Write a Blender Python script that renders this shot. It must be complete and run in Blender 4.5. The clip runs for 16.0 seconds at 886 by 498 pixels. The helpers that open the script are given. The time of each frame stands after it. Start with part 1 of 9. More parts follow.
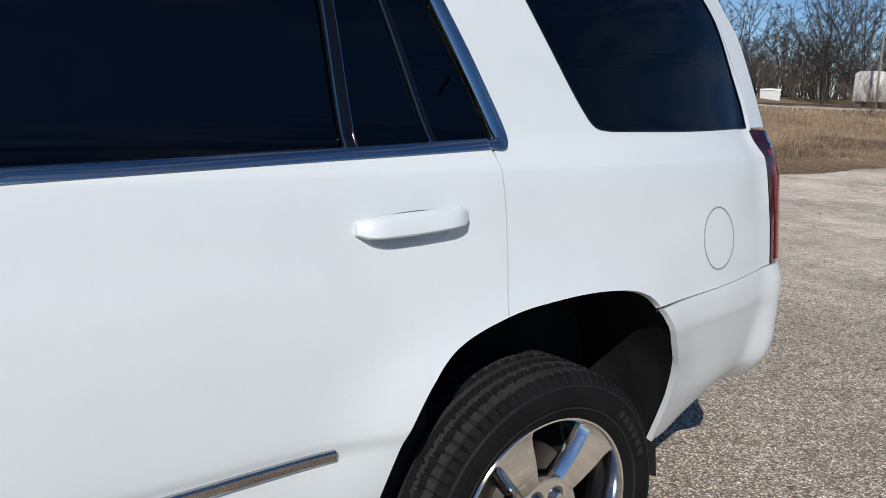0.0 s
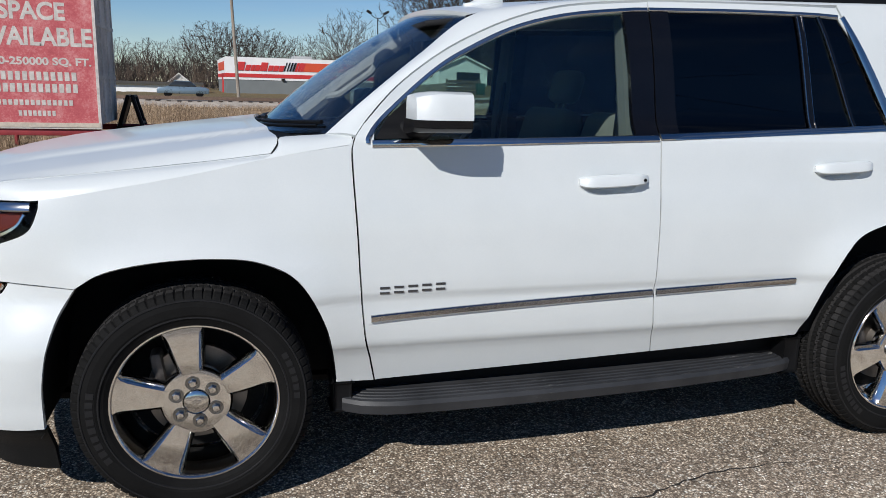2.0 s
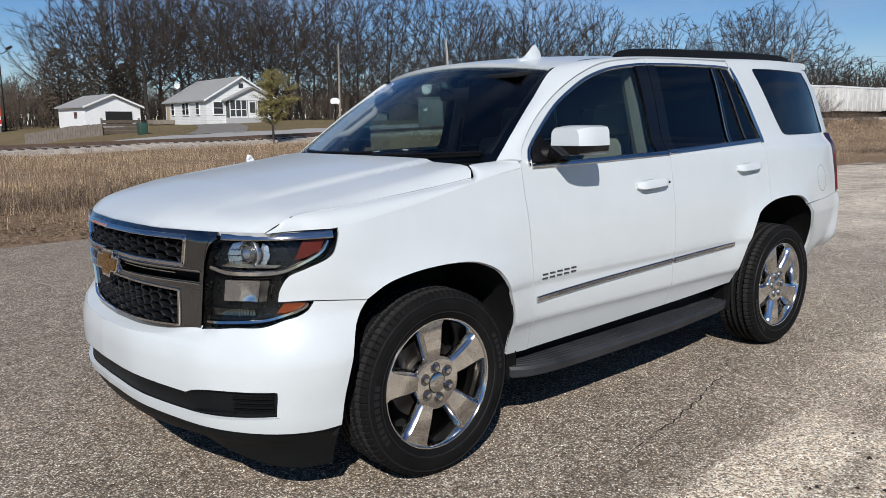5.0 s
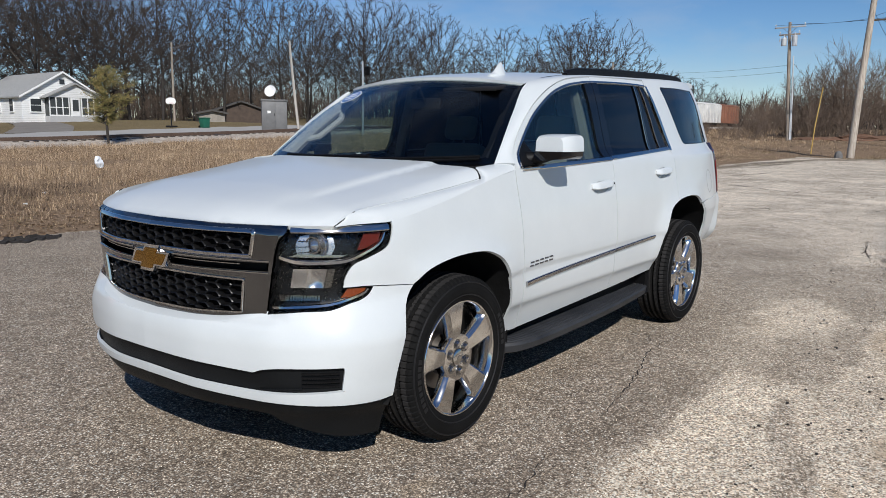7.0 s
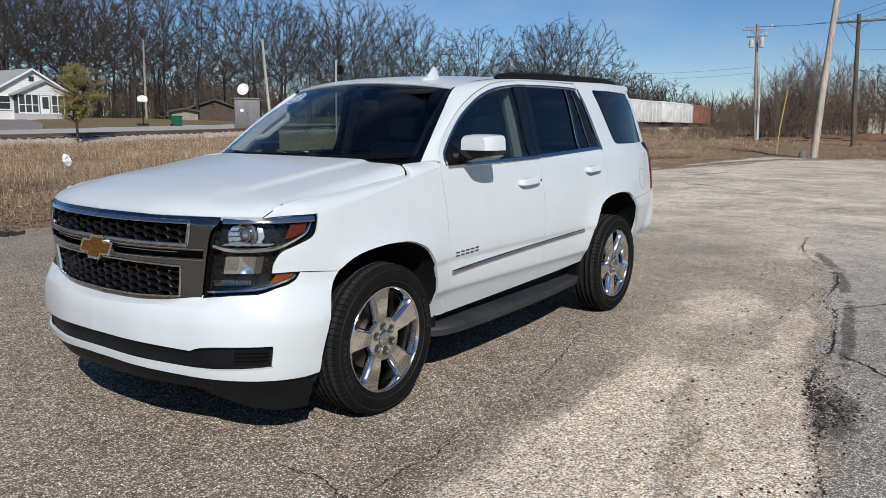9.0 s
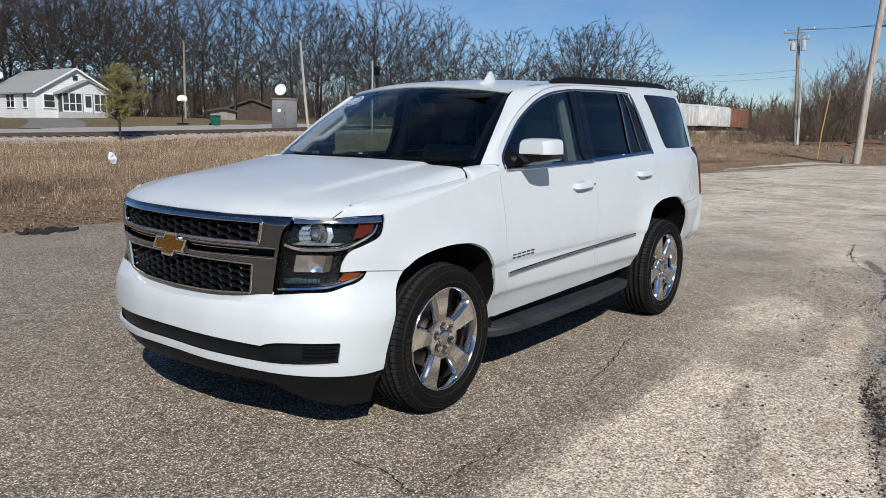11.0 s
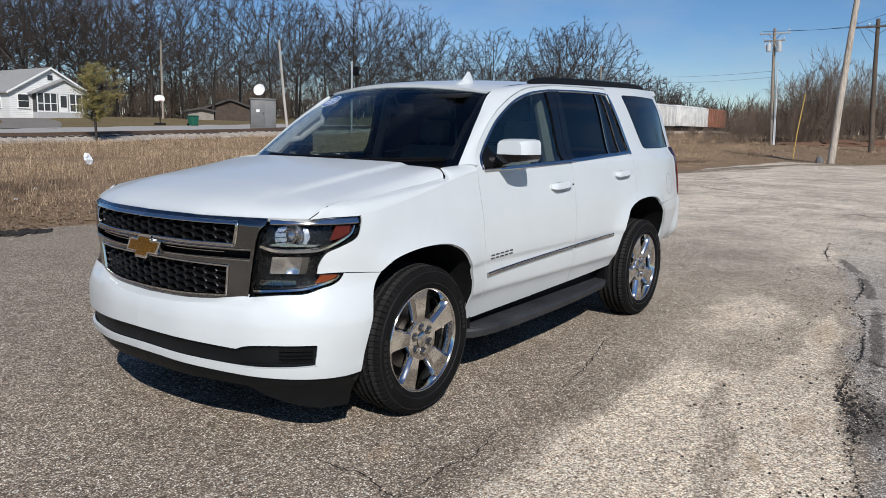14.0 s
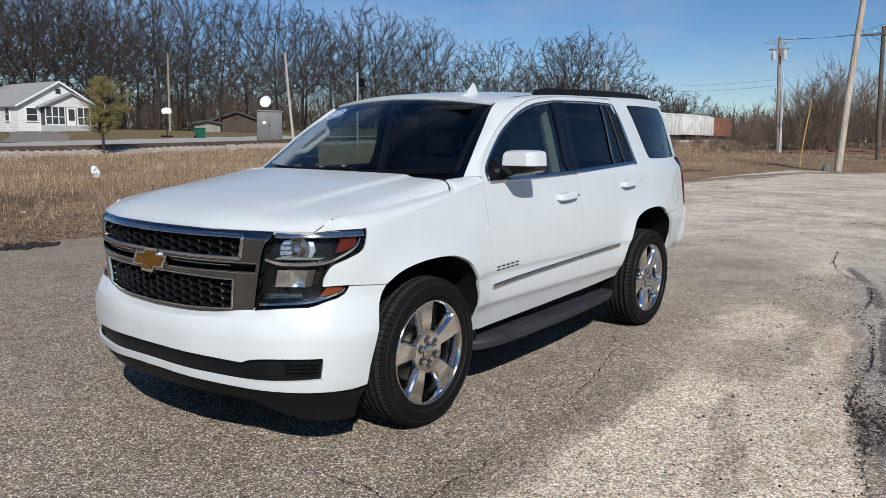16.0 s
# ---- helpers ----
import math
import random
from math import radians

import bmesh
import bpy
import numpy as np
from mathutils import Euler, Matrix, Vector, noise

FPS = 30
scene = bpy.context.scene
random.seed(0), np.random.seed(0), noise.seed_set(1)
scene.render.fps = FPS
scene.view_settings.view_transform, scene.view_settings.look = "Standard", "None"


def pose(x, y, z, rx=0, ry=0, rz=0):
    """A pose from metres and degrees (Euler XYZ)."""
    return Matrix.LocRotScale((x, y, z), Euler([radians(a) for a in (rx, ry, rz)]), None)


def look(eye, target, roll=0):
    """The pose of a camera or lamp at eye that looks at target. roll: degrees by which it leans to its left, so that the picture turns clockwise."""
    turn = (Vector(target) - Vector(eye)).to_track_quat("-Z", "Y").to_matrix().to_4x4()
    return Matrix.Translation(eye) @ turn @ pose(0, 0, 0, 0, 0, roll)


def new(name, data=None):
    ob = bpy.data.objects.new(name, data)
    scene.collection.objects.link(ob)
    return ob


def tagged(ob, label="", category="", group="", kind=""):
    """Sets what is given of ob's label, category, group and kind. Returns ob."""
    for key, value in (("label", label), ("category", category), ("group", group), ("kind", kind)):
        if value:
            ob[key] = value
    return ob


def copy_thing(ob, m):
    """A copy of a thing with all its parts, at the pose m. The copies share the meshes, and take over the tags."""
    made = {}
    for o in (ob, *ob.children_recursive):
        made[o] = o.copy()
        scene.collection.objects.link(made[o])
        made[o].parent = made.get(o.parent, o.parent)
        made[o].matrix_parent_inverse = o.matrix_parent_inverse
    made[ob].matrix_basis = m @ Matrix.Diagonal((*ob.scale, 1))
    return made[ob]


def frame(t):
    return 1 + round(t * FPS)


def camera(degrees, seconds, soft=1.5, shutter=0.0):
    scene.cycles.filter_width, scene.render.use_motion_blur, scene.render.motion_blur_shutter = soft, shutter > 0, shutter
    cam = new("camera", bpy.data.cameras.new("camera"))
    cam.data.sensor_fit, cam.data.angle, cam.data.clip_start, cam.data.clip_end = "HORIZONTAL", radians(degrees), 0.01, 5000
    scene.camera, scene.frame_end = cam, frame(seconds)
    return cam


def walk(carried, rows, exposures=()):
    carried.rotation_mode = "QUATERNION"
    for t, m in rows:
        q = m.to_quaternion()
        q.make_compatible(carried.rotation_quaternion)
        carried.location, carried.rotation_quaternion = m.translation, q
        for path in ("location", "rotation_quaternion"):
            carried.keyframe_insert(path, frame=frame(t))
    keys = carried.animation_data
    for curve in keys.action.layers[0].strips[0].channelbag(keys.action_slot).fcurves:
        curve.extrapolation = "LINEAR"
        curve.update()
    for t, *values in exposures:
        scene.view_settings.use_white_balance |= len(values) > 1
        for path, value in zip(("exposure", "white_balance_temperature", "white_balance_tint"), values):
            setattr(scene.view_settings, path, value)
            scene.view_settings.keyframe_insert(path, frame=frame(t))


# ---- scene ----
cam = camera(60.1, 16.0, soft=0.6)
PATH = [
    (0, (1.676, -2.25, 1.45), (2.815, -0.652, 1.063), 2.0),
    (0.5, (1.328, -2.622, 1.465), (2.442, -1.005, 1.085), 2.5),
    (1, (0.961, -2.944, 1.486), (1.932, -1.232, 1.132), 2.4),
    (1.5, (0.627, -3.268, 1.481), (1.33, -1.436, 1.093), 2.2),
    (2, (0.157, -3.529, 1.472), (0.666, -1.639, 1.058), 1.5),
    (2.5, (-0.212, -3.605, 1.484), (0.284, -1.71, 1.081), 0.4),
    (3, (-0.636, -3.738, 1.484), (0.034, -1.889, 1.119), -0.1),
    (3.2, (-0.772, -3.777, 1.473), (-0.013, -1.962, 1.111), -0.1),
    (5.3, (-2.177, -3.233, 1.461), (-0.847, -1.773, 1.148), -0.8),
    (5.5, (-2.311, -3.195, 1.449), (-0.95, -1.762, 1.139), -1.0),
    (6, (-2.589, -3.122, 1.461), (-1.154, -1.763, 1.151), -0.9),
    (6.5, (-2.699, -3.027, 1.461), (-1.191, -1.751, 1.152), -0.3),
    (7, (-2.869, -3.041, 1.48), (-1.298, -1.843, 1.17), 0.5),
    (7.5, (-3.01, -3.095, 1.488), (-1.398, -1.952, 1.178), 0.9),
    (8, (-3.035, -3.185, 1.499), (-1.407, -2.064, 1.189), 1.1),
    (8.5, (-3.004, -3.366, 1.5), (-1.382, -2.238, 1.188), 0.9),
    (9, (-2.982, -3.451, 1.49), (-1.375, -2.302, 1.178), 0.7),
    (9.5, (-3.025, -3.456, 1.492), (-1.436, -2.281, 1.181), 0.6),
    (10, (-3.11, -3.405, 1.501), (-1.539, -2.206, 1.193), 0.6),
    (10.2, (-3.126, -3.371, 1.5), (-1.56, -2.167, 1.189), 0.8),
    (12.5, (-3.135, -3.377, 1.5), (-1.576, -2.162, 1.193), 1.5),
    (13, (-3.122, -3.365, 1.497), (-1.55, -2.168, 1.186), 1.6),
    (13.5, (-3.114, -3.374, 1.499), (-1.531, -2.192, 1.189), 1.4),
    (14, (-3.111, -3.373, 1.501), (-1.522, -2.199, 1.193), 1.2),
    (14.5, (-3.112, -3.381, 1.5), (-1.524, -2.204, 1.198), 0.8),
    (15, (-3.105, -3.374, 1.498), (-1.52, -2.189, 1.203), 0.7),
    (15.5, (-3.104, -3.37, 1.507), (-1.522, -2.181, 1.219), 0.8),
    (16, (-3.101, -3.37, 1.509), (-1.519, -2.18, 1.227), 0.8),
]
walk(cam, [(t, look(eye, target, roll)) for t, eye, target, roll in PATH])

# ---- world, sun, exposure ----
SUN_WAY = Vector((0.92, 1.0, -1.0)).normalized()      # the way the sunlight travels
SUN_UP = math.asin(-SUN_WAY.z)
world = bpy.data.worlds.new("world")
scene.world = world
world.use_nodes = True
wn = world.node_tree
sky = wn.nodes.new("ShaderNodeTexSky")
sky.sky_type, sky.sun_disc = "NISHITA", False
sky.sun_elevation = SUN_UP
sky.sun_rotation = math.atan2(-SUN_WAY.x, -SUN_WAY.y)
sky.air_density, sky.dust_density, sky.ozone_density, sky.altitude = 1.0, 0.0, 4.0, 1200
deep = wn.nodes.new("ShaderNodeHueSaturation")
deep.inputs["Hue"].default_value, deep.inputs["Saturation"].default_value = 0.506, 1.2
wn.links.new(sky.outputs[0], deep.inputs["Color"])
# thin streaks of high cloud
way_ = wn.nodes.new("ShaderNodeTexCoord")
flat_ = wn.nodes.new("ShaderNodeMapping")
flat_.inputs["Scale"].default_value, flat_.inputs["Rotation"].default_value = (1.0, 2.6, 7.0), (0.0, 0.12, 0.5)
wisp = wn.nodes.new("ShaderNodeTexNoise")
wisp.inputs["Scale"].default_value, wisp.inputs["Detail"].default_value, wisp.inputs["Roughness"].default_value = 1.6, 7.0, 0.62
thin = wn.nodes.new("ShaderNodeMapRange")
for i_, v_ in ((1, 0.46), (2, 0.74), (3, 0.0), (4, 0.30)):
    thin.inputs[i_].default_value = v_
veil = wn.nodes.new("ShaderNodeMix")
veil.data_type = "RGBA"
veil.inputs[7].default_value = (6.2, 6.6, 7.2, 1)
wn.links.new(way_.outputs["Generated"], flat_.inputs["Vector"])
wn.links.new(flat_.outputs[0], wisp.inputs["Vector"])
wn.links.new(wisp.outputs[0], thin.inputs[0])
wn.links.new(thin.outputs[0], veil.inputs[0])
wn.links.new(deep.outputs[0], veil.inputs[6])
wn.links.new(veil.outputs[2], wn.nodes["Background"].inputs[0])
wn.nodes["Background"].inputs[1].default_value = 0.083
sun = new("sun", bpy.data.lights.new("sun", "SUN"))
sun.data.energy, sun.data.angle, sun.data.color = 4.45, radians(0.55), (1.0, 0.975, 0.94)
sun.matrix_world = Matrix.Translation((-30, -35, 40)) @ SUN_WAY.to_track_quat("-Z", "Y").to_matrix().to_4x4()
scene.view_settings.exposure = 0.0


# ---- materials ----
class Nodes:
    """A node material, built with short calls."""

    def __init__(self, name, **base):
        self.mat = bpy.data.materials.new(name)
        self.mat.use_nodes = True
        self.t = self.mat.node_tree
        self.b = self.t.nodes["Principled BSDF"]
        self.set(self.b, base)

    def set(self, node, values):
        for key, v in values.items():
            sock = node.inputs[key]
            if isinstance(v, bpy.types.NodeSocket):
                self.t.links.new(v, sock)
            else:
                sock.default_value = (*v, 1) if isinstance(v, tuple) and len(v) == 3 and len(sock.default_value) == 4 else v

    def bsdf(self, **values):
        self.set(self.b, {k.replace("_", " "): v for k, v in values.items()})
        return self.mat

    def node(self, kind, out=0, props=None, **values):
        n = self.t.nodes.new("ShaderNode" + kind)
        for k, v in (props or {}).items():
            setattr(n, k, v)
        self.set(n, {(int(k[1:]) if k[0] == "i" and k[1:].isdigit() else k): v for k, v in values.items()})
        return n.outputs[out]

    def place(self):
        return self.node("TexCoord", 3)

    def spot(self):
        return self.node("NewGeometry", 0)

    def noise(self, scale, detail=4.0, rough=0.55, vec=None, out=0):
        return self.node("TexNoise", out, Vector=vec or self.place(), Scale=scale, Detail=detail, Roughness=rough)

    def math(self, op, a, b=0.0, clamp=False):
        return self.node("Math", 0, {"operation": op, "use_clamp": clamp}, i0=a, i1=b)

    def ramp(self, fac, *stops):
        n = self.t.nodes.new("ShaderNodeValToRGB")
        while len(n.color_ramp.elements) < len(stops):
            n.color_ramp.elements.new(0.5)
        for e, (p, c) in zip(n.color_ramp.elements, stops):
            e.position, e.color = p, (*c, 1) if len(c) == 3 else c
        self.t.links.new(fac, n.inputs[0])
        return n.outputs[0]

    def mix(self, fac, a, b, kind="MIX"):
        n = self.t.nodes.new("ShaderNodeMix")
        n.data_type, n.blend_type = "RGBA", kind
        self.set(n, {0: fac, 6: a, 7: b})
        return n.outputs[2]

    def step(self, value, lo, hi):
        return self.node("MapRange", 0, {"interpolation_type": "SMOOTHSTEP"}, Value=value, i1=lo, i2=hi)

    def bump(self, height, strength=0.3, distance=0.01):
        return self.node("Bump", 0, Strength=strength, Distance=distance, Height=height)


def plain(name, colour, rough=0.5, metal=0.0, vary=0.12, scale=9.0, grain=0.0, grain_scale=300.0, coat=0.0, rough_vary=0.08, spec=0.5):
    """A surface with slow and fine changes of tone and gloss, and a fine relief."""
    n = Nodes(name)
    slow, fine = n.noise(scale, 3), n.noise(scale * 14, 3)
    mixed = n.math("ADD", n.math("MULTIPLY", slow, 0.65), n.math("MULTIPLY", fine, 0.35))
    dark, light = tuple(c * (1 - vary) for c in colour), tuple(min(1.0, c * (1 + vary)) for c in colour)
    col = n.ramp(mixed, (0.3, dark), (0.7, light))
    r = n.math("ADD", n.math("MULTIPLY", n.math("SUBTRACT", slow, 0.5), rough_vary * 2), rough)
    vals = dict(Base_Color=col, Roughness=r, Metallic=metal, Coat_Weight=coat, Coat_Roughness=0.03, Specular_IOR_Level=spec)
    if grain:
        vals["Normal"] = n.bump(n.noise(grain_scale, 2), grain, 0.002)
    return n.bsdf(**vals)


def glassy(name, tint, ior=1.5):
    """A thin pane: tinted see-through with a clear reflection."""
    n = Nodes(name)
    t = n.t
    tr = n.node("BsdfTransparent", 0, Color=tint)
    gl = n.node("BsdfGlossy", 0, Color=(1, 1, 1), Roughness=0.004)
    facing = n.node("LayerWeight", 1, Blend=0.5)
    fr = n.math("ADD", n.math("MULTIPLY", n.math("POWER", facing, 5.0), 0.9), ((ior - 1) / (ior + 1)) ** 2)
    sh = n.node("MixShader", 0, i0=fr, i1=tr, i2=gl)
    t.links.new(sh, t.nodes["Material Output"].inputs[0])
    return n.mat


def white_paint():
    n = Nodes("white_paint")
    dust = n.noise(5, 5)
    fine = n.noise(160, 2)
    col = n.ramp(n.math("ADD", n.math("MULTIPLY", dust, 0.7), n.math("MULTIPLY", fine, 0.3)), (0.3, (0.568, 0.598, 0.600)), (0.7, (0.605, 0.632, 0.632)))
    return n.bsdf(Base_Color=col, Roughness=n.math("ADD", n.math("MULTIPLY", dust, 0.1), 0.32), Coat_Weight=0.5, Coat_Roughness=0.06, Specular_IOR_Level=0.4)


PAINT = white_paint()
CHROME = plain("chrome", (0.60, 0.59, 0.575), 0.09, 1.0, 0.05, 12, rough_vary=0.04)
DARK_CHROME = plain("smoked_chrome", (0.42, 0.41, 0.405), 0.12, 1.0, 0.08, 12)
ALLOY = plain("polished_alloy", (0.63, 0.62, 0.605), 0.10, 1.0, 0.06, 18, rough_vary=0.06)
BLACK_PLASTIC = plain("black_plastic", (0.0045, 0.0045, 0.005), 0.5, 0, 0.25, 10, 0.25, 500, spec=0.2)
GREY_PLASTIC = plain("charcoal_plastic", (0.006, 0.0066, 0.0072), 0.5, 0, 0.3, 6, 0.3, 400, spec=0.18)
GLOSS_BLACK = plain("gloss_black", (0.004, 0.004, 0.005), 0.05, 0, 0.2, 10, rough_vary=0.02, spec=0.42)
RUBBER = plain("tyre_rubber", (0.0085, 0.0084, 0.0084), 0.7, 0, 0.35, 7, 0.35, 260, spec=0.06)
# lighter grey than the sidewall: sunlight on the tread blocks, put into the colour
TREAD = plain("sunlit_tread", (0.026, 0.025, 0.025), 0.75, 0, 0.35, 9, 0.35, 260, spec=0.12)
LINER = plain("wheel_liner", (0.013, 0.013, 0.013), 0.9, 0, 0.4, 8, 0.4, 120, spec=0.1)
BEIGE = plain("grey_cloth", (0.20, 0.19, 0.17), 0.85, 0, 0.15, 20, 0.4, 600)
DARK_TRIM = plain("dark_trim", (0.011, 0.011, 0.012), 0.65, 0, 0.2, 12, 0.3, 400, spec=0.25)
HEADLINER = plain("headliner_cloth", (0.48, 0.47, 0.44), 0.9, 0, 0.1, 20, 0.3, 700)
AMBER = plain("amber_lens", (0.19, 0.036, 0.006), 0.12, 0, 0.15, 60, coat=0.8)
RED_LENS = plain("red_lens", (0.16, 0.006, 0.010), 0.10, 0, 0.2, 60, coat=0.8)
DARK_RED = plain("dark_red_lens", (0.095, 0.013, 0.006), 0.35, 0, 0.15, 60, spec=0.2)
GOLD = plain("gold_emblem", (0.46, 0.26, 0.065), 0.22, 1.0, 0.12, 80, 0.2, 700)
STEEL = plain("dull_steel", (0.22, 0.20, 0.18), 0.45, 1.0, 0.25, 14)
CLEAR = glassy("clear_glass", (0.73, 0.83, 0.80), 1.5)
SHADE_GLASS = glassy("windscreen_glass", (0.70, 0.75, 0.757), 1.43)
PRIVACY = glassy("privacy_glass", (0.085, 0.095, 0.115), 1.50)
LENS = glassy("lamp_lens", (0.95, 0.955, 0.96), 1.16)


# ---- mesh helpers ----
def mesh_of(name, verts, faces, mats=(), smooth=False, normals=None, idx=None):
    me = bpy.data.meshes.new(name)
    me.from_pydata([tuple(map(float, v)) for v in verts], [], [tuple(int(i) for i in f) for f in faces])
    for m in mats if isinstance(mats, (list, tuple)) else (mats,):
        me.materials.append(m)
    if smooth:
        me.polygons.foreach_set("use_smooth", [True] * len(me.polygons))
    if idx is not None:
        me.polygons.foreach_set("material_index", idx)
    me.update()
    if normals is not None:
        me.normals_split_custom_set(normals)
    return me


def part(name, bm, material=None, parent=None, label="", smooth=True):
    """Links a bmesh or a mesh as one object, under a thing or under a part."""
    if isinstance(bm, bmesh.types.BMesh):
        me = bpy.data.meshes.new(name)
        bmesh.ops.recalc_face_normals(bm, faces=bm.faces)
        bm.to_mesh(me)
        bm.free()
        me.materials.append(material)
        if smooth:
            me.polygons.foreach_set("use_smooth", [True] * len(me.polygons))
            me.set_sharp_from_angle(angle=radians(38))
    else:
        me = bm
        if material and not me.materials:
            me.materials.append(material)
    ob = new(name, me)
    if parent is not None:
        ob.parent = parent
        ob.matrix_parent_inverse = base_of(parent).inverted()
    if label:
        ob["label"] = label
    return ob


def base_of(ob):
    m = ob.matrix_basis.copy()
    if ob.parent is not None:
        m = base_of(ob.parent) @ ob.matrix_parent_inverse @ m
    return m


def thing(name, place=(0, 0, 0), label="", category="", group="", kind=""):
    ob = new(name)
    ob.empty_display_size = 0.2
    ob.location = place
    ob.matrix_basis = Matrix.Translation(place)
    return tagged(ob, label, category, group, kind)


def box_bm(bm, lo, hi, bevel=0.0, m=None, seg=2):
    """Adds a box, with rounded edges where bevel is given."""
    lo, hi = Vector(lo), Vector(hi)
    r = bmesh.ops.create_cube(bm, size=1.0)
    for v in r["verts"]:
        v.co = Vector((lo[i] + (v.co[i] + 0.5) * (hi[i] - lo[i]) for i in range(3)))
    if bevel:
        edges = list({e for v in r["verts"] for e in v.link_edges})
        out = bmesh.ops.bevel(bm, geom=edges, offset=bevel, segments=seg, profile=0.5, affect="EDGES")
        verts = list({v for f in out["faces"] for v in f.verts} | {v for v in r["verts"] if v.is_valid})
    else:
        verts = r["verts"]
    if m is not None:
        bmesh.ops.transform(bm, matrix=m, verts=verts)
    return bm


def box(lo, hi, bevel=0.0, m=None, seg=2):
    return box_bm(bmesh.new(), lo, hi, bevel, m, seg)


def tube_bm(bm, pts, radii, sides=8, cap=True):
    """Adds a tube along points, with a radius for each."""
    pts = [Vector(p) for p in pts]
    if not isinstance(radii, (list, tuple)):
        radii = [radii] * len(pts)
    rings = []
    side = None
    for i, p in enumerate(pts):
        way = (pts[min(i + 1, len(pts) - 1)] - pts[max(i - 1, 0)]).normalized()
        if side is None or abs(side.dot(way)) > 0.97:
            side = way.orthogonal().normalized()
        side = (side - way * side.dot(way)).normalized()
        other = way.cross(side)
        rings.append([bm.verts.new(p + (side * math.cos(2 * math.pi * k / sides) + other * math.sin(2 * math.pi * k / sides)) * radii[i]) for k in range(sides)])
    for a, b in zip(rings, rings[1:]):
        for k in range(sides):
            bm.faces.new((a[k], a[(k + 1) % sides], b[(k + 1) % sides], b[k]))
    if cap:
        bm.faces.new(list(reversed(rings[0])))
        bm.faces.new(rings[-1])
    return bm


def tube(pts, radii, sides=8, cap=True):
    return tube_bm(bmesh.new(), pts, radii, sides, cap)


def lathe_bm(bm, profile, n=48, axis=1, centre=(0, 0, 0), close=False):
    """Turns (radius, along) pairs round an axis."""
    rings = []
    for r, a in profile:
        ring = []
        for k in range(n):
            t = 2 * math.pi * k / n
            p = [0, 0, 0]
            p[axis] = a
            p[(axis + 1) % 3], p[(axis + 2) % 3] = r * math.cos(t), r * math.sin(t)
            ring.append(bm.verts.new(Vector(p) + Vector(centre)))
        rings.append(ring)
    pairs = list(zip(rings, rings[1:])) + ([(rings[-1], rings[0])] if close else [])
    for a, b in pairs:
        for k in range(n):
            bm.faces.new((a[k], a[(k + 1) % n], b[(k + 1) % n], b[k]))
    return bm


def prism(points, depth, bevel=0.0, m=None):
    """A plate from a flat outline in x and z, depth metres thick in y."""
    bm = bmesh.new()
    f = bm.faces.new([bm.verts.new((x, 0, z)) for x, z in points])
    r = bmesh.ops.extrude_face_region(bm, geom=[f])
    bmesh.ops.translate(bm, vec=(0, depth, 0), verts=[v for v in r["geom"] if isinstance(v, bmesh.types.BMVert)])
    if bevel:
        bmesh.ops.bevel(bm, geom=list(bm.edges), offset=bevel, segments=2, profile=0.5, affect="EDGES")
    if m is not None:
        bmesh.ops.transform(bm, matrix=m, verts=bm.verts)
    return bm

# ---- ground ----
def rise(x, a, b):
    t = np.clip((np.asarray(x, float) - a) / (b - a), 0, 1)
    return t * t * (3 - 2 * t)


def land(x, y):
    """The height of the land."""
    x, y = np.asarray(x, float), np.asarray(y, float)
    h = 0.36 * np.clip((y - 9) / 32, 0, 1) ** 1.2 * (0.15 + 0.85 * rise(x, 4, 24))
    h = h + np.clip((x - 22) / 40, 0, 1) * 1.25 * rise(y, 12, 38)
    h = h + np.clip((y - 45) / 31, 0, 1) ** 0.6 * rise(x, 8, 24) * 1.05 * (1 - rise(x, 45, 70)) - 0.75 * rise(y, 48, 62) * (1 - rise(x, 6, 16))
    h = h + 1.5 * rise(y, 45, 58) * rise(x, 58, 85)
    h = np.maximum(h, (np.clip((x - 48) / 17, 0, 1) * 0.75 + np.clip((x - 66) / 70, 0, 1) * 1.2) * rise(y, -60, -20))
    edge = rise(y, 7.4, 8.6) + rise(x, 46, 50)
    return h + np.clip(edge, 0, 1) * (0.035 * np.sin(x * 1.3 + y * 0.7) * np.sin(y * 1.1 - x * 0.35) + 0.02 * np.sin(x * 4.1) * np.sin(y * 3.7)) - 0.012


def z_at(x, y):
    return float(land(x, y))


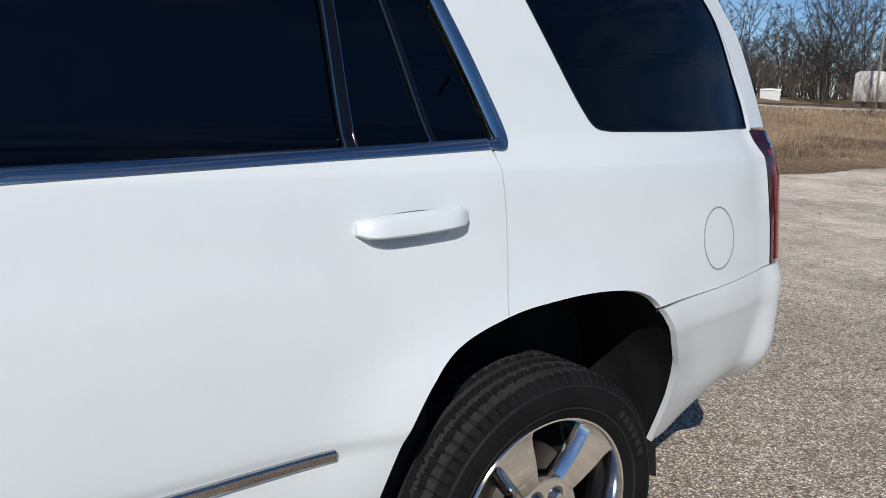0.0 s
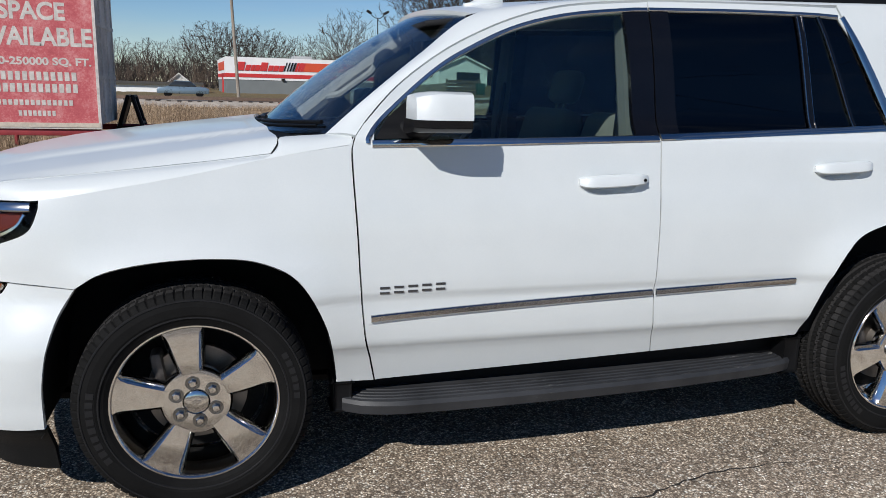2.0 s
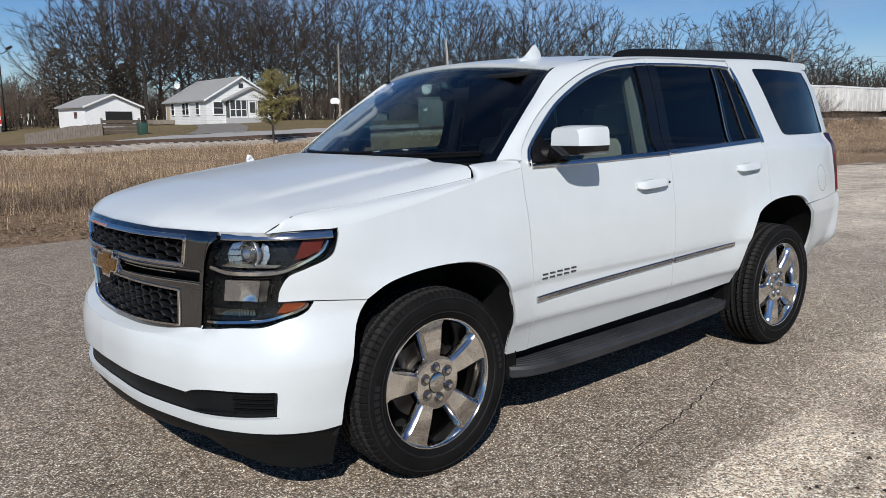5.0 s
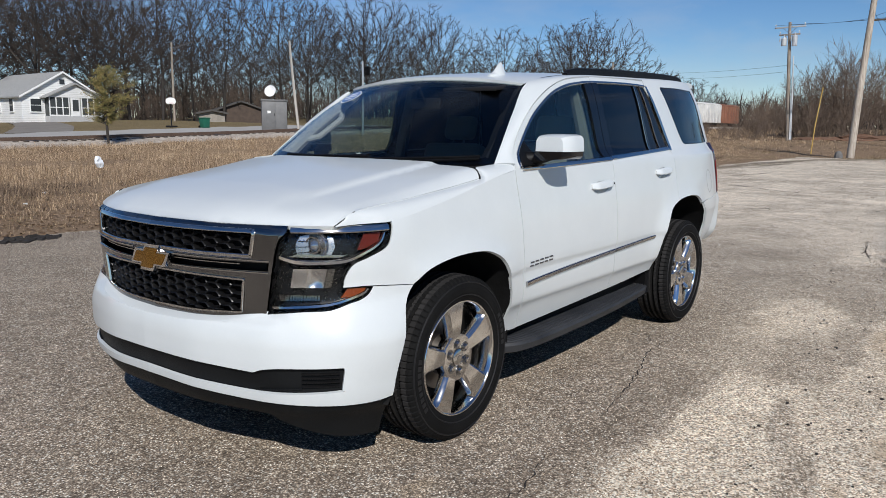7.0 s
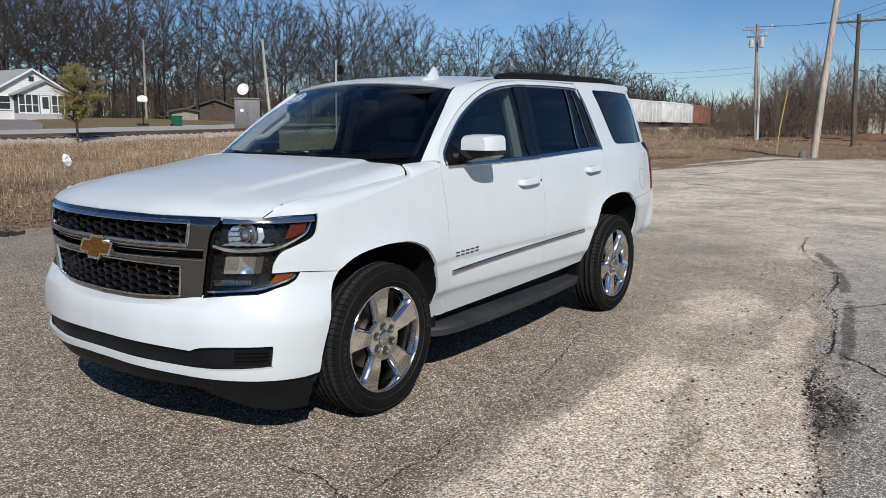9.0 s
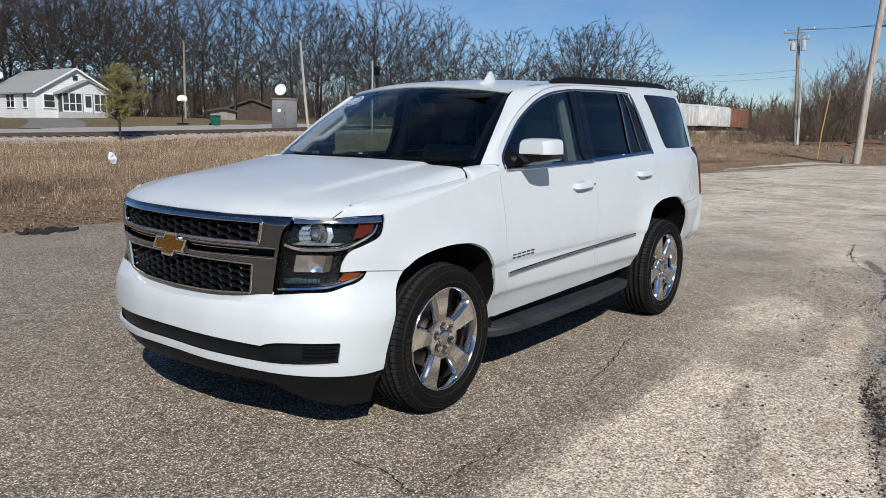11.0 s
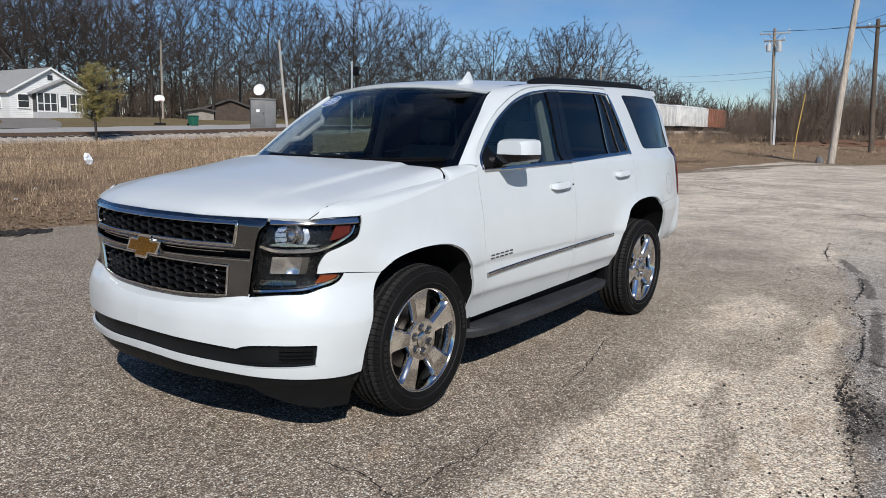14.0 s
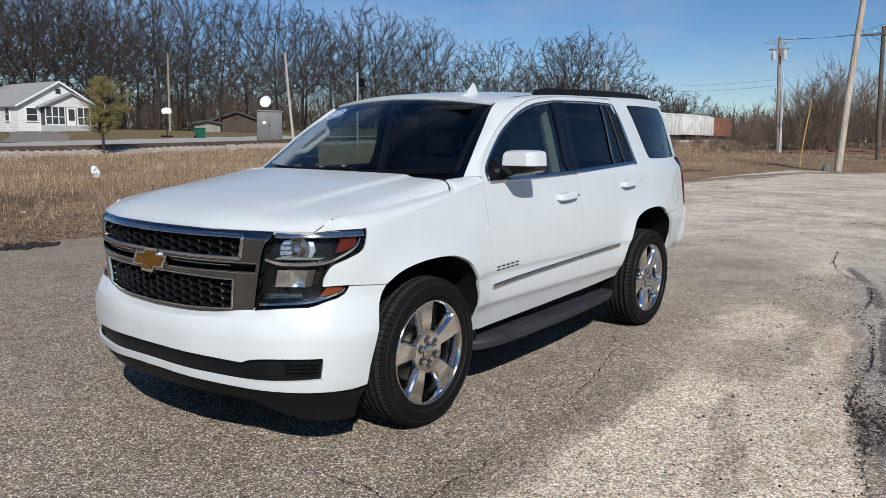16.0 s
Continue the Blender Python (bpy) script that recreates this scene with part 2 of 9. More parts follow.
def dry_ground():
    n = Nodes("dry_field")
    p = n.spot()
    big, mid, fine = n.noise(0.12, 5, 0.6, p), n.noise(1.1, 5, 0.6, p), n.noise(14, 5, 0.7, p)
    straw = n.ramp(fine, (0.25, (0.138, 0.095, 0.055)), (0.55, (0.325, 0.229, 0.139)), (0.8, (0.504, 0.369, 0.232)))
    soil = n.ramp(fine, (0.25, (0.085, 0.058, 0.039)), (0.55, (0.245, 0.169, 0.110)), (0.8, (0.47, 0.345, 0.23)))
    green = n.ramp(fine, (0.3, (0.06, 0.06, 0.025)), (0.7, (0.16, 0.14, 0.06)))
    xyz = n.t.nodes.new("ShaderNodeSeparateXYZ")
    n.t.links.new(p, xyz.inputs[0])
    far = n.step(xyz.outputs[1], 48.0, 54.0)
    c = n.mix(n.step(n.math("ADD", mid, n.math("MULTIPLY", big, 0.7)), 0.72, 1.02), straw, soil)
    near_edge = n.math("SUBTRACT", 1.0, n.step(n.math("ADD", xyz.outputs[1], n.math("MULTIPLY", mid, 4.0)), 14.0, 18.5))
    c = n.mix(n.math("MULTIPLY", near_edge, 0.65), c, soil)
    c = n.mix(n.math("MULTIPLY", far, 0.55), c, green)
    return n.bsdf(Base_Color=c, Roughness=0.95, Specular_IOR_Level=0.1, Normal=n.bump(n.math("ADD", fine, mid), 0.6, 0.05))


def asphalt():
    """Worn chip-seal: cream and tan stones in a dark binder, rubbed pale in a strip, dusty further off."""
    n = Nodes("worn_asphalt")
    p = n.spot()
    xyz = n.t.nodes.new("ShaderNodeSeparateXYZ")
    n.t.links.new(p, xyz.inputs[0])
    x, y = xyz.outputs[0], xyz.outputs[1]

    def cells(scale):
        c = n.t.nodes.new("ShaderNodeTexVoronoi")
        n.set(c, {"Vector": p, "Scale": scale, "Randomness": 1.0})
        return n.node("SeparateColor", 0, Color=c.outputs["Color"]), n.node("SeparateColor", 1, Color=c.outputs["Color"]), c.outputs["Distance"]

    tone, other, size = cells(114.0)
    tone2, _, size2 = cells(47.0)
    big, mid, fine = n.noise(0.35, 6, 0.65, p), n.noise(2.2, 6, 0.65, p), n.noise(34, 5, 0.7, p)
    stone = n.ramp(tone, (0.0, (0.22, 0.171, 0.129)), (0.34, (0.345, 0.272, 0.204)), (0.62, (0.49, 0.397, 0.30)), (0.82, (0.70, 0.595, 0.46)), (1.0, (0.90, 0.85, 0.74)))
    pale_stone = n.ramp(tone, (0.0, (0.25, 0.185, 0.128)), (0.22, (0.58, 0.452, 0.325)), (0.52, (0.88, 0.73, 0.55)), (1.0, (0.98, 0.92, 0.77)))
    grey_stone = n.ramp(tone, (0.0, (0.215, 0.195, 0.172)), (0.5, (0.46, 0.42, 0.37)), (1.0, (0.85, 0.81, 0.74)))

    def line(a, b):
        return n.math("SUBTRACT", y, n.math("ADD", n.math("MULTIPLY", x, b), a))

    def blot(cx, cy, rx, ry, turn=0.0):
        c, s = math.cos(radians(turn)), math.sin(radians(turn))
        dx, dy = n.math("SUBTRACT", x, cx), n.math("SUBTRACT", y, cy)
        u = n.math("ADD", n.math("MULTIPLY", dx, c / rx), n.math("MULTIPLY", dy, s / rx))
        v = n.math("ADD", n.math("MULTIPLY", dx, -s / ry), n.math("MULTIPLY", dy, c / ry))
        return n.math("SUBTRACT", 1.0, n.math("SQRT", n.math("ADD", n.math("MULTIPLY", u, u), n.math("MULTIPLY", v, v))))

    def largest(spots):
        q = None
        for b in spots:
            q = blot(*b) if q is None else n.math("MAXIMUM", q, blot(*b))
        return q

    def both(a, b):
        return n.math("MULTIPLY", a, b)

    wob = n.math("SUBTRACT", n.noise(1.6, 6, 0.7, p), 0.5)
    seam = n.math("ADD", line(-3.08, 0.18), both(wob, 0.7))
    right = n.step(seam, -0.03, 0.10)
    rag = both(n.math("SUBTRACT", n.noise(3.2, 9, 0.75, p), 0.5), 1.9)
    # the strip rubbed to bare pale stone: its crisp edge runs beside the vehicle, then it breaks into patches
    strip = both(n.step(n.math("ADD", line(-1.70, 0.035), both(wob, 0.42)), 0.05, -0.08), n.step(n.math("ADD", x, both(wob, 2.5)), 2.6, 1.4))
    spots = largest(((3.55, -1.72, 1.25, 0.42, 4), (3.0, -2.36, 1.3, 0.16, 6), (7.6, -1.55, 1.6, 0.4, 8), (12.6, -1.0, 3.4, 0.8, 8), (9.5, -2.6, 2.4, 0.5, 0), (1.9, -2.35, 0.7, 0.14, 8)))
    bare = n.step(n.math("ADD", spots, rag), -0.05, 0.45)
    stain = n.step(n.math("ADD", largest(((0.35, -2.42, 0.85, 0.11, 10), (1.15, -2.16, 0.62, 0.09, 12), (-0.75, -2.30, 0.5, 0.07, 5), (2.5, -1.92, 0.9, 0.2, 6), (4.6, -2.05, 0.9, 0.22, 8))), both(rag, 0.55)), 0.0, 0.5)
    worn = both(n.step(n.math("ADD", line(-1.62, 0.10), both(wob, 1.2)), 0.2, -0.15), 0.30)
    pale = n.math("MAXIMUM", n.math("MAXIMUM", strip, both(bare, 0.85)), worn)
    pale = both(both(pale, n.math("SUBTRACT", 1.0, both(stain, 0.50))), right)
    c = n.mix(both(both(n.step(seam, 0.02, -0.12), n.step(x, 14.0, 6.0)), 0.85), stone, grey_stone)
    verge = n.math("ADD", line(-1.60, 0.035), both(wob, 0.42))
    verge = both(both(n.step(verge, -0.10, 0.0), n.step(verge, 0.34, 0.06)), n.step(x, 3.0, 1.6))
    c = n.mix(both(verge, 0.45), c, n.mix(1.0, c, (0.60, 0.58, 0.56), "MULTIPLY"))
    c = n.mix(pale, c, pale_stone)
    # dust and wear over the far part of the lot
    sandy = both(n.step(x, 1.5, 13.0), n.math("ADD", both(n.step(n.math("ADD", big, both(mid, 0.5)), 0.60, 0.88), 0.42), 0.54))
    dust = n.ramp(tone, (0.0, (0.42, 0.33, 0.235)), (0.3, (0.75, 0.615, 0.46)), (0.60, (0.92, 0.80, 0.635)), (1.0, (0.98, 0.93, 0.81)))
    c = n.mix(both(sandy, 0.9), c, dust)
    # soil washed over the far edge
    soil = largest(((30.5, 7.1, 6.0, 0.45, -3), (38.0, 6.7, 7.5, 0.55, -6), (34.0, 6.2, 3.0, 0.25, -4), (46.5, 4.2, 6.5, 1.3, -16), (47.5, -3.0, 3.5, 6.0, 0), (42.0, 9.4, 12.0, 1.6, 0)))
    mud = n.step(n.math("ADD", soil, both(n.math("SUBTRACT", n.noise(0.55, 7, 0.7, p), 0.5), 1.5)), -0.05, 0.32)
    c = n.mix(both(mud, 0.85), c, n.ramp(fine, (0.3, (0.105, 0.082, 0.052)), (0.7, (0.30, 0.235, 0.155))))
    # black, crazed asphalt where the seam has crumbled
    crazed = n.step(n.math("ADD", largest(((1.5, -2.86, 0.55, 0.15, 8), (3.5, -2.66, 1.3, 0.06, 7), (5.6, -2.30, 0.8, 0.08, 12), (6.9, -1.95, 0.7, 0.07, 20))), both(n.math("SUBTRACT", n.noise(7.0, 8, 0.78, p), 0.5), 3.0)), 0.02, 0.30)
    c = n.mix(both(crazed, 0.68), c, n.ramp(tone2, (0.0, (0.028, 0.025, 0.023)), (0.7, (0.075, 0.067, 0.060)), (1.0, (0.30, 0.265, 0.225))))
    # sand lying in hollows
    sand = n.step(n.math("ADD", largest(((3.25, -2.33, 0.55, 0.12, 6), (1.15, -2.62, 0.22, 0.08, 0), (0.45, -2.55, 0.2, 0.05, 20), (-0.55, -1.15, 0.16, 0.09, 0))), both(rag, 0.35)), 0.05, 0.6)
    c = n.mix(both(sand, 0.65), c, n.ramp(fine, (0.3, (0.44, 0.335, 0.225)), (0.7, (0.68, 0.53, 0.37))))
    # binder and pits between the stones
    grit = n.math("SUBTRACT", 1.0, both(n.math("MAXIMUM", pale, both(sandy, 1.0)), 0.74))
    c = n.mix(both(both(n.step(size, 0.36, 0.60), grit), 0.66), c, (0.050, 0.041, 0.034))
    c = n.mix(both(n.step(other, 0.77, 0.83), n.math("ADD", 0.22, both(pale, 0.40))), c, (0.05, 0.041, 0.034))
    c = n.mix(both(n.step(tone2, 0.90, 0.95), 0.25), c, (0.05, 0.045, 0.04))
    # blotches from a hand's width to some metres
    for scale, depth, a, b in ((0.7, 0.14, 0.36, 0.64), (6.5, 0.17, 0.36, 0.64), (30.0, 0.36, 0.34, 0.66)):
        q = n.ramp(n.noise(scale, 7, 0.72, p), (a, (1 - depth,) * 3), (0.5, (1.0, 1.0, 1.0)), (b, (1 + depth * 0.8,) * 3))
        c = n.mix(1.0, c, q, "MULTIPLY")
    patch = n.noise(1.3, 8, 0.72, p)
    c = n.mix(both(both(n.step(patch, 0.52, 0.62), n.step(x, 5.0, 14.0)), 0.30), c, (0.90, 0.79, 0.62))
    c = n.mix(both(both(n.step(patch, 0.44, 0.36), n.step(x, 5.0, 14.0)), 0.30), c, (0.20, 0.175, 0.145))
    h = n.math("ADD", n.math("SUBTRACT", 0.6, size), n.math("ADD", both(tone, 0.35), both(fine, 0.4)))
    return n.bsdf(Base_Color=c, Roughness=0.92, Specular_IOR_Level=0.06, Normal=n.bump(h, 0.36, 0.006))


ASPHALT = asphalt()
xs = np.concatenate([np.linspace(-900, -90, 14), np.linspace(-80, -22, 24), np.linspace(-20, 70, 150), np.linspace(72, 180, 50), np.linspace(200, 1200, 16)])
ys = np.concatenate([np.linspace(-900, -60, 14), np.linspace(-50, 6, 24), np.linspace(7, 60, 110), np.linspace(61, 180, 60), np.linspace(200, 1300, 16)])
GX, GY = np.meshgrid(xs, ys, indexing="ij")
GZ = land(GX, GY) - np.where((GX < 47) & (GY < 7.0), 0.02, 0.0)
nx_, ny_ = len(xs), len(ys)
gi = np.arange(nx_ * ny_).reshape(nx_, ny_)
gf = np.stack([gi[:-1, :-1], gi[1:, :-1], gi[1:, 1:], gi[:-1, 1:]], -1).reshape(-1, 4)
ground = part("ground", mesh_of("ground", np.stack([GX, GY, GZ], -1).reshape(-1, 3), gf, dry_ground(), True))
tagged(ground, "dry winter field of straw grass and bare soil", "ground", kind="structure")

# the asphalt lot with a ragged edge
rnd = random.Random(3)
edge = []
for x in np.arange(-34.0, 47.0, 0.35):
    edge.append((x, 7.35 + 0.012 * (x + 2) * (1 if x > 0 else 0.2) + 0.25 * math.sin(x * 0.9) * math.sin(x * 0.37) + 0.12 * (rnd.random() - 0.5)))
for y in np.arange(7.6, -30.0, -0.5):
    edge.append((46.8 + 0.8 * math.sin(y * 0.8) + 0.5 * (rnd.random() - 0.5), y))
edge += [(-34.0, -30.0)]
bm = bmesh.new()
bm.faces.new([bm.verts.new((x, y, 0.0)) for x, y in edge])
bmesh.ops.triangulate(bm, faces=bm.faces)
r = bmesh.ops.extrude_face_region(bm, geom=bm.faces[:])
bmesh.ops.translate(bm, vec=(0, 0, -0.05), verts=[v for v in r["geom"] if isinstance(v, bmesh.types.BMVert)])
lot = part("pavement", bm, ASPHALT, smooth=False)
tagged(lot, "worn speckled asphalt lot with pale patches", "pavement", kind="structure")
# ---- the vehicle's skin: a plan line round the body and upright profiles ----
YC = 0.03          # the vehicle's middle line


def curve1(pts):
    """A smooth line through (x, y) pairs, with no overshoot."""
    xs, ys = np.array([p[0] for p in pts], float), np.array([p[1] for p in pts], float)
    h = np.diff(xs)
    d = np.diff(ys) / h
    m = np.zeros(len(xs))
    m[0], m[-1] = d[0], d[-1]
    for i in range(1, len(xs) - 1):
        if d[i - 1] * d[i] > 0:
            m[i] = 2 * d[i - 1] * d[i] / (d[i - 1] + d[i])

    def f(x):
        x = np.clip(np.asarray(x, float), xs[0], xs[-1])
        i = np.clip(np.searchsorted(xs, x) - 1, 0, len(xs) - 2)
        t = (x - xs[i]) / h[i]
        return ((2 * t ** 3 - 3 * t ** 2 + 1) * ys[i] + (t ** 3 - 2 * t ** 2 + t) * h[i] * m[i]
                + (3 * t ** 2 - 2 * t ** 3) * ys[i + 1] + (t ** 3 - t ** 2) * h[i] * m[i + 1])
    return f


def smooth_line(pts, n=8):
    """A Catmull-Rom line through points of any dimension."""
    p = np.array(pts, float)
    if len(p) < 3:
        return [tuple(a) for a in p]
    q = np.vstack([2 * p[0] - p[1], p, 2 * p[-1] - p[-2]])
    out = []
    for i in range(1, len(q) - 2):
        for k in range(n):
            t = k / n
            out.append(tuple(0.5 * (2 * q[i] + (q[i + 1] - q[i - 1]) * t + (2 * q[i - 1] - 5 * q[i] + 4 * q[i + 1] - q[i + 2]) * t * t
                                    + (3 * q[i] - q[i - 1] - 3 * q[i + 1] + q[i + 2]) * t ** 3)))
    out.append(tuple(p[-1]))
    return out


PLAN = np.array(smooth_line([(-0.975, 0), (-0.957, 0.3), (-0.885, 0.57), (-0.815, 0.73), (-0.70, 0.87), (-0.57, 0.95), (-0.42, 0.985), (-0.2, 0.998),
                             (0.3, 1.0), (0.6, 1.0), (1.7, 0.997), (2.4, 0.99), (2.95, 0.985), (3.3, 0.972), (3.68, 0.935), (3.95, 0.885),
                             (4.13, 0.825), (4.22, 0.62), (4.24, 0.3), (4.245, 0)], 24))
PLAN_S = np.concatenate([[0], np.cumsum(np.hypot(*np.diff(PLAN, axis=0).T))])
_t = np.gradient(PLAN, PLAN_S, axis=0)
PLAN_N = np.stack([-_t[:, 1], _t[:, 0]], 1)
PLAN_N[0], PLAN_N[-1] = (-1, 0), (1, 0)
PLAN_N /= np.linalg.norm(PLAN_N, axis=1)[:, None]


def sx(x):
    """The place along the plan line at x, on the vehicle's flank."""
    return float(np.interp(x, PLAN[:, 0], PLAN_S))


SIDE_IN = curve1([(0.25, 0.14), (0.40, 0.094), (0.45, 0.0765), (0.49, 0.0625), (0.52, 0.051), (0.545, 0.0385), (0.558, 0.0305), (0.58, 0.0235), (0.66, 0.015), (0.725, 0.013), (0.765, 0.002), (0.80, 0.0), (0.95, 0.006), (1.06, 0.018),
                  (1.15, 0.034), (1.20, 0.042), (1.26, 0.052), (1.295, 0.06), (1.32, 0.082), (1.36, 0.112), (1.42, 0.132), (1.60, 0.178), (1.72, 0.212), (1.81, 0.247), (1.86, 0.266), (1.90, 0.288), (1.94, 0.33)])
FRONT_IN = curve1([(0.15, 0.05), (0.25, 0.02), (0.34, -0.035), (0.44, -0.055), (0.55, -0.062), (0.60, -0.0615), (0.615, -0.060), (0.655, -0.051), (0.680, -0.040), (0.695, -0.020), (0.705, -0.002), (0.72, 0.012), (0.80, 0.008), (0.92, 0.0),
                   (1.0, 0.006), (1.07, 0.022), (1.10, 0.035), (1.16, 0.07)])
CORNER_IN = curve1([(0.15, 0.05), (0.25, 0.02), (0.34, -0.035), (0.44, -0.052), (0.55, -0.058), (0.60, -0.057), (0.615, -0.0545), (0.66, -0.042), (0.70, -0.027), (0.74, -0.010), (0.78, 0.003), (0.83, 0.007), (0.92, 0.0),
                    (1.0, 0.006), (1.07, 0.022), (1.10, 0.035), (1.16, 0.07)])
REAR_IN = curve1([(0.35, 0.10), (0.45, 0.05), (0.55, 0.0), (0.70, -0.02), (0.88, -0.02), (0.94, 0.0), (1.2, 0.025), (1.30, 0.045), (1.38, 0.08), (1.5, 0.125), (1.69, 0.205), (1.76, 0.262), (1.84, 0.37)])
BUMPER_IN = curve1([(0.25, 0.16), (0.43, 0.094), (0.55, 0.058), (0.60, 0.045), (0.70, 0.026), (0.80, 0.008), (0.845, 0.0), (0.88, 0.0), (0.95, 0.006)])
UNDER_IN = curve1([(0.30, 0.34), (0.40, 0.20), (0.46, 0.115), (0.53, 0.045), (0.60, 0.006), (0.66, 0.0), (2.0, 0.0)])
ARCHES = ((0.02, 0.40, 0.50, 0.50), (2.97, 0.46, 0.54, 0.52))


def skin(s, z, out=0.0):
    """Points of the left skin: x, distance from the middle line, z."""
    s, z = np.asarray(s, float), np.asarray(z, float)
    x, v = np.interp(s, PLAN_S, PLAN[:, 0]), np.interp(s, PLAN_S, PLAN[:, 1])
    nx, nv = np.interp(s, PLAN_S, PLAN_N[:, 0]), np.interp(s, PLAN_S, PLAN_N[:, 1])
    f = np.clip((-0.30 - x) / 0.36, 0, 1)
    g = np.clip((-0.14 - x) / 0.34, 0, 1)
    low = np.clip((0.90 - z) / 0.12, 0, 1)
    f = f * (1 - low) + g * low
    f = f * f * (3 - 2 * f)
    w = np.clip((s - 0.64) / 0.12, 0, 1)
    w = w * w * (3 - 2 * w)
    front = FRONT_IN(z) * (1 - w) + CORNER_IN(z) * w
    r = np.clip((x - 3.95) / 0.2, 0, 1)
    r = r * r * (3 - 2 * r)
    b = np.clip((x - 3.30) / 0.06, 0, 1)
    b = b * b * (3 - 2 * b) * np.clip((0.95 - z) / 0.06, 0, 1)
    o = (SIDE_IN(z) * (1 - b) + BUMPER_IN(z) * b) * (1 - f - r) + front * f + REAR_IN(z) * r
    k = np.clip((x - 3.46) / 0.56, 0, 1)
    o = o + UNDER_IN(z) * k ** 1.5
    for ax, az, aw, ah in ARCHES:
        d = np.hypot((x - ax) / aw, np.maximum(z - az, 0) / ah) - 0.93
        o = o - 0.038 * np.exp(-(d / 0.26) ** 2) * (1 - f) * (1 - np.clip((x - 3.38) / 0.42, 0, 1)) * np.clip((1.14 - z) / 0.28, 0, 1) ** 1.5 * np.clip((z - 0.42) / 0.32, 0, 1) ** 1.5
    tuck = np.clip((x + 0.80) / 0.32, 0, 1)
    o = o + 0.026 * tuck * tuck * (3 - 2 * tuck) * np.clip((0.62 - z) / 0.2, 0, 1) * f
    o = o - out
    return np.stack([x - nx * o, v - nv * o, z], -1)

# ---- the vehicle ----
suv = thing("suv", (1.6, YC, 0), "white full-size sport utility vehicle parked on worn asphalt", "car")


def path(*segments):
    """An outline from runs of points: a run of three or more is drawn smooth, corners lie where runs meet."""
    out = []
    for seg in segments:
        pts = smooth_line(seg, 6) if len(seg) > 2 else [tuple(map(float, p)) for p in seg]
        for p in pts:
            if not out or math.dist(p, out[-1]) > 1e-4:
                out.append(p)
    if math.dist(out[0], out[-1]) < 1e-4:
        out.pop()
    return out


def flank(pts):
    return [(sx(x), z) for x, z in pts]


def skin_full(s, z, out=0.0):
    """The skin across the middle: s below 0 lies on the right."""
    p = skin(np.abs(s), z, out)
    p[..., 1] = np.where(np.asarray(s) < 0, -p[..., 1], p[..., 1])
    return p


def flat_mesh(loops, da, db, extra=()):
    """A flat net inside the first loop and outside the others, cut every da and db."""
    bm = bmesh.new()
    for lp in loops:
        vs = [bm.verts.new((a, b, 0)) for a, b in lp]
        for i in range(len(vs)):
            bm.edges.new((vs[i], vs[(i + 1) % len(vs)]))
    bmesh.ops.triangle_fill(bm, use_beauty=True, use_dissolve=False, edges=bm.edges[:], normal=(0, 0, 1))
    a0, a1 = min(p[0] for p in loops[0]), max(p[0] for p in loops[0])
    b0, b1 = min(p[1] for p in loops[0]), max(p[1] for p in loops[0])
    for lo, hi, d, n in ((a0, a1, da, (1, 0, 0)), (b0, b1, db, (0, 1, 0))):
        k = max(1, int((hi - lo) / d))
        for i in range(1, k):
            c = lo + (hi - lo) * i / k + 1.3e-4
            bmesh.ops.bisect_plane(bm, geom=bm.verts[:] + bm.edges[:] + bm.faces[:], plane_co=Vector(n) * c, plane_no=n, dist=1e-6)
    for c in extra:
        bmesh.ops.bisect_plane(bm, geom=bm.verts[:] + bm.edges[:] + bm.faces[:], plane_co=(0, c, 0), plane_no=(0, 1, 0), dist=1e-6)
    for f in bm.faces:
        if f.normal.z < 0:
            f.normal_flip()
    bm.verts.index_update()
    co = np.array([v.co[:2] for v in bm.verts])
    faces = [[v.index for v in f.verts] for f in bm.faces]
    rim = []
    for e in bm.edges:
        if len(e.link_loops) == 1:
            lp = e.link_loops[0]
            rim.append((lp.vert.index, lp.link_loop_next.vert.index))
    bm.free()
    return co, faces, rim


def panel_mesh(name, flat, surf, mats, thick, out, right):
    """Lays a flat net on a surface and gives it thickness."""
    co, faces, rim = flat
    a, b = co[:, 0], co[:, 1]
    e = 2e-3
    p = surf(a, b, out)
    ta, tb = surf(a + e, b, out) - surf(a - e, b, out), surf(a, b + e, out) - surf(a, b - e, out)
    for q in (p, ta, tb):
        q[:, 1] = q[:, 1] if right else -q[:, 1]
    n = np.cross(ta, tb)
    n /= np.maximum(np.linalg.norm(n, axis=1), 1e-12)[:, None]
    centre = np.array((1.6, 0, 0.9))
    if np.sum(n * (p - centre)) < 0:
        n = -n
        flip = True
    else:
        flip = False
    p = p + np.array((0, YC, 0))
    back = p - n * thick
    k = len(p)
    ff = [f[::-1] if flip else f for f in faces]
    verts = [*p, *back]
    all_f = list(ff) + [[i + k for i in reversed(f)] for f in ff]
    idx = [0] * len(ff) + [1 if len(mats) > 1 else 0] * len(ff)
    norm = [n[i] for f in ff for i in f] + [-n[i] for f in ff for i in reversed(f)]
    base = 2 * k
    for i, j in rim:
        verts += [p[i], p[j], back[j], back[i]]
        q = [base + 1, base, base + 3, base + 2]
        all_f.append(q[::-1] if flip else q)
        idx.append(0)
        norm += [(0, 0, 0)] * 4
        base += 4
    return mesh_of(name, verts, all_f, mats, True, norm, idx)


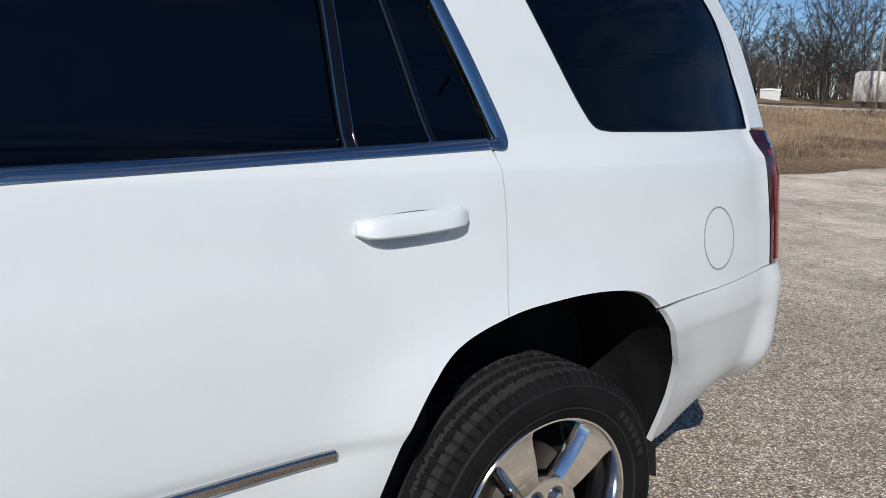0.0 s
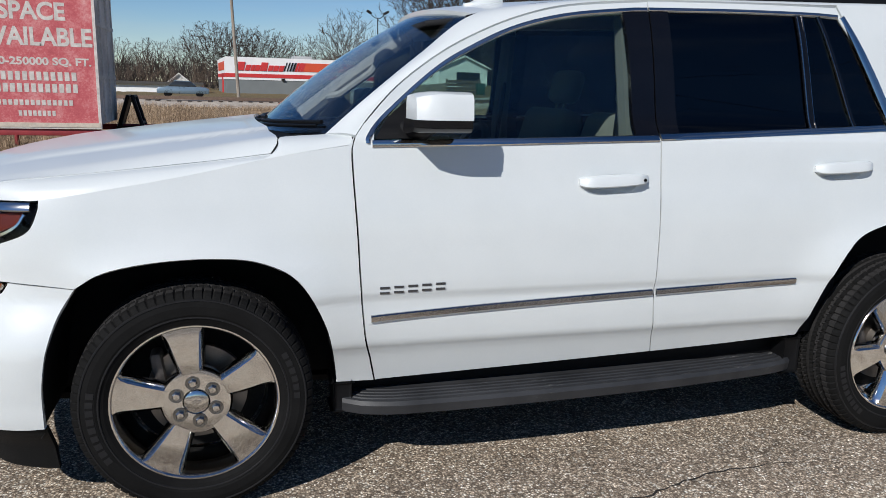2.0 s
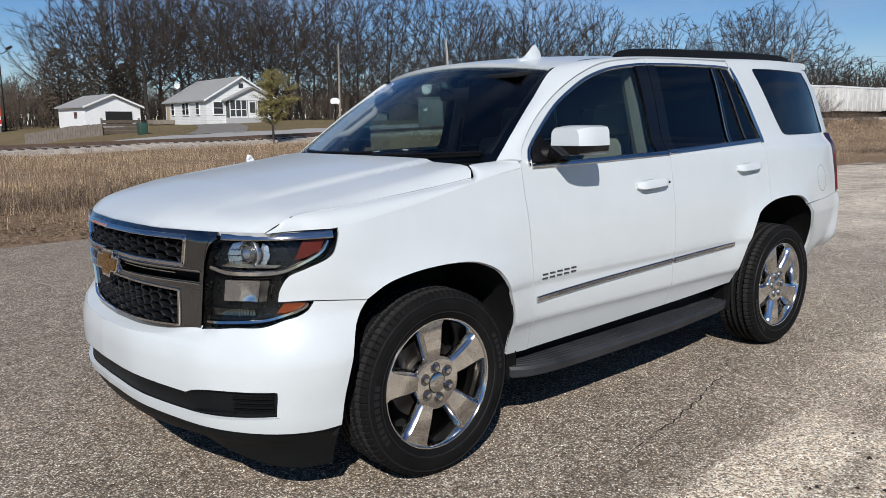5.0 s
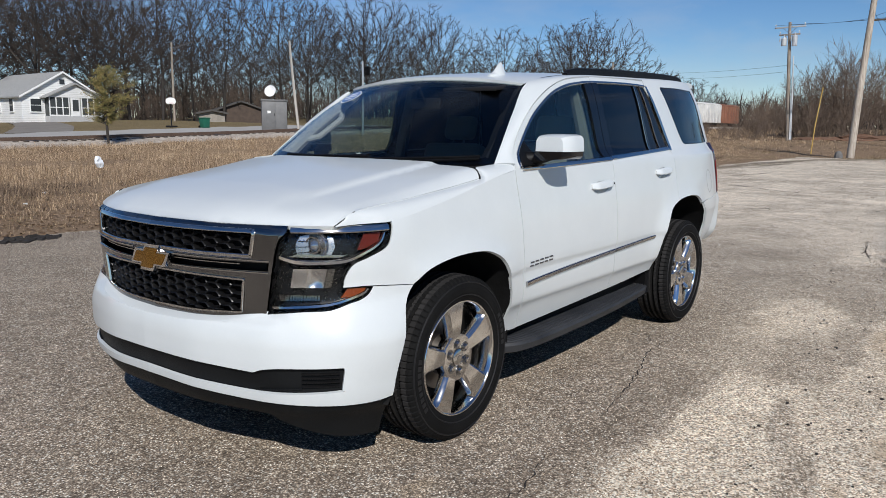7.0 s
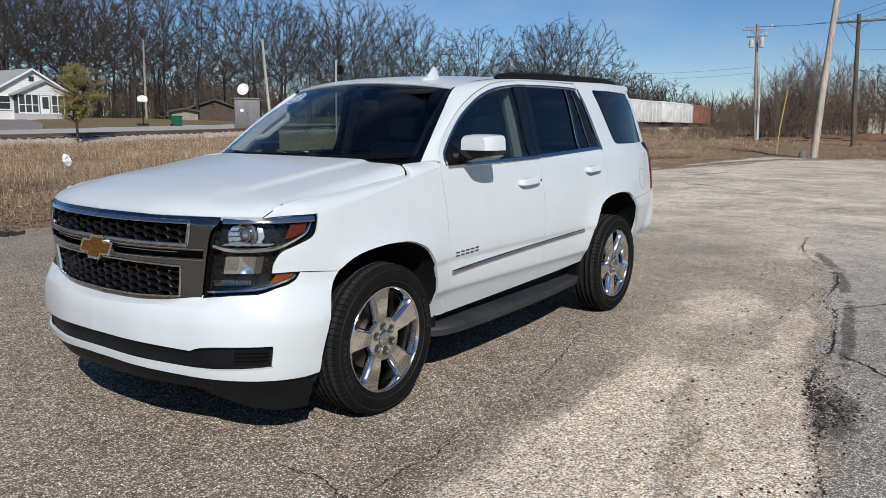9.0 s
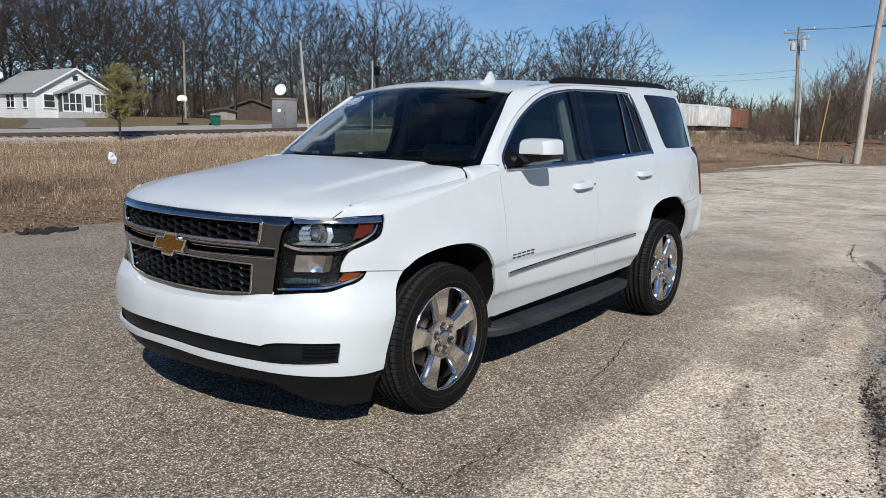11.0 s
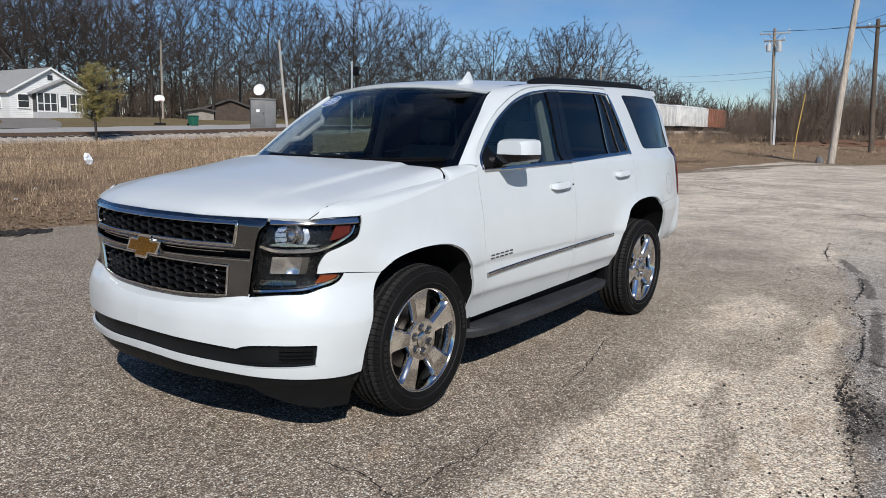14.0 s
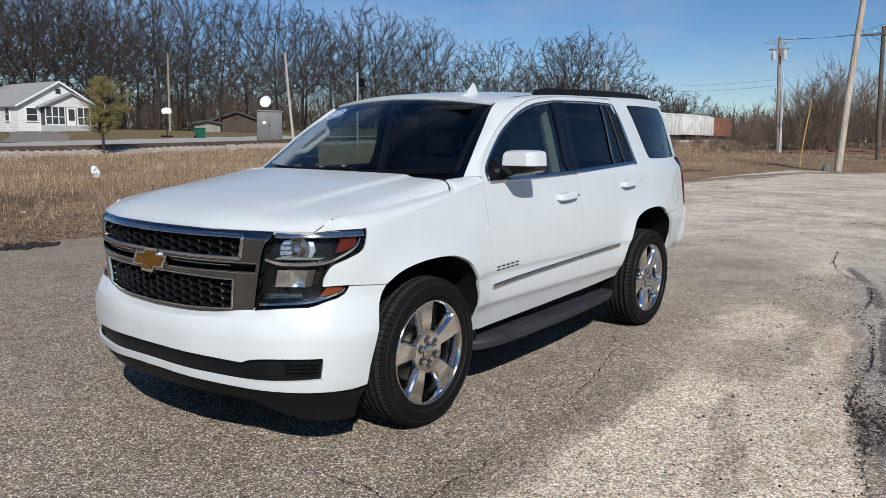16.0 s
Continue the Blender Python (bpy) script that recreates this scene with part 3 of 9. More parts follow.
def panel(name, loops, mats, parent, thick=0.018, out=0.0, net=(0.06, 0.045), surf=skin, both=True, label=""):
    """A body panel, on the left and, mirrored, on the right."""
    mats = mats if isinstance(mats, (list, tuple)) else (mats,)
    flat = flat_mesh(loops, *net, (0.515, 0.532, 0.552, 0.575, 0.715, 0.735, 0.750, 0.770, 1.288, 1.305, 1.325, 1.345) if surf is skin else ())
    made = []
    for right in ((False, True) if both else (False,)):
        made.append(part(name, panel_mesh(name, flat, surf, mats, thick, out, right), None, parent, label))
    return made


def loft(name, ca, cb, mats, parent, n=60, m=8, bend=(0, 0, 0), thick=0.012, both=True, lift=0.5):
    """A strip between two lines (x, distance from the middle, z), bowed towards a middle line."""
    def even(c):
        c = np.array(smooth_line(c, 10))
        s = np.concatenate([[0], np.cumsum(np.linalg.norm(np.diff(c, axis=0), axis=1))])
        return np.stack([np.interp(np.linspace(0, s[-1], n), s, c[:, i]) for i in range(3)], 1)
    a, b = even(ca), even(cb)
    mid = np.stack([(a[:, 0] + b[:, 0]) / 2, a[:, 1] * (1 - lift) + b[:, 1] * lift, a[:, 2] * lift + b[:, 2] * (1 - lift)], 1) + np.array(bend)
    t = np.linspace(0, 1, m)[None, :, None]
    g = a[:, None] * (1 - t) ** 2 + 2 * mid[:, None] * t * (1 - t) + b[:, None] * t * t
    made = []
    for right in ((False, True) if both else (False,)):
        q = g.copy()
        q[..., 1] = YC + (q[..., 1] if right else -q[..., 1])
        nu, nv = np.gradient(q, axis=0), np.gradient(q, axis=1)
        nn = np.cross(nu, nv)
        nn /= np.maximum(np.linalg.norm(nn, axis=-1), 1e-9)[..., None]
        if np.sum(nn * (q - np.array((1.6, YC, 0.9)))) < 0:
            nn = -nn
        back = q - nn * thick
        vs = np.concatenate([q.reshape(-1, 3), back.reshape(-1, 3)])
        k = n * m
        bm = bmesh.new()
        bv = [bm.verts.new(v) for v in vs]
        for i in range(n - 1):
            for j in range(m - 1):
                c = [i * m + j, (i + 1) * m + j, (i + 1) * m + j + 1, i * m + j + 1]
                bm.faces.new([bv[x] for x in c])
                bm.faces.new([bv[x + k] for x in reversed(c)])
        for i in range(n - 1):
            for j in (0, m - 1):
                bm.faces.new([bv[i * m + j], bv[(i + 1) * m + j], bv[(i + 1) * m + j + k], bv[i * m + j + k]])
        for j in range(m - 1):
            for i in (0, n - 1):
                bm.faces.new([bv[i * m + j], bv[i * m + j + 1], bv[i * m + j + 1 + k], bv[i * m + j + k]])
        made.append(part(name, bm, mats, parent))
    return made


def ribbon(name, pts, width, proud, mat, parent, both=True, surf=skin, label="", soft=0.35):
    """A raised strip along a line (s, z) on the skin; width metres wide, or one width for each point."""
    p = np.array(pts, float)
    w = np.full(len(p), width) if np.isscalar(width) else np.interp(np.linspace(0, 1, len(p)), np.linspace(0, 1, len(width)), width)
    d = np.gradient(p, axis=0)
    d /= np.maximum(np.linalg.norm(d, axis=1), 1e-9)[:, None]
    side = np.stack([-d[:, 1], d[:, 0]], 1)
    made = []
    for right in ((False, True) if both else (False,)):
        bm = bmesh.new()
        rows = []
        for off, h in ((-0.5, -0.004), (-0.5, proud * (1 - soft)), (-0.5 + soft * 0.5, proud), (0.5 - soft * 0.5, proud), (0.5, proud * (1 - soft)), (0.5, -0.004)):
            c = p + side * (w * off)[:, None]
            q = surf(c[:, 0], c[:, 1], h)
            q[:, 1] = YC + (q[:, 1] if right else -q[:, 1])
            rows.append([bm.verts.new(v) for v in q])
        for a, b in zip(rows, rows[1:]):
            for i in range(len(p) - 1):
                bm.faces.new((a[i], a[i + 1], b[i + 1], b[i]))
        for i in (0, len(p) - 1):
            bm.faces.new([r[i] for r in rows])
        made.append(part(name, bm, mat, parent, label))
    return made


# lines on the flank, as x and z
ARCH_F = [(-0.480, 0.345), (-0.466, 0.50), (-0.420, 0.705), (-0.360, 0.815), (-0.27, 0.868), (-0.12, 0.898), (0.06, 0.906), (0.215, 0.888), (0.34, 0.820), (0.425, 0.67), (0.462, 0.535), (0.482, 0.405)]
ARCH_R = [(2.435, 0.478), (2.462, 0.63), (2.525, 0.79), (2.626, 0.908), (2.785, 0.964), (2.95, 0.982), (3.11, 0.983), (3.25, 0.963), (3.335, 0.912), (3.408, 0.80), (3.474, 0.665), (3.509, 0.43)]
ARCH_RS = smooth_line(ARCH_R, 4)
SEAM_FD = [(0.622, 0.402), (0.60, 0.50), (0.575, 0.60), (0.556, 0.80), (0.548, 0.95), (0.536, 1.15), (0.533, 1.25), (0.545, 1.30)]
SEAM_TOP = [(0.545, 1.30), (0.60, 1.365), (0.708, 1.476), (0.848, 1.58), (0.99, 1.659), (1.166, 1.732), (1.377, 1.785), (1.71, 1.818)]
SEAM_B = [(1.748, 0.444), (1.715, 0.60), (1.702, 0.75), (1.704, 1.0), (1.708, 1.30), (1.714, 1.55), (1.71, 1.818)]
SEAM_C = [(2.785, 0.965), (2.80, 1.10), (2.804, 1.20), (2.798, 1.31)]
SEAM_D = [(2.855, 1.348), (2.81, 1.425), (2.75, 1.56), (2.668, 1.71), (2.607, 1.84)]
LAMP_BACK = [(-0.455, 1.092), (-0.458, 1.06), (-0.49, 0.995), (-0.58, 0.955), (-0.64, 0.928), (-0.668, 0.88), (-0.676, 0.838)]
FRONT_WIN = path([(1.69, 1.310), (0.64, 1.283)], [(0.64, 1.283), (0.607, 1.285), (0.612, 1.318)],
                 [(0.612, 1.318), (0.70, 1.403), (0.842, 1.520), (0.985, 1.606), (1.16, 1.685), (1.369, 1.740), (1.609, 1.771), (1.69, 1.777)])
REAR_WIN = path([(1.73, 1.312), (2.78, 1.350)], [(2.78, 1.350), (2.815, 1.356), (2.80, 1.40)], [(2.80, 1.40), (2.735, 1.56), (2.655, 1.71), (2.605, 1.792)], [(2.605, 1.792), (2.45, 1.797), (2.1, 1.792), (1.73, 1.780)])
QUARTER_WIN = path([(3.23, 1.380), (3.6, 1.380), (3.992, 1.388)], [(3.992, 1.388), (3.977, 1.49), (3.902, 1.69), (3.806, 1.815)],
                   [(3.806, 1.815), (3.3, 1.815), (2.94, 1.808)], [(2.94, 1.808), (2.925, 1.79), (2.974, 1.693), (3.079, 1.513), (3.14, 1.42), (3.175, 1.388), (3.23, 1.380)])


def shift(pts, dx=0.0, dz=0.0):
    return [(x + dx, z + dz) for x, z in pts]


TWO = (PAINT, DARK_TRIM)
# front wing
wing = path(ARCH_F[3:], [(0.480, 0.405), (0.617, 0.402)], shift(SEAM_FD, -0.005), [(0.540, 1.30), (0.52, 1.270)], [(0.52, 1.270), (0.3, 1.235), (0.0, 1.172), (-0.3, 1.118), (-0.455, 1.094)],
            LAMP_BACK, [(-0.676, 0.834), (-0.56, 0.834), (-0.360, 0.8155)])
panel("front_wing", [flank(wing)], TWO, suv)
loft("wing_top", [(-0.70, 0.868, 1.088), (-0.66, 0.874, 1.108), (-0.595, 0.880, 1.139), (-0.3, 0.900, 1.170), (0.0, 0.910, 1.202), (0.20, 0.910, 1.226), (0.268, 0.909, 1.236), (0.288, 0.884, 1.266), (0.294, 0.858, 1.288), (0.36, 0.862, 1.296), (0.45, 0.868, 1.302), (0.53, 0.872, 1.312)],
     [(-0.70, 0.873, 1.086), *[tuple(skin(sx(x), z)) for x, z in ((-0.62, 1.090), (-0.52, 1.092), (-0.455, 1.094), (-0.3, 1.118), (0.0, 1.172), (0.3, 1.235), (0.535, 1.274))]], PAINT, suv, n=150, bend=(0, 0.0, 0.0), lift=0.8)
# doors
fdoor = path([(0.630, 0.405), (1.2, 0.424), (1.741, 0.444)], SEAM_B, shift(SEAM_TOP[::-1]), SEAM_FD[::-1])
fdoor = [(x + (0.0015 if z < 1.25 and x < 0.8 else 0.0), z - (0.003 if z > 1.35 else 0)) for x, z in fdoor]
rdoor = path(shift(SEAM_B, 0.005)[::-1], [(1.753, 0.444), (2.1, 0.458), (2.428, 0.476)], ARCH_RS[:17], [(2.781, 0.965), (2.796, 1.10), (2.800, 1.20), (2.794, 1.332)], [(2.794, 1.334), (2.849, 1.352)],
             shift(SEAM_D, -0.006), [(2.60, 1.838), (2.2, 1.832), (1.718, 1.818)])
doors = {}
HANDLES = {"front_door": (1.368, 1.648, 1.147), "rear_door": (2.405, 2.685, 1.193)}


def cup_ring(x0, x1, zc, k=1.0):
    """The outline of the hollow behind a door handle."""
    out = []
    for t in np.linspace(0, 2 * math.pi, 28, endpoint=False):
        c, s = math.cos(t), math.sin(t)
        u = 0.104 * k * math.copysign(abs(c) ** 0.8, c)
        out.append((x0 + 0.135 + u, zc - 0.014 + 0.05 * u + 0.036 * k * math.copysign(abs(s) ** 0.8, s)))
    return out


for nm, outline, hole in (("front_door", fdoor, FRONT_WIN), ("rear_door", rdoor, REAR_WIN)):
    doors[nm] = panel(nm, [flank(outline), flank(hole), flank(cup_ring(*HANDLES[nm]))], TWO, suv)
quarter = path(ARCH_RS[16:33], [(3.335, 0.912), (3.36, 0.9128), (3.665, 0.9198), (4.03, 0.942)], [(4.03, 0.942), (4.03, 1.1), (4.024, 1.25), (4.014, 1.385)],
               [(4.014, 1.385), (4.0, 1.5), (3.926, 1.69), (3.845, 1.865)], [(3.845, 1.882), (3.2, 1.872), (2.607, 1.850)], shift(SEAM_D[::-1], 0.004), [(2.858, 1.352), (2.801, 1.334)], SEAM_C[::-1])
panel("quarter_panel", [flank(quarter), flank(QUARTER_WIN)], TWO, suv)
END = float(PLAN_S[-1])


def mirrored(pts):
    """A whole outline across the middle from its left half, which runs from the middle to the middle."""
    return pts + [(-a, b) for a, b in reversed(pts) if abs(a) > 1e-6]


def rear_full(s, z, out=0.0):
    a = np.asarray(s, float)
    p = skin(END - np.abs(a), z, out)
    p[..., 1] = np.where(a < 0, -p[..., 1], p[..., 1])
    return p


rb = path([(0, 0.53), (END - sx(4.07), 0.515), (END - sx(3.92), 0.474), (END - sx(3.75), 0.448), (END - sx(3.60), 0.432), (END - sx(3.516), 0.428)], [(END - sx(x), z) for x, z in ARCH_RS[:31:-1]][:-1], [(END - sx(3.3365), 0.9085), (END - sx(3.665), 0.9185), (END - sx(4.03), 0.939)], [(END - sx(4.03), 0.939), (0, 0.934)])
panel("rear_bumper", [mirrored(rb)], TWO, suv, out=0.006, surf=rear_full, both=False, net=(0.035, 0.03))
tg = path([(0, 0.94), (0.60, 0.94)], [(0.60, 0.94), (0.62, 1.37)], [(0.62, 1.37), (0.485, 1.40)], [(0.485, 1.40), (0.44, 1.79)], [(0.44, 1.79), (0, 1.80)])
tgw = path([(0, 1.40), (0.42, 1.40)], [(0.42, 1.40), (0.37, 1.76)], [(0.37, 1.76), (0, 1.77)])
panel("tailgate", [mirrored(tg), mirrored(tgw)], (PAINT, PAINT), suv, out=-0.003, surf=rear_full, both=False)
for o in panel("rear_window", [mirrored(tgw)], PRIVACY, suv, thick=0.004, out=-0.006, surf=rear_full, both=False):
    o.visible_shadow = False
POST_EDGE = [(4.120, 0.729, 1.388), (4.107, 0.716, 1.44), (4.087, 0.704, 1.5), (4.041, 0.688, 1.6), (3.994, 0.672, 1.69), (3.920, 0.659, 1.77), (3.868, 0.645, 1.838)]
loft("rear_post", [tuple(skin(sx(x), z)) for x, z in ((4.016, 1.388), (4.010, 1.44), (4.002, 1.5), (3.968, 1.6), (3.928, 1.69), (3.889, 1.77), (3.848, 1.838))], POST_EDGE, PAINT, suv, n=40, m=6)
loft("tailgate_edge", POST_EDGE, [(4.165, 0.44, 1.388), (4.145, 0.44, 1.44), (4.12, 0.44, 1.5), (4.08, 0.44, 1.6), (4.035, 0.44, 1.69), (3.975, 0.44, 1.77), (3.88, 0.44, 1.838)], PAINT, suv, n=40, m=6, bend=(0.03, 0.0, 0.0))
tail = path([(sx(4.034), 0.946), (END - 0.63, 0.946)], [(END - 0.63, 0.946), (END - 0.63, 1.38)], [(END - 0.63, 1.38), (sx(4.003), 1.38)], [(sx(4.003), 1.38), (sx(4.024), 1.25), (sx(4.034), 1.1), (sx(4.034), 0.946)])
SMOKED_RED = plain("smoked_red_lens", (0.022, 0.003, 0.006), 0.10, 0, 0.2, 60, coat=0.6)
tails = panel("tail_light", [tail], SMOKED_RED, suv, out=0.004, thick=0.04, label="dark red tail light")
obs = ribbon("tail_light_lens", [(sx(4.034) + 0.062, 0.955), (sx(4.034) + 0.064, 1.1), (sx(4.030) + 0.060, 1.22), (sx(4.022) + 0.056, 1.32)], 0.062, 0.006, RED_LENS, suv, surf=lambda a, b, o: skin(a, b, o + 0.004))
for ob, tl in zip(obs, tails):
    ob.parent = tl
    ob.matrix_parent_inverse = base_of(tl).inverted()
# glazing
for nm, lp, g in (("front_side_window", FRONT_WIN, CLEAR), ("rear_side_window", REAR_WIN, PRIVACY), ("quarter_window", QUARTER_WIN, PRIVACY)):
    for o in panel(nm, [flank(lp)], g, suv, thick=0.004, out=-0.0015 if nm[0] == "q" else -0.006):
        o.visible_shadow = g is PRIVACY
# black pillars and dividers between the panes
panel("door_pillar", [flank(path([(1.612, 1.306), (1.7068, 1.308)], [(1.7068, 1.308), (1.7128, 1.55), (1.7088, 1.779)], [(1.7088, 1.779), (1.60, 1.774)], [(1.60, 1.774), (1.614, 1.55), (1.612, 1.306)]))], GLOSS_BLACK, suv, out=0.0035, thick=0.024)
panel("door_pillar", [flank(path([(1.7128, 1.309), (1.80, 1.312)], [(1.80, 1.312), (1.802, 1.55), (1.795, 1.785)], [(1.795, 1.785), (1.7148, 1.782)], [(1.7148, 1.782), (1.7188, 1.55), (1.7128, 1.309)]))], GLOSS_BLACK, suv, out=0.0035, thick=0.024)
ribbon("window_divider", flank(smooth_line([(2.405, 1.797), (2.418, 1.56), (2.428, 1.340)], 8)), 0.032, 0.004, GLOSS_BLACK, suv)
# thin smoked-chrome lines added as the reflections along the dividers' edges
ribbon("window_divider_edge", flank(smooth_line([(2.395, 1.797), (2.406, 1.56), (2.415, 1.340)], 8)), 0.006, 0.007, DARK_CHROME, suv)
ribbon("window_divider_edge", flank(smooth_line([(2.420, 1.797), (2.433, 1.56), (2.443, 1.342)], 8)), 0.003, 0.006, DARK_CHROME, suv)
ribbon("window_divider_edge", flank(smooth_line([(2.497, 1.797), (2.570, 1.56), (2.632, 1.346)], 8)), 0.004, 0.005, DARK_CHROME, suv)
ribbon("window_divider", flank(smooth_line([(2.505, 1.797), (2.578, 1.56), (2.64, 1.346)], 8)), 0.018, 0.003, GLOSS_BLACK, suv)
# bright window surround
ribbon("window_trim", flank(smooth_line([(0.60, 1.276), (1.0, 1.284), (1.4, 1.295), (1.702, 1.303)], 8)), 0.024, 0.008, CHROME, suv)
ribbon("window_trim", flank(smooth_line([(1.712, 1.307), (2.1, 1.322), (2.5, 1.338), (2.79, 1.350)], 8)), 0.024, 0.008, CHROME, suv)
ribbon("window_trim", flank(smooth_line([(0.585, 1.278), (0.592, 1.303), (0.66, 1.376), (0.842, 1.531), (0.985, 1.617), (1.16, 1.696), (1.369, 1.750), (1.609, 1.780), (1.706, 1.787)], 8)), 0.015, 0.007, CHROME, suv)
ribbon("window_trim", flank(smooth_line([(1.714, 1.788), (2.1, 1.801), (2.45, 1.806), (2.60, 1.803)], 8)), 0.014, 0.007, CHROME, suv)
ribbon("window_trim", flank(smooth_line([(2.785, 1.349), (2.83, 1.354), (2.822, 1.395), (2.765, 1.52), (2.70, 1.65), (2.622, 1.802)], 8)), [0.02, 0.034, 0.040, 0.040, 0.036, 0.024], 0.009, CHROME, suv)
ribbon("quarter_window_seal", flank(QUARTER_WIN + QUARTER_WIN[:2]), 0.006, 0.002, GLOSS_BLACK, suv)

# bonnet
HOOD_MID = curve1([(-1.0, 1.100), (-0.9, 1.135), (-0.75, 1.175), (-0.5, 1.218), (-0.2, 1.258), (0.1, 1.292), (0.35, 1.315)])
HOOD_RIM = curve1([(-0.9, 1.10), (-0.72, 1.118), (-0.595, 1.146), (-0.3, 1.192), (0.0, 1.240), (0.295, 1.290), (0.4, 1.30)])
BONNET_EDGE = curve1([(-0.72, 1.088), (-0.66, 1.110), (-0.595, 1.141), (-0.3, 1.172), (0.0, 1.204), (0.27, 1.236), (0.3, 1.24)])
BONNET_SIDE = curve1([(-0.72, 0.868), (-0.595, 0.877), (-0.3, 0.897), (0.0, 0.907), (0.27, 0.907), (0.3, 0.907)])
HOOD_FRONT = curve1([(0.0, -0.952), (0.3, -0.935), (0.57, -0.865), (0.73, -0.795), (0.80, -0.752), (0.87, -0.69), (0.9, -0.66)])


def hood(x, v, out=0.0):
    x, v = np.asarray(x, float), np.asarray(v, float)
    a = np.abs(v)
    u = np.clip(a / 0.87, 0, 1.05)
    top = HOOD_MID(x) + (HOOD_RIM(x) - HOOD_MID(x)) * u ** 2.6
    c = np.clip((0.64 - a + 0.05 * x) / 0.060, 0, 1)
    top = top + 0.013 * c * c * (3 - 2 * c) * np.clip((x + 0.85) / 0.3, 0, 1)
    d = np.maximum(x - HOOD_FRONT(a), 0)
    z = 1.088 + (top - 1.088) * (1 - np.exp(-d / 0.042))
    t = np.clip((a - 0.80) / (BONNET_SIDE(x) - 0.80), 0, 1.05)
    z = z * (1 - t ** 3) + np.minimum(z, BONNET_EDGE(x)) * t ** 3 + out
    return np.stack([x, v, z], -1)


hf = [(float(HOOD_FRONT(abs(v))), v) for v in np.linspace(-0.868, 0.868, 41)]
bonnet = path(hf, [(-0.69, 0.869), (-0.6, 0.875), (-0.3, 0.894), (0.0, 0.904), (0.262, 0.904)], [(0.262, 0.904), (0.282, 0.88), (0.288, 0.850)], [(0.288, 0.850), (0.262, 0.6), (0.235, 0.3), (0.23, 0.0), (0.235, -0.3), (0.262, -0.6), (0.288, -0.850)],
              [(0.288, -0.850), (0.282, -0.88), (0.262, -0.904)], [(0.262, -0.904), (0.0, -0.904), (-0.3, -0.894), (-0.6, -0.875), (-0.69, -0.869)])
panel("bonnet", [bonnet], TWO, suv, surf=hood, both=False, net=(0.035, 0.05), thick=0.02)
for sgn in (-1, 1):
    for run, r in (([(-0.702, 0.867, 1.087), (-0.672, 0.873, 1.104), (-0.63, 0.876, 1.124), (-0.597, 0.8785, 1.140)], 0.0022),
                   ([(0.264, 0.907, 1.236), (0.284, 0.884, 1.266), (0.290, 0.856, 1.290)], 0.0022)):
        part("bonnet_seam", tube([(x, YC + sgn * v, z) for x, v, z in smooth_line(run, 6)], r, 6), LINER, suv)
for sgn in (-1, 1):
    part("bonnet_seal", tube([(x, YC + sgn * (v - 0.004), z - 0.006) for x, v, z in smooth_line([(-0.585, 0.8785, 1.1415), (-0.3, 0.898, 1.1715), (0.0, 0.908, 1.2035), (0.264, 0.907, 1.236)], 6)], 0.0065, 8), PAINT, suv)
# roof
ROOF_MID = curve1([(0.90, 1.79), (1.0, 1.808), (1.2, 1.832), (1.6, 1.862), (2.2, 1.886), (3.0, 1.898), (3.6, 1.895), (3.95, 1.880)])
ROOF_RIM = curve1([(0.9, 1.70), (1.015, 1.742), (1.3, 1.795), (1.7, 1.826), (2.5, 1.857), (3.3, 1.880), (3.95, 1.876)])


def roof(x, v, out=0.0):
    x, v = np.asarray(x, float), np.asarray(v, float)
    u = np.clip(np.abs(v) / 0.69, 0, 1.05)
    return np.stack([x, v, ROOF_MID(x) + (ROOF_RIM(x) - ROOF_MID(x)) * u ** 2.4 + out], -1)


roof_line = path([(0.925, 0.0), (0.94, 0.3), (0.985, 0.55), (1.022, 0.688)], [(1.022, 0.688), (1.3, 0.668), (1.7, 0.658), (2.5, 0.652), (3.3, 0.643), (3.82, 0.615)], [(3.82, 0.615), (3.90, 0.3), (3.92, 0.0)])
panel("roof", [roof_line + [(x, -v) for x, v in reversed(roof_line) if abs(v) > 1e-6]], (PAINT, HEADLINER), suv, surf=roof, both=False, net=(0.1, 0.08), thick=0.03)
loft("roof_side", [(0.449, 0.868, 1.303), (0.60, 0.822, 1.430), (0.80, 0.758, 1.585), (1.022, 0.694, 1.742), (1.3, 0.676, 1.797), (1.7, 0.666, 1.828), (2.5, 0.660, 1.859), (3.3, 0.651, 1.882), (3.82, 0.622, 1.884)],
     [tuple(skin(sx(x), z, 0.0)) for x, z in ((0.545, 1.304), (0.60, 1.369), (0.708, 1.480), (0.848, 1.584), (0.99, 1.663), (1.166, 1.736), (1.377, 1.790), (1.71, 1.823), (2.2, 1.840), (2.6, 1.850), (3.2, 1.870), (3.81, 1.880))],
     PAINT, suv, n=110, m=8, bend=(0, 0.012, 0.012), lift=0.55, thick=0.03)
for sgn in (-1, 1):
    bm = bmesh.new()
    tube_bm(bm, [(x, YC + sgn * v, z) for x, v, z in smooth_line([(1.0, 0.697, 1.726), (1.022, 0.690, 1.738), (1.3, 0.671, 1.794), (1.7, 0.661, 1.825), (2.5, 0.655, 1.856), (3.3, 0.646, 1.877), (3.8, 0.618, 1.874)], 6)], 0.006, 6)
    part("roof_seal", bm, BLACK_PLASTIC, suv)
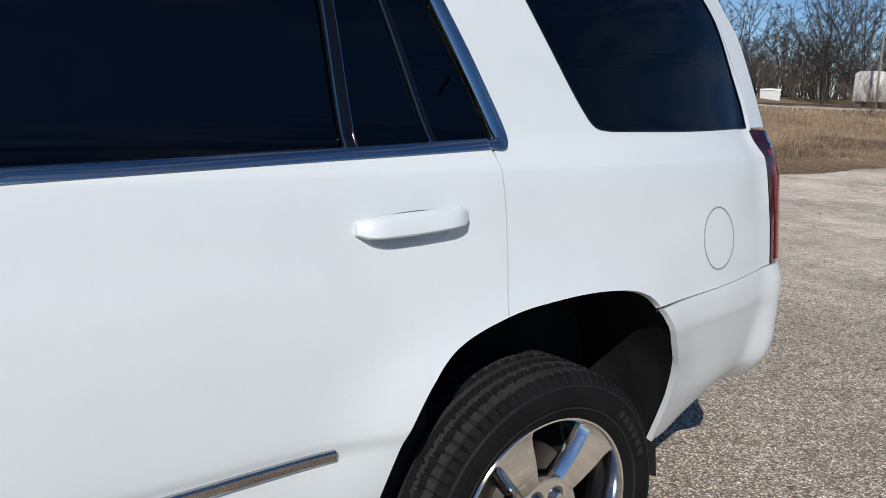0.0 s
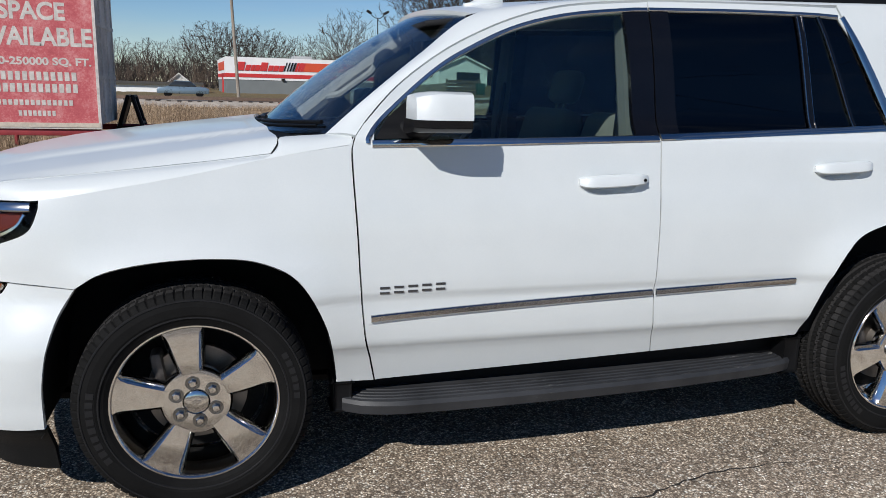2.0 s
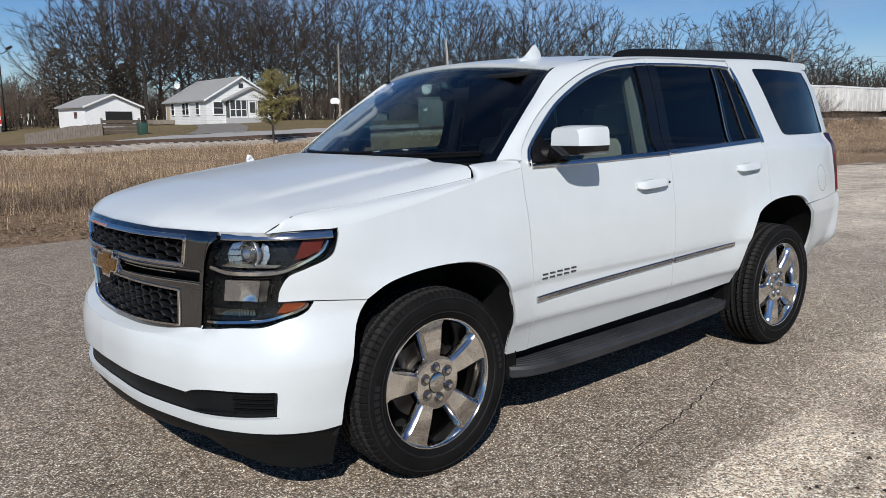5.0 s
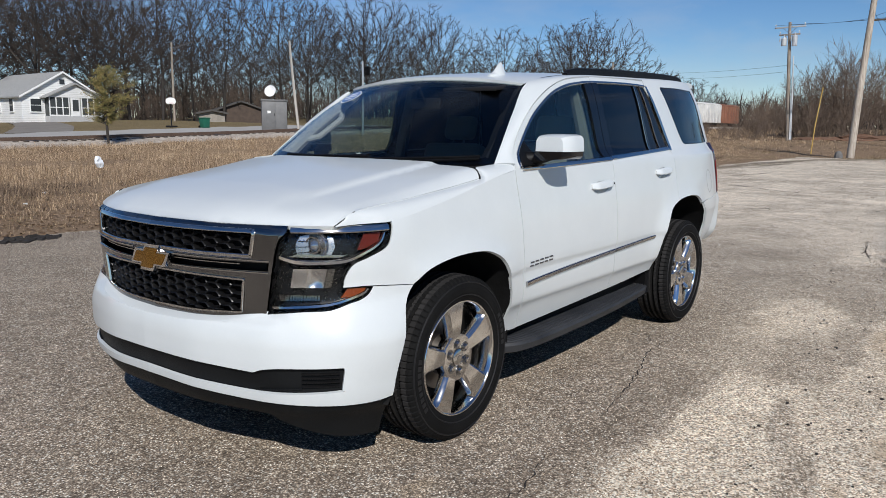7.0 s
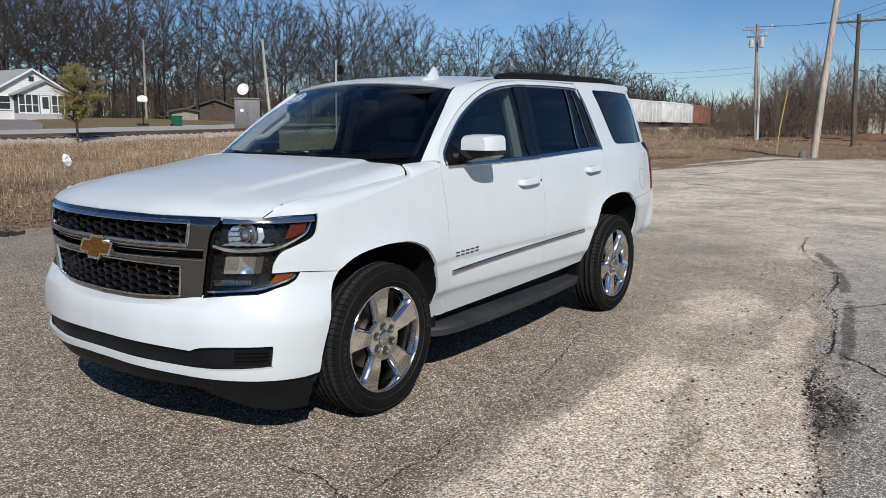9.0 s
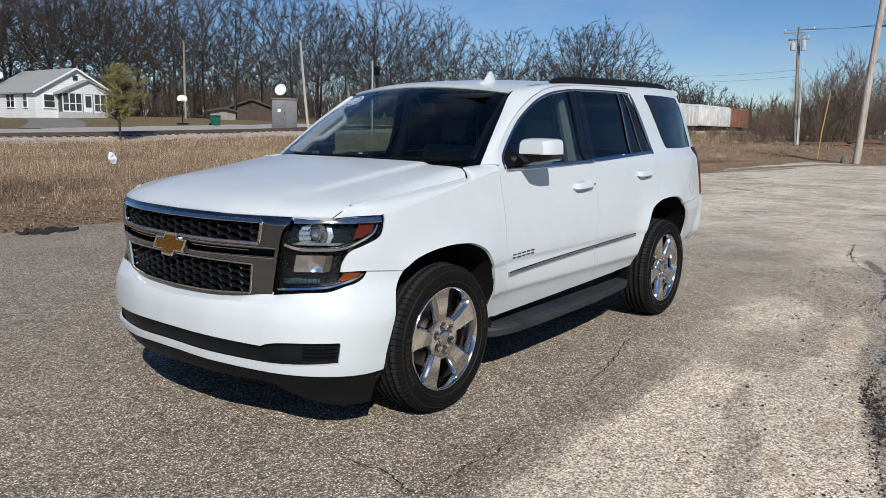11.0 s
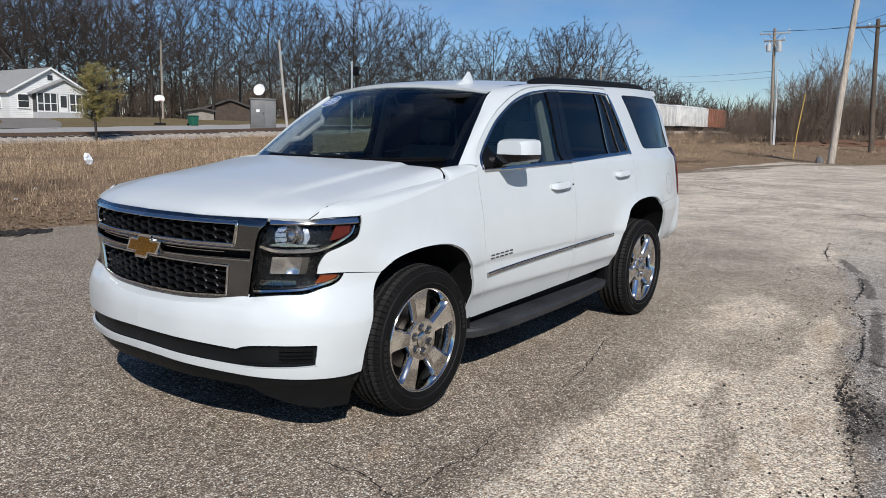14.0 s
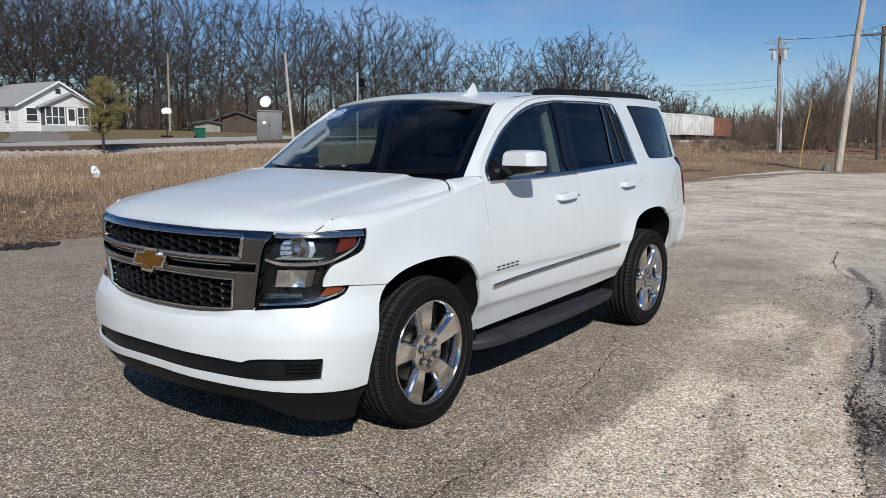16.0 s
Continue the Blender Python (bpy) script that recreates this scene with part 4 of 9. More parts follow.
# roof spoiler over the tailgate
part("roof_spoiler", prism([(3.715, 1.884), (3.79, 1.892), (3.875, 1.886), (3.898, 1.872), (3.896, 1.850), (3.88, 1.843), (3.812, 1.838)], 1.286, 0.006, Matrix.Translation((0, YC - 0.643, 0))), PAINT, suv, smooth=False)
part("spoiler_seam", tube([(3.712, YC - 0.645, 1.886), (3.76, YC - 0.647, 1.866), (3.808, YC - 0.649, 1.839), (3.88, YC - 0.635, 1.842)], 0.003, 6), LINER, suv)
# roof bars
for sgn in (-1, 1):
    bm = bmesh.new()
    pts = smooth_line([(1.60, 0.634, 1.842), (1.66, 0.632, 1.868), (1.85, 0.631, 1.888), (2.5, 0.630, 1.914), (3.2, 0.628, 1.929), (3.55, 0.624, 1.926), (3.64, 0.62, 1.900), (3.69, 0.62, 1.872)], 6)
    rows = []
    for x, v, z in pts:
        y = YC + sgn * v
        rows.append([bm.verts.new((x, y + dy, z + dz)) for dy, dz in ((-0.022, -0.05), (-0.020, -0.008), (-0.012, 0.0), (0.012, 0.0), (0.020, -0.008), (0.022, -0.05))])
    for a, b in zip(rows, rows[1:]):
        for k in range(6):
            bm.faces.new((a[k], a[(k + 1) % 6], b[(k + 1) % 6], b[k]))
    bm.faces.new(rows[0])
    bm.faces.new(rows[-1])
    part("roof_bar", bm, BLACK_PLASTIC, suv, "matt black roof rail")
# aerial fin
bm = bmesh.new()
rows = []
for t in np.linspace(0, 1, 10):
    x = 1.065 + 0.165 * t
    h = 0.006 + 0.074 * max(0.0, (t - 0.12) / 0.62) ** 1.3 if t < 0.74 else 0.080 - 0.050 * ((t - 0.74) / 0.26) ** 0.8
    w = 0.034 * math.sqrt(max(0.03, 1 - (2 * t - 1) ** 2 * 0.9))
    z0 = float(roof(x, 0.41)[2]) - 0.004
    rows.append([bm.verts.new((x + s_ * 0.0, YC - 0.41 + dy, z0 + dz)) for s_, dy, dz in ((0, -w, 0), (0, -w * 0.9, 0.012), (0, -w * 0.28, 0.012 + h * 0.5), (0, -w * 0.10, h + 0.006), (0, w * 0.10, h + 0.006), (0, w * 0.28, 0.012 + h * 0.5), (0, w * 0.9, 0.012), (0, w, 0))])
for a, b in zip(rows, rows[1:]):
    for k in range(7):
        bm.faces.new((a[k], a[k + 1], b[k + 1], b[k]))
bm.faces.new(rows[0])
bm.faces.new(rows[-1])
part("aerial_fin", bm, PAINT, suv)


# windscreen
def screen(a, b, out=0.0):
    a, b = np.asarray(a, float), np.asarray(b, float)
    q = 1 - a * a
    x = (0.449 - 0.215 * q) * (1 - b) + (1.015 - 0.09 * q) * b
    z = (1.303 - 0.02 * q) * (1 - b) + (1.732 + 0.046 * q) * b
    v = (0.864 * (1 - b) + 0.692 * b) * a
    bow = 0.030 * np.sin(math.pi * np.clip(b, 0, 1)) * (0.4 + 0.6 * q)
    return np.stack([x - 0.6 * (bow + out), v, z + 0.8 * (bow + out)], -1)


full = path([(-1, 0), (1, 0)], [(1, 0), (1, 1)], [(1, 1), (-1, 1)], [(-1, 1), (-1, 0)])
for o in panel("windscreen", [full], SHADE_GLASS, suv, thick=0.005, surf=screen, both=False, net=(0.06, 0.08)):
    o.visible_shadow = False
inner = path([(-0.955, 0.075), (0.955, 0.075)], [(0.955, 0.075), (0.955, 0.955)], [(0.955, 0.955), (-0.955, 0.955)], [(-0.955, 0.955), (-0.955, 0.075)])
panel("windscreen_border", [full, inner], GLOSS_BLACK, suv, thick=0.004, out=-0.006, surf=screen, both=False, net=(0.06, 0.08))
oval = [(0.0 + 0.125 * math.cos(t), 0.0 + 0.090 * math.sin(t)) for t in np.linspace(0, 2 * math.pi, 28, endpoint=False)]
STICK = plain("sticker_blue", (0.06, 0.16, 0.40), 0.5, 0, 0.1, 60)
STICKW = plain("sticker_white", (0.65, 0.68, 0.72), 0.5, 0, 0.05, 60)
place_oval = [(-0.765 + x, 0.83 + y) for x, y in oval]
stick = panel("window_sticker", [place_oval], STICKW, suv, thick=0.001, out=0.002, surf=screen, both=False, net=(0.05, 0.05), label="oval blue and white dealer sticker")[0]
panel("sticker_field", [[(-0.765 + x * 0.90, 0.83 + y * 0.88) for x, y in oval]], STICK, stick, thick=0.001, out=0.0035, surf=screen, both=False, net=(0.05, 0.05))
for k, (w, y) in enumerate(((0.06, 0.038), (0.095, 0.0), (0.06, -0.038))):
    panel("sticker_bar", [[(-0.765 - w, 0.820 + y), (-0.765 + w, 0.820 + y), (-0.765 + w, 0.840 + y), (-0.765 - w, 0.840 + y)]], STICKW, stick, thick=0.001, out=0.005, surf=screen, both=False, net=(0.05, 0.05))


# cowl and wipers
def cowl(a, b, out=0.0):
    a, b = np.asarray(a, float), np.asarray(b, float)
    q = 1 - (a / 0.86) ** 2
    x0, x1 = 0.285 - 0.05 * q, 0.47 - 0.2 * q
    return np.stack([x0 + (x1 - x0) * b, a, 1.270 + 0.012 * b + 0.012 * q + out], -1)


panel("cowl", [path([(-0.86, 0), (0.86, 0)], [(0.86, 0), (0.86, 1)], [(0.86, 1), (-0.86, 1)], [(-0.86, 1), (-0.86, 0)])], BLACK_PLASTIC, suv, surf=cowl, both=False, net=(0.08, 0.3))
for v0, v1 in ((-0.55, 0.15), (0.12, 0.78)):
    bm = bmesh.new()
    arm, blade = [], []
    for t in np.linspace(0, 1, 8):
        q = screen((v0 + (v1 - v0) * t) / 0.85, -0.015 + 0.05 * t, 0.026 - 0.012 * t)
        arm.append((float(q[0]), YC - float(q[1]), float(q[2])))
        q = screen((v0 - 0.05 + (v1 + 0.05 - v0) * t) / 0.85, 0.035 + 0.03 * t, 0.010)
        blade.append((float(q[0]), YC - float(q[1]), float(q[2])))
    tube_bm(bm, arm, [0.012, 0.010, 0.008, 0.007, 0.006, 0.006, 0.005, 0.005], 6)
    tube_bm(bm, blade, 0.008, 6)
    part("wiper", bm, BLACK_PLASTIC, suv, "black wiper arm and blade")

# front bumper, grille, lamps: outlines as place along the plan line and height
BUMP_TOP = [(0.0, 0.664), (0.2, 0.668), (0.42, 0.680), (0.56, 0.700), (0.64, 0.714)]
LAMP_LOW = [(0.64, 0.714), (0.72, 0.728), (0.806, 0.737), (0.912, 0.742), (0.991, 0.766), (1.036, 0.777), (1.075, 0.797), (1.098, 0.826)]
bl = path(BUMP_TOP, LAMP_LOW, [(1.098, 0.830), (sx(-0.360), 0.8120)], flank(ARCH_F[3::-1]), [(sx(-0.478), 0.345), (1.10, 0.338), (0.95, 0.342), (0.636, 0.356), (0.36, 0.372), (0.15, 0.382), (0.0, 0.385)])
slot = path([(0.0, 0.505), (0.3, 0.500), (0.61, 0.485)], [(0.61, 0.485), (0.66, 0.502), (0.75, 0.510), (0.955, 0.511)], [(0.955, 0.511), (0.963, 0.50), (0.955, 0.412)], [(0.955, 0.412), (0.94, 0.405), (0.66, 0.396), (0.36, 0.407), (0.0, 0.418)])


def nose(s, z, out=0.0):
    """The skin of the nose without the bumper's shelf, for the grille."""
    z = np.asarray(z, float)
    p = skin_full(s, np.interp(z, (0.745, 0.93, 1.050, 1.09), (0.745, 0.93, 0.935, 1.09)), out)
    p[..., 2] = z
    return p


def across(half):
    """Both halves of an outline whose left half begins and ends on the middle line."""
    return half + [(-a, b) for a, b in reversed(half) if a > 1e-6]


panel("front_bumper", [across(bl), across(slot)], TWO, suv, surf=skin_full, both=False, net=(0.05, 0.035))
panel("bumper_band", [across(path([(0.0, 0.515), (0.3, 0.51), (0.61, 0.495)], [(0.61, 0.495), (0.70, 0.52), (0.97, 0.52)], [(0.97, 0.52), (0.97, 0.40)], [(0.97, 0.40), (0.66, 0.388), (0.36, 0.40), (0.0, 0.41)]))],
      GREY_PLASTIC, suv, surf=skin_full, both=False, out=-0.022, net=(0.06, 0.05))
for z in (0.430, 0.448, 0.466, 0.484):
    ribbon("vent_slat", [(s, z) for s in np.linspace(0.80, 0.945, 6)], 0.008, 0.006, BLACK_PLASTIC, suv, surf=lambda a, b, o: skin(a, b, o - 0.016))
ribbon("band_lip", [(s, 0.404 + 0.075 * max(0, (s - 0.55) / 0.4) ** 2 * 0.2 + 0.05 * max(0, (s - 0.62)) ) for s in np.linspace(0.62, 0.80, 8)], 0.006, 0.004, GREY_PLASTIC, suv, surf=lambda a, b, o: skin(a, b, o - 0.018))
dam = path([(0.0, 0.382), (0.15, 0.379), (0.36, 0.369), (0.636, 0.353), (0.95, 0.339), (1.10, 0.335), (sx(-0.478), 0.342)], [(sx(-0.478), 0.342), (sx(-0.484), 0.16)],
           [(sx(-0.484), 0.155), (1.0, 0.165), (0.85, 0.195), (0.70, 0.245), (0.655, 0.275)], [(0.655, 0.275), (0.60, 0.290), (0.3, 0.30), (0.0, 0.305)])
panel("air_dam", [across(dam)], GREY_PLASTIC, suv, surf=skin_full, both=False, out=-0.012, net=(0.05, 0.04), label="charcoal plastic lower air dam")

GR_UP = path([(0.0, 1.060), (0.3, 1.062), (0.580, 1.062)], [(0.580, 1.062), (0.594, 1.060), (0.596, 1.048)], [(0.596, 1.048), (0.582, 0.972)], [(0.582, 0.972), (0.577, 0.960), (0.562, 0.957)], [(0.562, 0.957), (0.3, 0.957), (0.0, 0.957)])
GR_SLOT = path([(0.13, 0.930), (0.664, 0.934)], [(0.664, 0.934), (0.658, 0.899)], [(0.658, 0.899), (0.13, 0.893)])
GR_LOW = path([(0.0, 0.862), (0.3, 0.862), (0.520, 0.858)], [(0.520, 0.858), (0.540, 0.857), (0.540, 0.845)], [(0.540, 0.845), (0.525, 0.735)], [(0.525, 0.735), (0.521, 0.720), (0.50, 0.716)], [(0.50, 0.716), (0.25, 0.704), (0.0, 0.700)])
FRAME = path([(0.0, 1.086), (0.4, 1.087), (0.742, 1.086)], [(0.742, 1.086), (0.736, 1.060), (0.70, 1.015), (0.672, 0.884), (0.640, 0.722)], [(0.640, 0.720), (0.56, 0.704), (0.42, 0.684), (0.2, 0.672), (0.0, 0.668)])
grille = panel("grille_frame", [across(FRAME), across(GR_UP), across(GR_LOW), GR_SLOT, [(-a, b) for a, b in GR_SLOT]], (plain("grille_chrome", (0.24, 0.243, 0.247), 0.12, 1.0, 0.10, 14, rough_vary=0.08), BLACK_PLASTIC), suv, surf=nose, both=False, net=(0.04, 0.03), out=0.004, label="polished chrome grille surround")[0]
panel("grille_backing", [across(path([(0.0, 1.066), (0.60, 1.066)], [(0.60, 1.066), (0.62, 0.9)], [(0.62, 0.9), (0.55, 0.70)], [(0.55, 0.70), (0.0, 0.69)]))], BLACK_PLASTIC, grille, surf=nose, both=False, out=-0.055, thick=0.004)


def honeycomb(s0, s1, z0, z1, cw=0.084, ch=0.037, out=-0.014, deep=0.028):
    """Long six-sided cells with walls, laid on the skin."""
    bm = bmesh.new()
    cols = int((s1 - s0) / (0.78 * cw)) + 1
    rows = int((z1 - z0) / ch) + 2
    for c in range(cols):
        for r in range(rows):
            cs, cz = s0 + c * 0.78 * cw, z0 + (r + 0.5 * (c % 2) - 0.5) * ch
            rings = []
            for gs, gz, h in ((1.0, 1.0, out - 0.003), (0.90, 0.86, out), (0.84, 0.76, out - 0.004), (0.80, 0.70, out - deep)):
                pts = [(cs + dx * cw * gs, cz + dz * ch * gz) for dx, dz in ((-0.5, 0), (-0.28, -0.5), (0.28, -0.5), (0.5, 0), (0.28, 0.5), (-0.28, 0.5))]
                q = nose(np.array([p[0] for p in pts]), np.array([p[1] for p in pts]), h)
                rings.append([bm.verts.new((x, YC - v, z)) for x, v, z in q])
            for a, b in zip(rings, rings[1:]):
                for k in range(6):
                    bm.faces.new((a[k], a[(k + 1) % 6], b[(k + 1) % 6], b[k]))
    return bm


GRILLE_BLACK = plain("grille_black", (0.006, 0.006, 0.0065), 0.34, 0, 0.2, 30)
part("grille_mesh", honeycomb(-0.62, 0.60, 0.964, 1.046), GRILLE_BLACK, grille, "black honeycomb grille mesh")
part("grille_mesh", honeycomb(-0.56, 0.55, 0.715, 0.850), GRILLE_BLACK, grille, "black honeycomb grille mesh")
SMOKED = plain("dark_plate_chrome", (0.20, 0.20, 0.20), 0.08, 1.0, 0.08, 12)
# bright rims round the openings, a joint in the side plate, and the shelf down to the bumper
for loop, w in ((GR_UP, 0.018), (GR_LOW, 0.011)):
    ribbon("grille_rim", smooth_line(across(loop)[::2] + [across(loop)[0]], 2), w, 0.008, CHROME, grille, both=False, surf=lambda a, b, o: nose(a, b, o + 0.003))
for z0, s1, w in ((0.9385, 0.668, 0.007), (0.919, 0.52, 0.005), (0.889, 0.662, 0.007)):
    ribbon("slot_bar", [(t, z0 + 0.004 * t) for t in np.linspace(0.15, s1, 20)], w, 0.007, CHROME, grille, surf=lambda a, b, o: nose(a, b, o + (0.003 if z0 != 0.919 else -0.012)))
ribbon("plate_joint", [(0.628, 1.044), (0.612, 0.968)], 0.003, 0.003, BLACK_PLASTIC, grille, surf=lambda a, b, o: nose(a, b, o + 0.003))
bm = bmesh.new()
low_edge = curve1(BUMP_TOP)
rows = []
for t in np.linspace(-0.645, 0.645, 60):
    z0 = float(low_edge(abs(t)))
    a, b = skin_full(t, z0 - 0.004, -0.001), nose(t, z0 + 0.014, -0.004)
    rows.append([bm.verts.new((p[0], YC - p[1], p[2])) for p in (a, a * 0.6 + b * 0.4 + np.array((0, 0, 0.004)), b)])
for a, b in zip(rows, rows[1:]):
    for k in range(2):
        bm.faces.new((a[k], a[k + 1], b[k + 1], b[k]))
part("bumper_shelf", bm, PAINT, suv)
panel("side_plate", [path([(0.607, 1.066), (0.718, 1.070)], [(0.718, 1.070), (0.694, 1.01), (0.684, 0.942)], [(0.684, 0.942), (0.592, 0.940)], [(0.592, 0.940), (0.590, 0.968), (0.607, 1.050)])], SMOKED, grille, surf=nose, out=0.0065, thick=0.004, net=(0.03, 0.03))
# emblem: a plain gold shape with a bright rim, no mark
EMB = [(-0.125, -0.032), (-0.045, -0.032), (-0.053, -0.060), (0.040, -0.060), (0.048, -0.032), (0.112, -0.032), (0.128, 0.032), (0.048, 0.032), (0.055, 0.058), (-0.038, 0.058), (-0.046, 0.032), (-0.110, 0.032)]
REFLECTOR_RIM = plain("bright_rim", (0.82, 0.82, 0.82), 0.12, 1.0, 0.05, 40)
bar = panel("emblem", [[(0.0 + a * 1.10 + b * 0.35, 0.906 + b * 1.04) for a, b in EMB]], REFLECTOR_RIM, grille, surf=nose, both=False, out=0.024, thick=0.034, net=(0.05, 0.04))[0]
panel("emblem_field", [[(0.0 + a * 0.92 + b * 0.35, 0.906 + b * 0.80) for a, b in EMB]], GOLD, bar, surf=nose, both=False, out=0.028, thick=0.008, net=(0.05, 0.04), label="gold emblem face")

# head lamps
LAMP_BACK_S = [(sx(x) - 0.006, z) for x, z in LAMP_BACK[::-1]]
LAMP = path(LAMP_LOW, [(1.098, 0.829), (sx(-0.676), 0.834)], LAMP_BACK_S, [(sx(-0.455) - 0.006, 1.088), (1.05, 1.085), (0.90, 1.083), (0.748, 1.083)], [(0.748, 1.083), (0.742, 1.060), (0.706, 1.015), (0.678, 0.884), (0.645, 0.722), (0.64, 0.716)])
HOUSING = plain("lamp_housing", (0.007, 0.0075, 0.008), 0.28, 0, 0.3, 30, spec=0.3)
BOWL = plain("bowl_mirror", (0.74, 0.74, 0.74), 0.22, 1.0, 0.05, 60)
REFLECTOR = plain("lamp_reflector", (0.62, 0.61, 0.60), 0.28, 1.0, 0.05, 60)
for sgn, lamp in zip((-1, 1), panel("head_lamp", [LAMP], HOUSING, suv, out=-0.05, thick=0.02, label="smoked head lamp with bright trim")):
    def on(s, z, out):
        q = skin(s, z, out)
        return Vector((float(q[0]), YC + sgn * float(q[1]), float(q[2])))

    def sub(name, fn, mat, label=""):
        return part(name, fn, mat, lamp, label)

    def one(name, loop, mat, out, thick, label=""):
        return part(name, panel_mesh(name, flat_mesh([loop], 0.05, 0.04), skin, (mat,), thick, out, sgn > 0), None, lamp, label)

    def line(name, pts, w, h, mat, out):
        obs = ribbon(name, pts, w, h, mat, lamp, both=True, surf=lambda a, b, o: skin(a, b, o + out))
        drop = obs[0] if sgn > 0 else obs[1]
        bpy.data.objects.remove(drop)

    one("lens", LAMP, LENS, -0.002, 0.003, "clear lamp lens").visible_shadow = False
    # side wall of the housing
    bm = bmesh.new()
    lo, hi = [], []
    for s, z in LAMP:
        lo.append(bm.verts.new(on(s, z, -0.055)))
        hi.append(bm.verts.new(on(s, z, -0.001)))
    for i in range(len(lo)):
        j = (i + 1) % len(lo)
        bm.faces.new((lo[i], lo[j], hi[j], hi[i]))
    sub("housing_wall", bm, HOUSING)
    line("top_trim", [(s, 1.071 + 0.004 * (s - 0.75)) for s in np.linspace(0.752, 1.185, 24)], 0.028, 0.012, CHROME, -0.006)
    line("middle_trim", smooth_line([(0.705, 0.958), (0.78, 0.940), (0.90, 0.938), (0.985, 0.945), (1.06, 0.972), (1.135, 1.010), (1.165, 1.05)], 6), [0.018, 0.021, 0.020, 0.017, 0.014, 0.012, 0.010], 0.014, CHROME, -0.016)
    line("lower_trim", smooth_line([(0.665, 0.745), (0.75, 0.752), (0.90, 0.762), (0.99, 0.782), (1.06, 0.805), (1.078, 0.822)], 6), 0.014, 0.010, CHROME, -0.016)
    # projector: bright bowl, ring and round lens
    c, f = on(0.852, 1.006, -0.045), on(0.852, 1.006, 0.0)
    turn = Matrix.Translation(c) @ Vector((-1.0, 0.30 * sgn, 0.02)).to_track_quat("Z", "Y").to_matrix().to_4x4()
    for nm, prof, mat in (("projector_bowl", [(0.060, 0.000), (0.059, 0.010), (0.054, 0.016), (0.044, 0.012), (0.034, 0.002), (0.004, -0.004)], REFLECTOR), ("projector_ring", [(0.030, 0.0), (0.036, 0.018), (0.036, 0.026), (0.030, 0.026), (0.028, 0.010)], CHROME),
                          ("projector_lens", [(0.029, 0.012), (0.024, 0.024), (0.014, 0.033), (0.001, 0.036)], plain("projector_glass", (0.50, 0.52, 0.54), 0.04, 0.9, 0.1, 40, coat=1.0))):
        bm = lathe_bm(bmesh.new(), prof, 28, 2)
        bmesh.ops.transform(bm, matrix=turn, verts=bm.verts)
        sub(nm, bm, mat)
    one("side_reflector", path([(0.905, 1.044), (0.930, 1.034)], [(0.930, 1.034), (0.938, 0.996)], [(0.938, 0.996), (0.918, 0.962)], [(0.918, 0.962), (0.890, 0.958)]), REFLECTOR, -0.034, 0.006)
    one("side_reflector", path([(0.826, 1.050), (0.786, 1.042)], [(0.786, 1.042), (0.768, 1.012), (0.772, 0.976), (0.790, 0.956)], [(0.790, 0.956), (0.826, 0.954)]), REFLECTOR, -0.030, 0.006)
    for z_ in (0.975, 0.998, 1.021):
        line("reflector_step", [(0.768 + abs(z_ - 0.998) * 0.4, z_), (0.800, z_ + 0.001), (0.824, z_ + 0.002)], 0.003, 0.003, HOUSING, -0.029)
    one("lamp_shelf", path([(0.735, 0.958), (0.96, 0.956)], [(0.96, 0.956), (0.985, 0.966)], [(0.985, 0.966), (0.78, 0.972)]), DARK_CHROME, -0.022, 0.004)
    bm = bmesh.new()
    rows = []
    for u in np.linspace(-1, 1, 49):
        row = []
        for w in np.linspace(-1, 1, 13):
            dip = 0.004 * (1 - u * u) + 0.05 * max(0.0, u + 0.05) * (1 - u) * (1 - 0.7 * w * w) 
            row.append(bm.verts.new(on(0.822 + 0.071 * u + 0.008 * w, 0.869 + 0.040 * w, -0.020 - dip)))
        rows.append(row)
    for a, b in zip(rows, rows[1:]):
        for k in range(12):
            bm.faces.new((a[k], a[k + 1], b[k + 1], b[k]))
    sub("low_beam_bowl", bm, BOWL, "bright lower lamp bowl")
    one("low_beam_side", path([(0.898, 0.908), (0.936, 0.910)], [(0.936, 0.910), (0.918, 0.832)], [(0.918, 0.832), (0.888, 0.828)]), SMOKED, -0.024, 0.006)
    for k in range(15):
        s0 = 0.690 + k * 0.0122
        one("reflector_rib", [(s0, 0.772 + 0.0004 * k), (s0 + 0.0092, 0.772 + 0.0004 * k), (s0 + 0.0092, 0.799), (s0, 0.798)], SMOKED, -0.026, 0.010)
    one("side_marker", path([(1.068, 1.050), (1.154, 1.056)], [(1.154, 1.056), (1.134, 1.016)], [(1.134, 1.016), (1.068, 0.990), (1.034, 0.985)], [(1.034, 0.985), (1.068, 1.050)]), DARK_RED, -0.016, 0.008, "dark red side marker")
    one("low_beam_frame", path([(0.765, 0.912), (0.945, 0.916)], [(0.945, 0.916), (0.925, 0.815)], [(0.925, 0.815), (0.755, 0.812)]), HOUSING, -0.040, 0.006)
    one("turn_signal", path([(0.990, 0.828), (1.076, 0.826)], [(1.076, 0.826), (1.050, 0.806), (0.985, 0.790)], [(0.985, 0.790), (0.958, 0.789)]), AMBER, -0.014, 0.008, "amber turn signal lens")

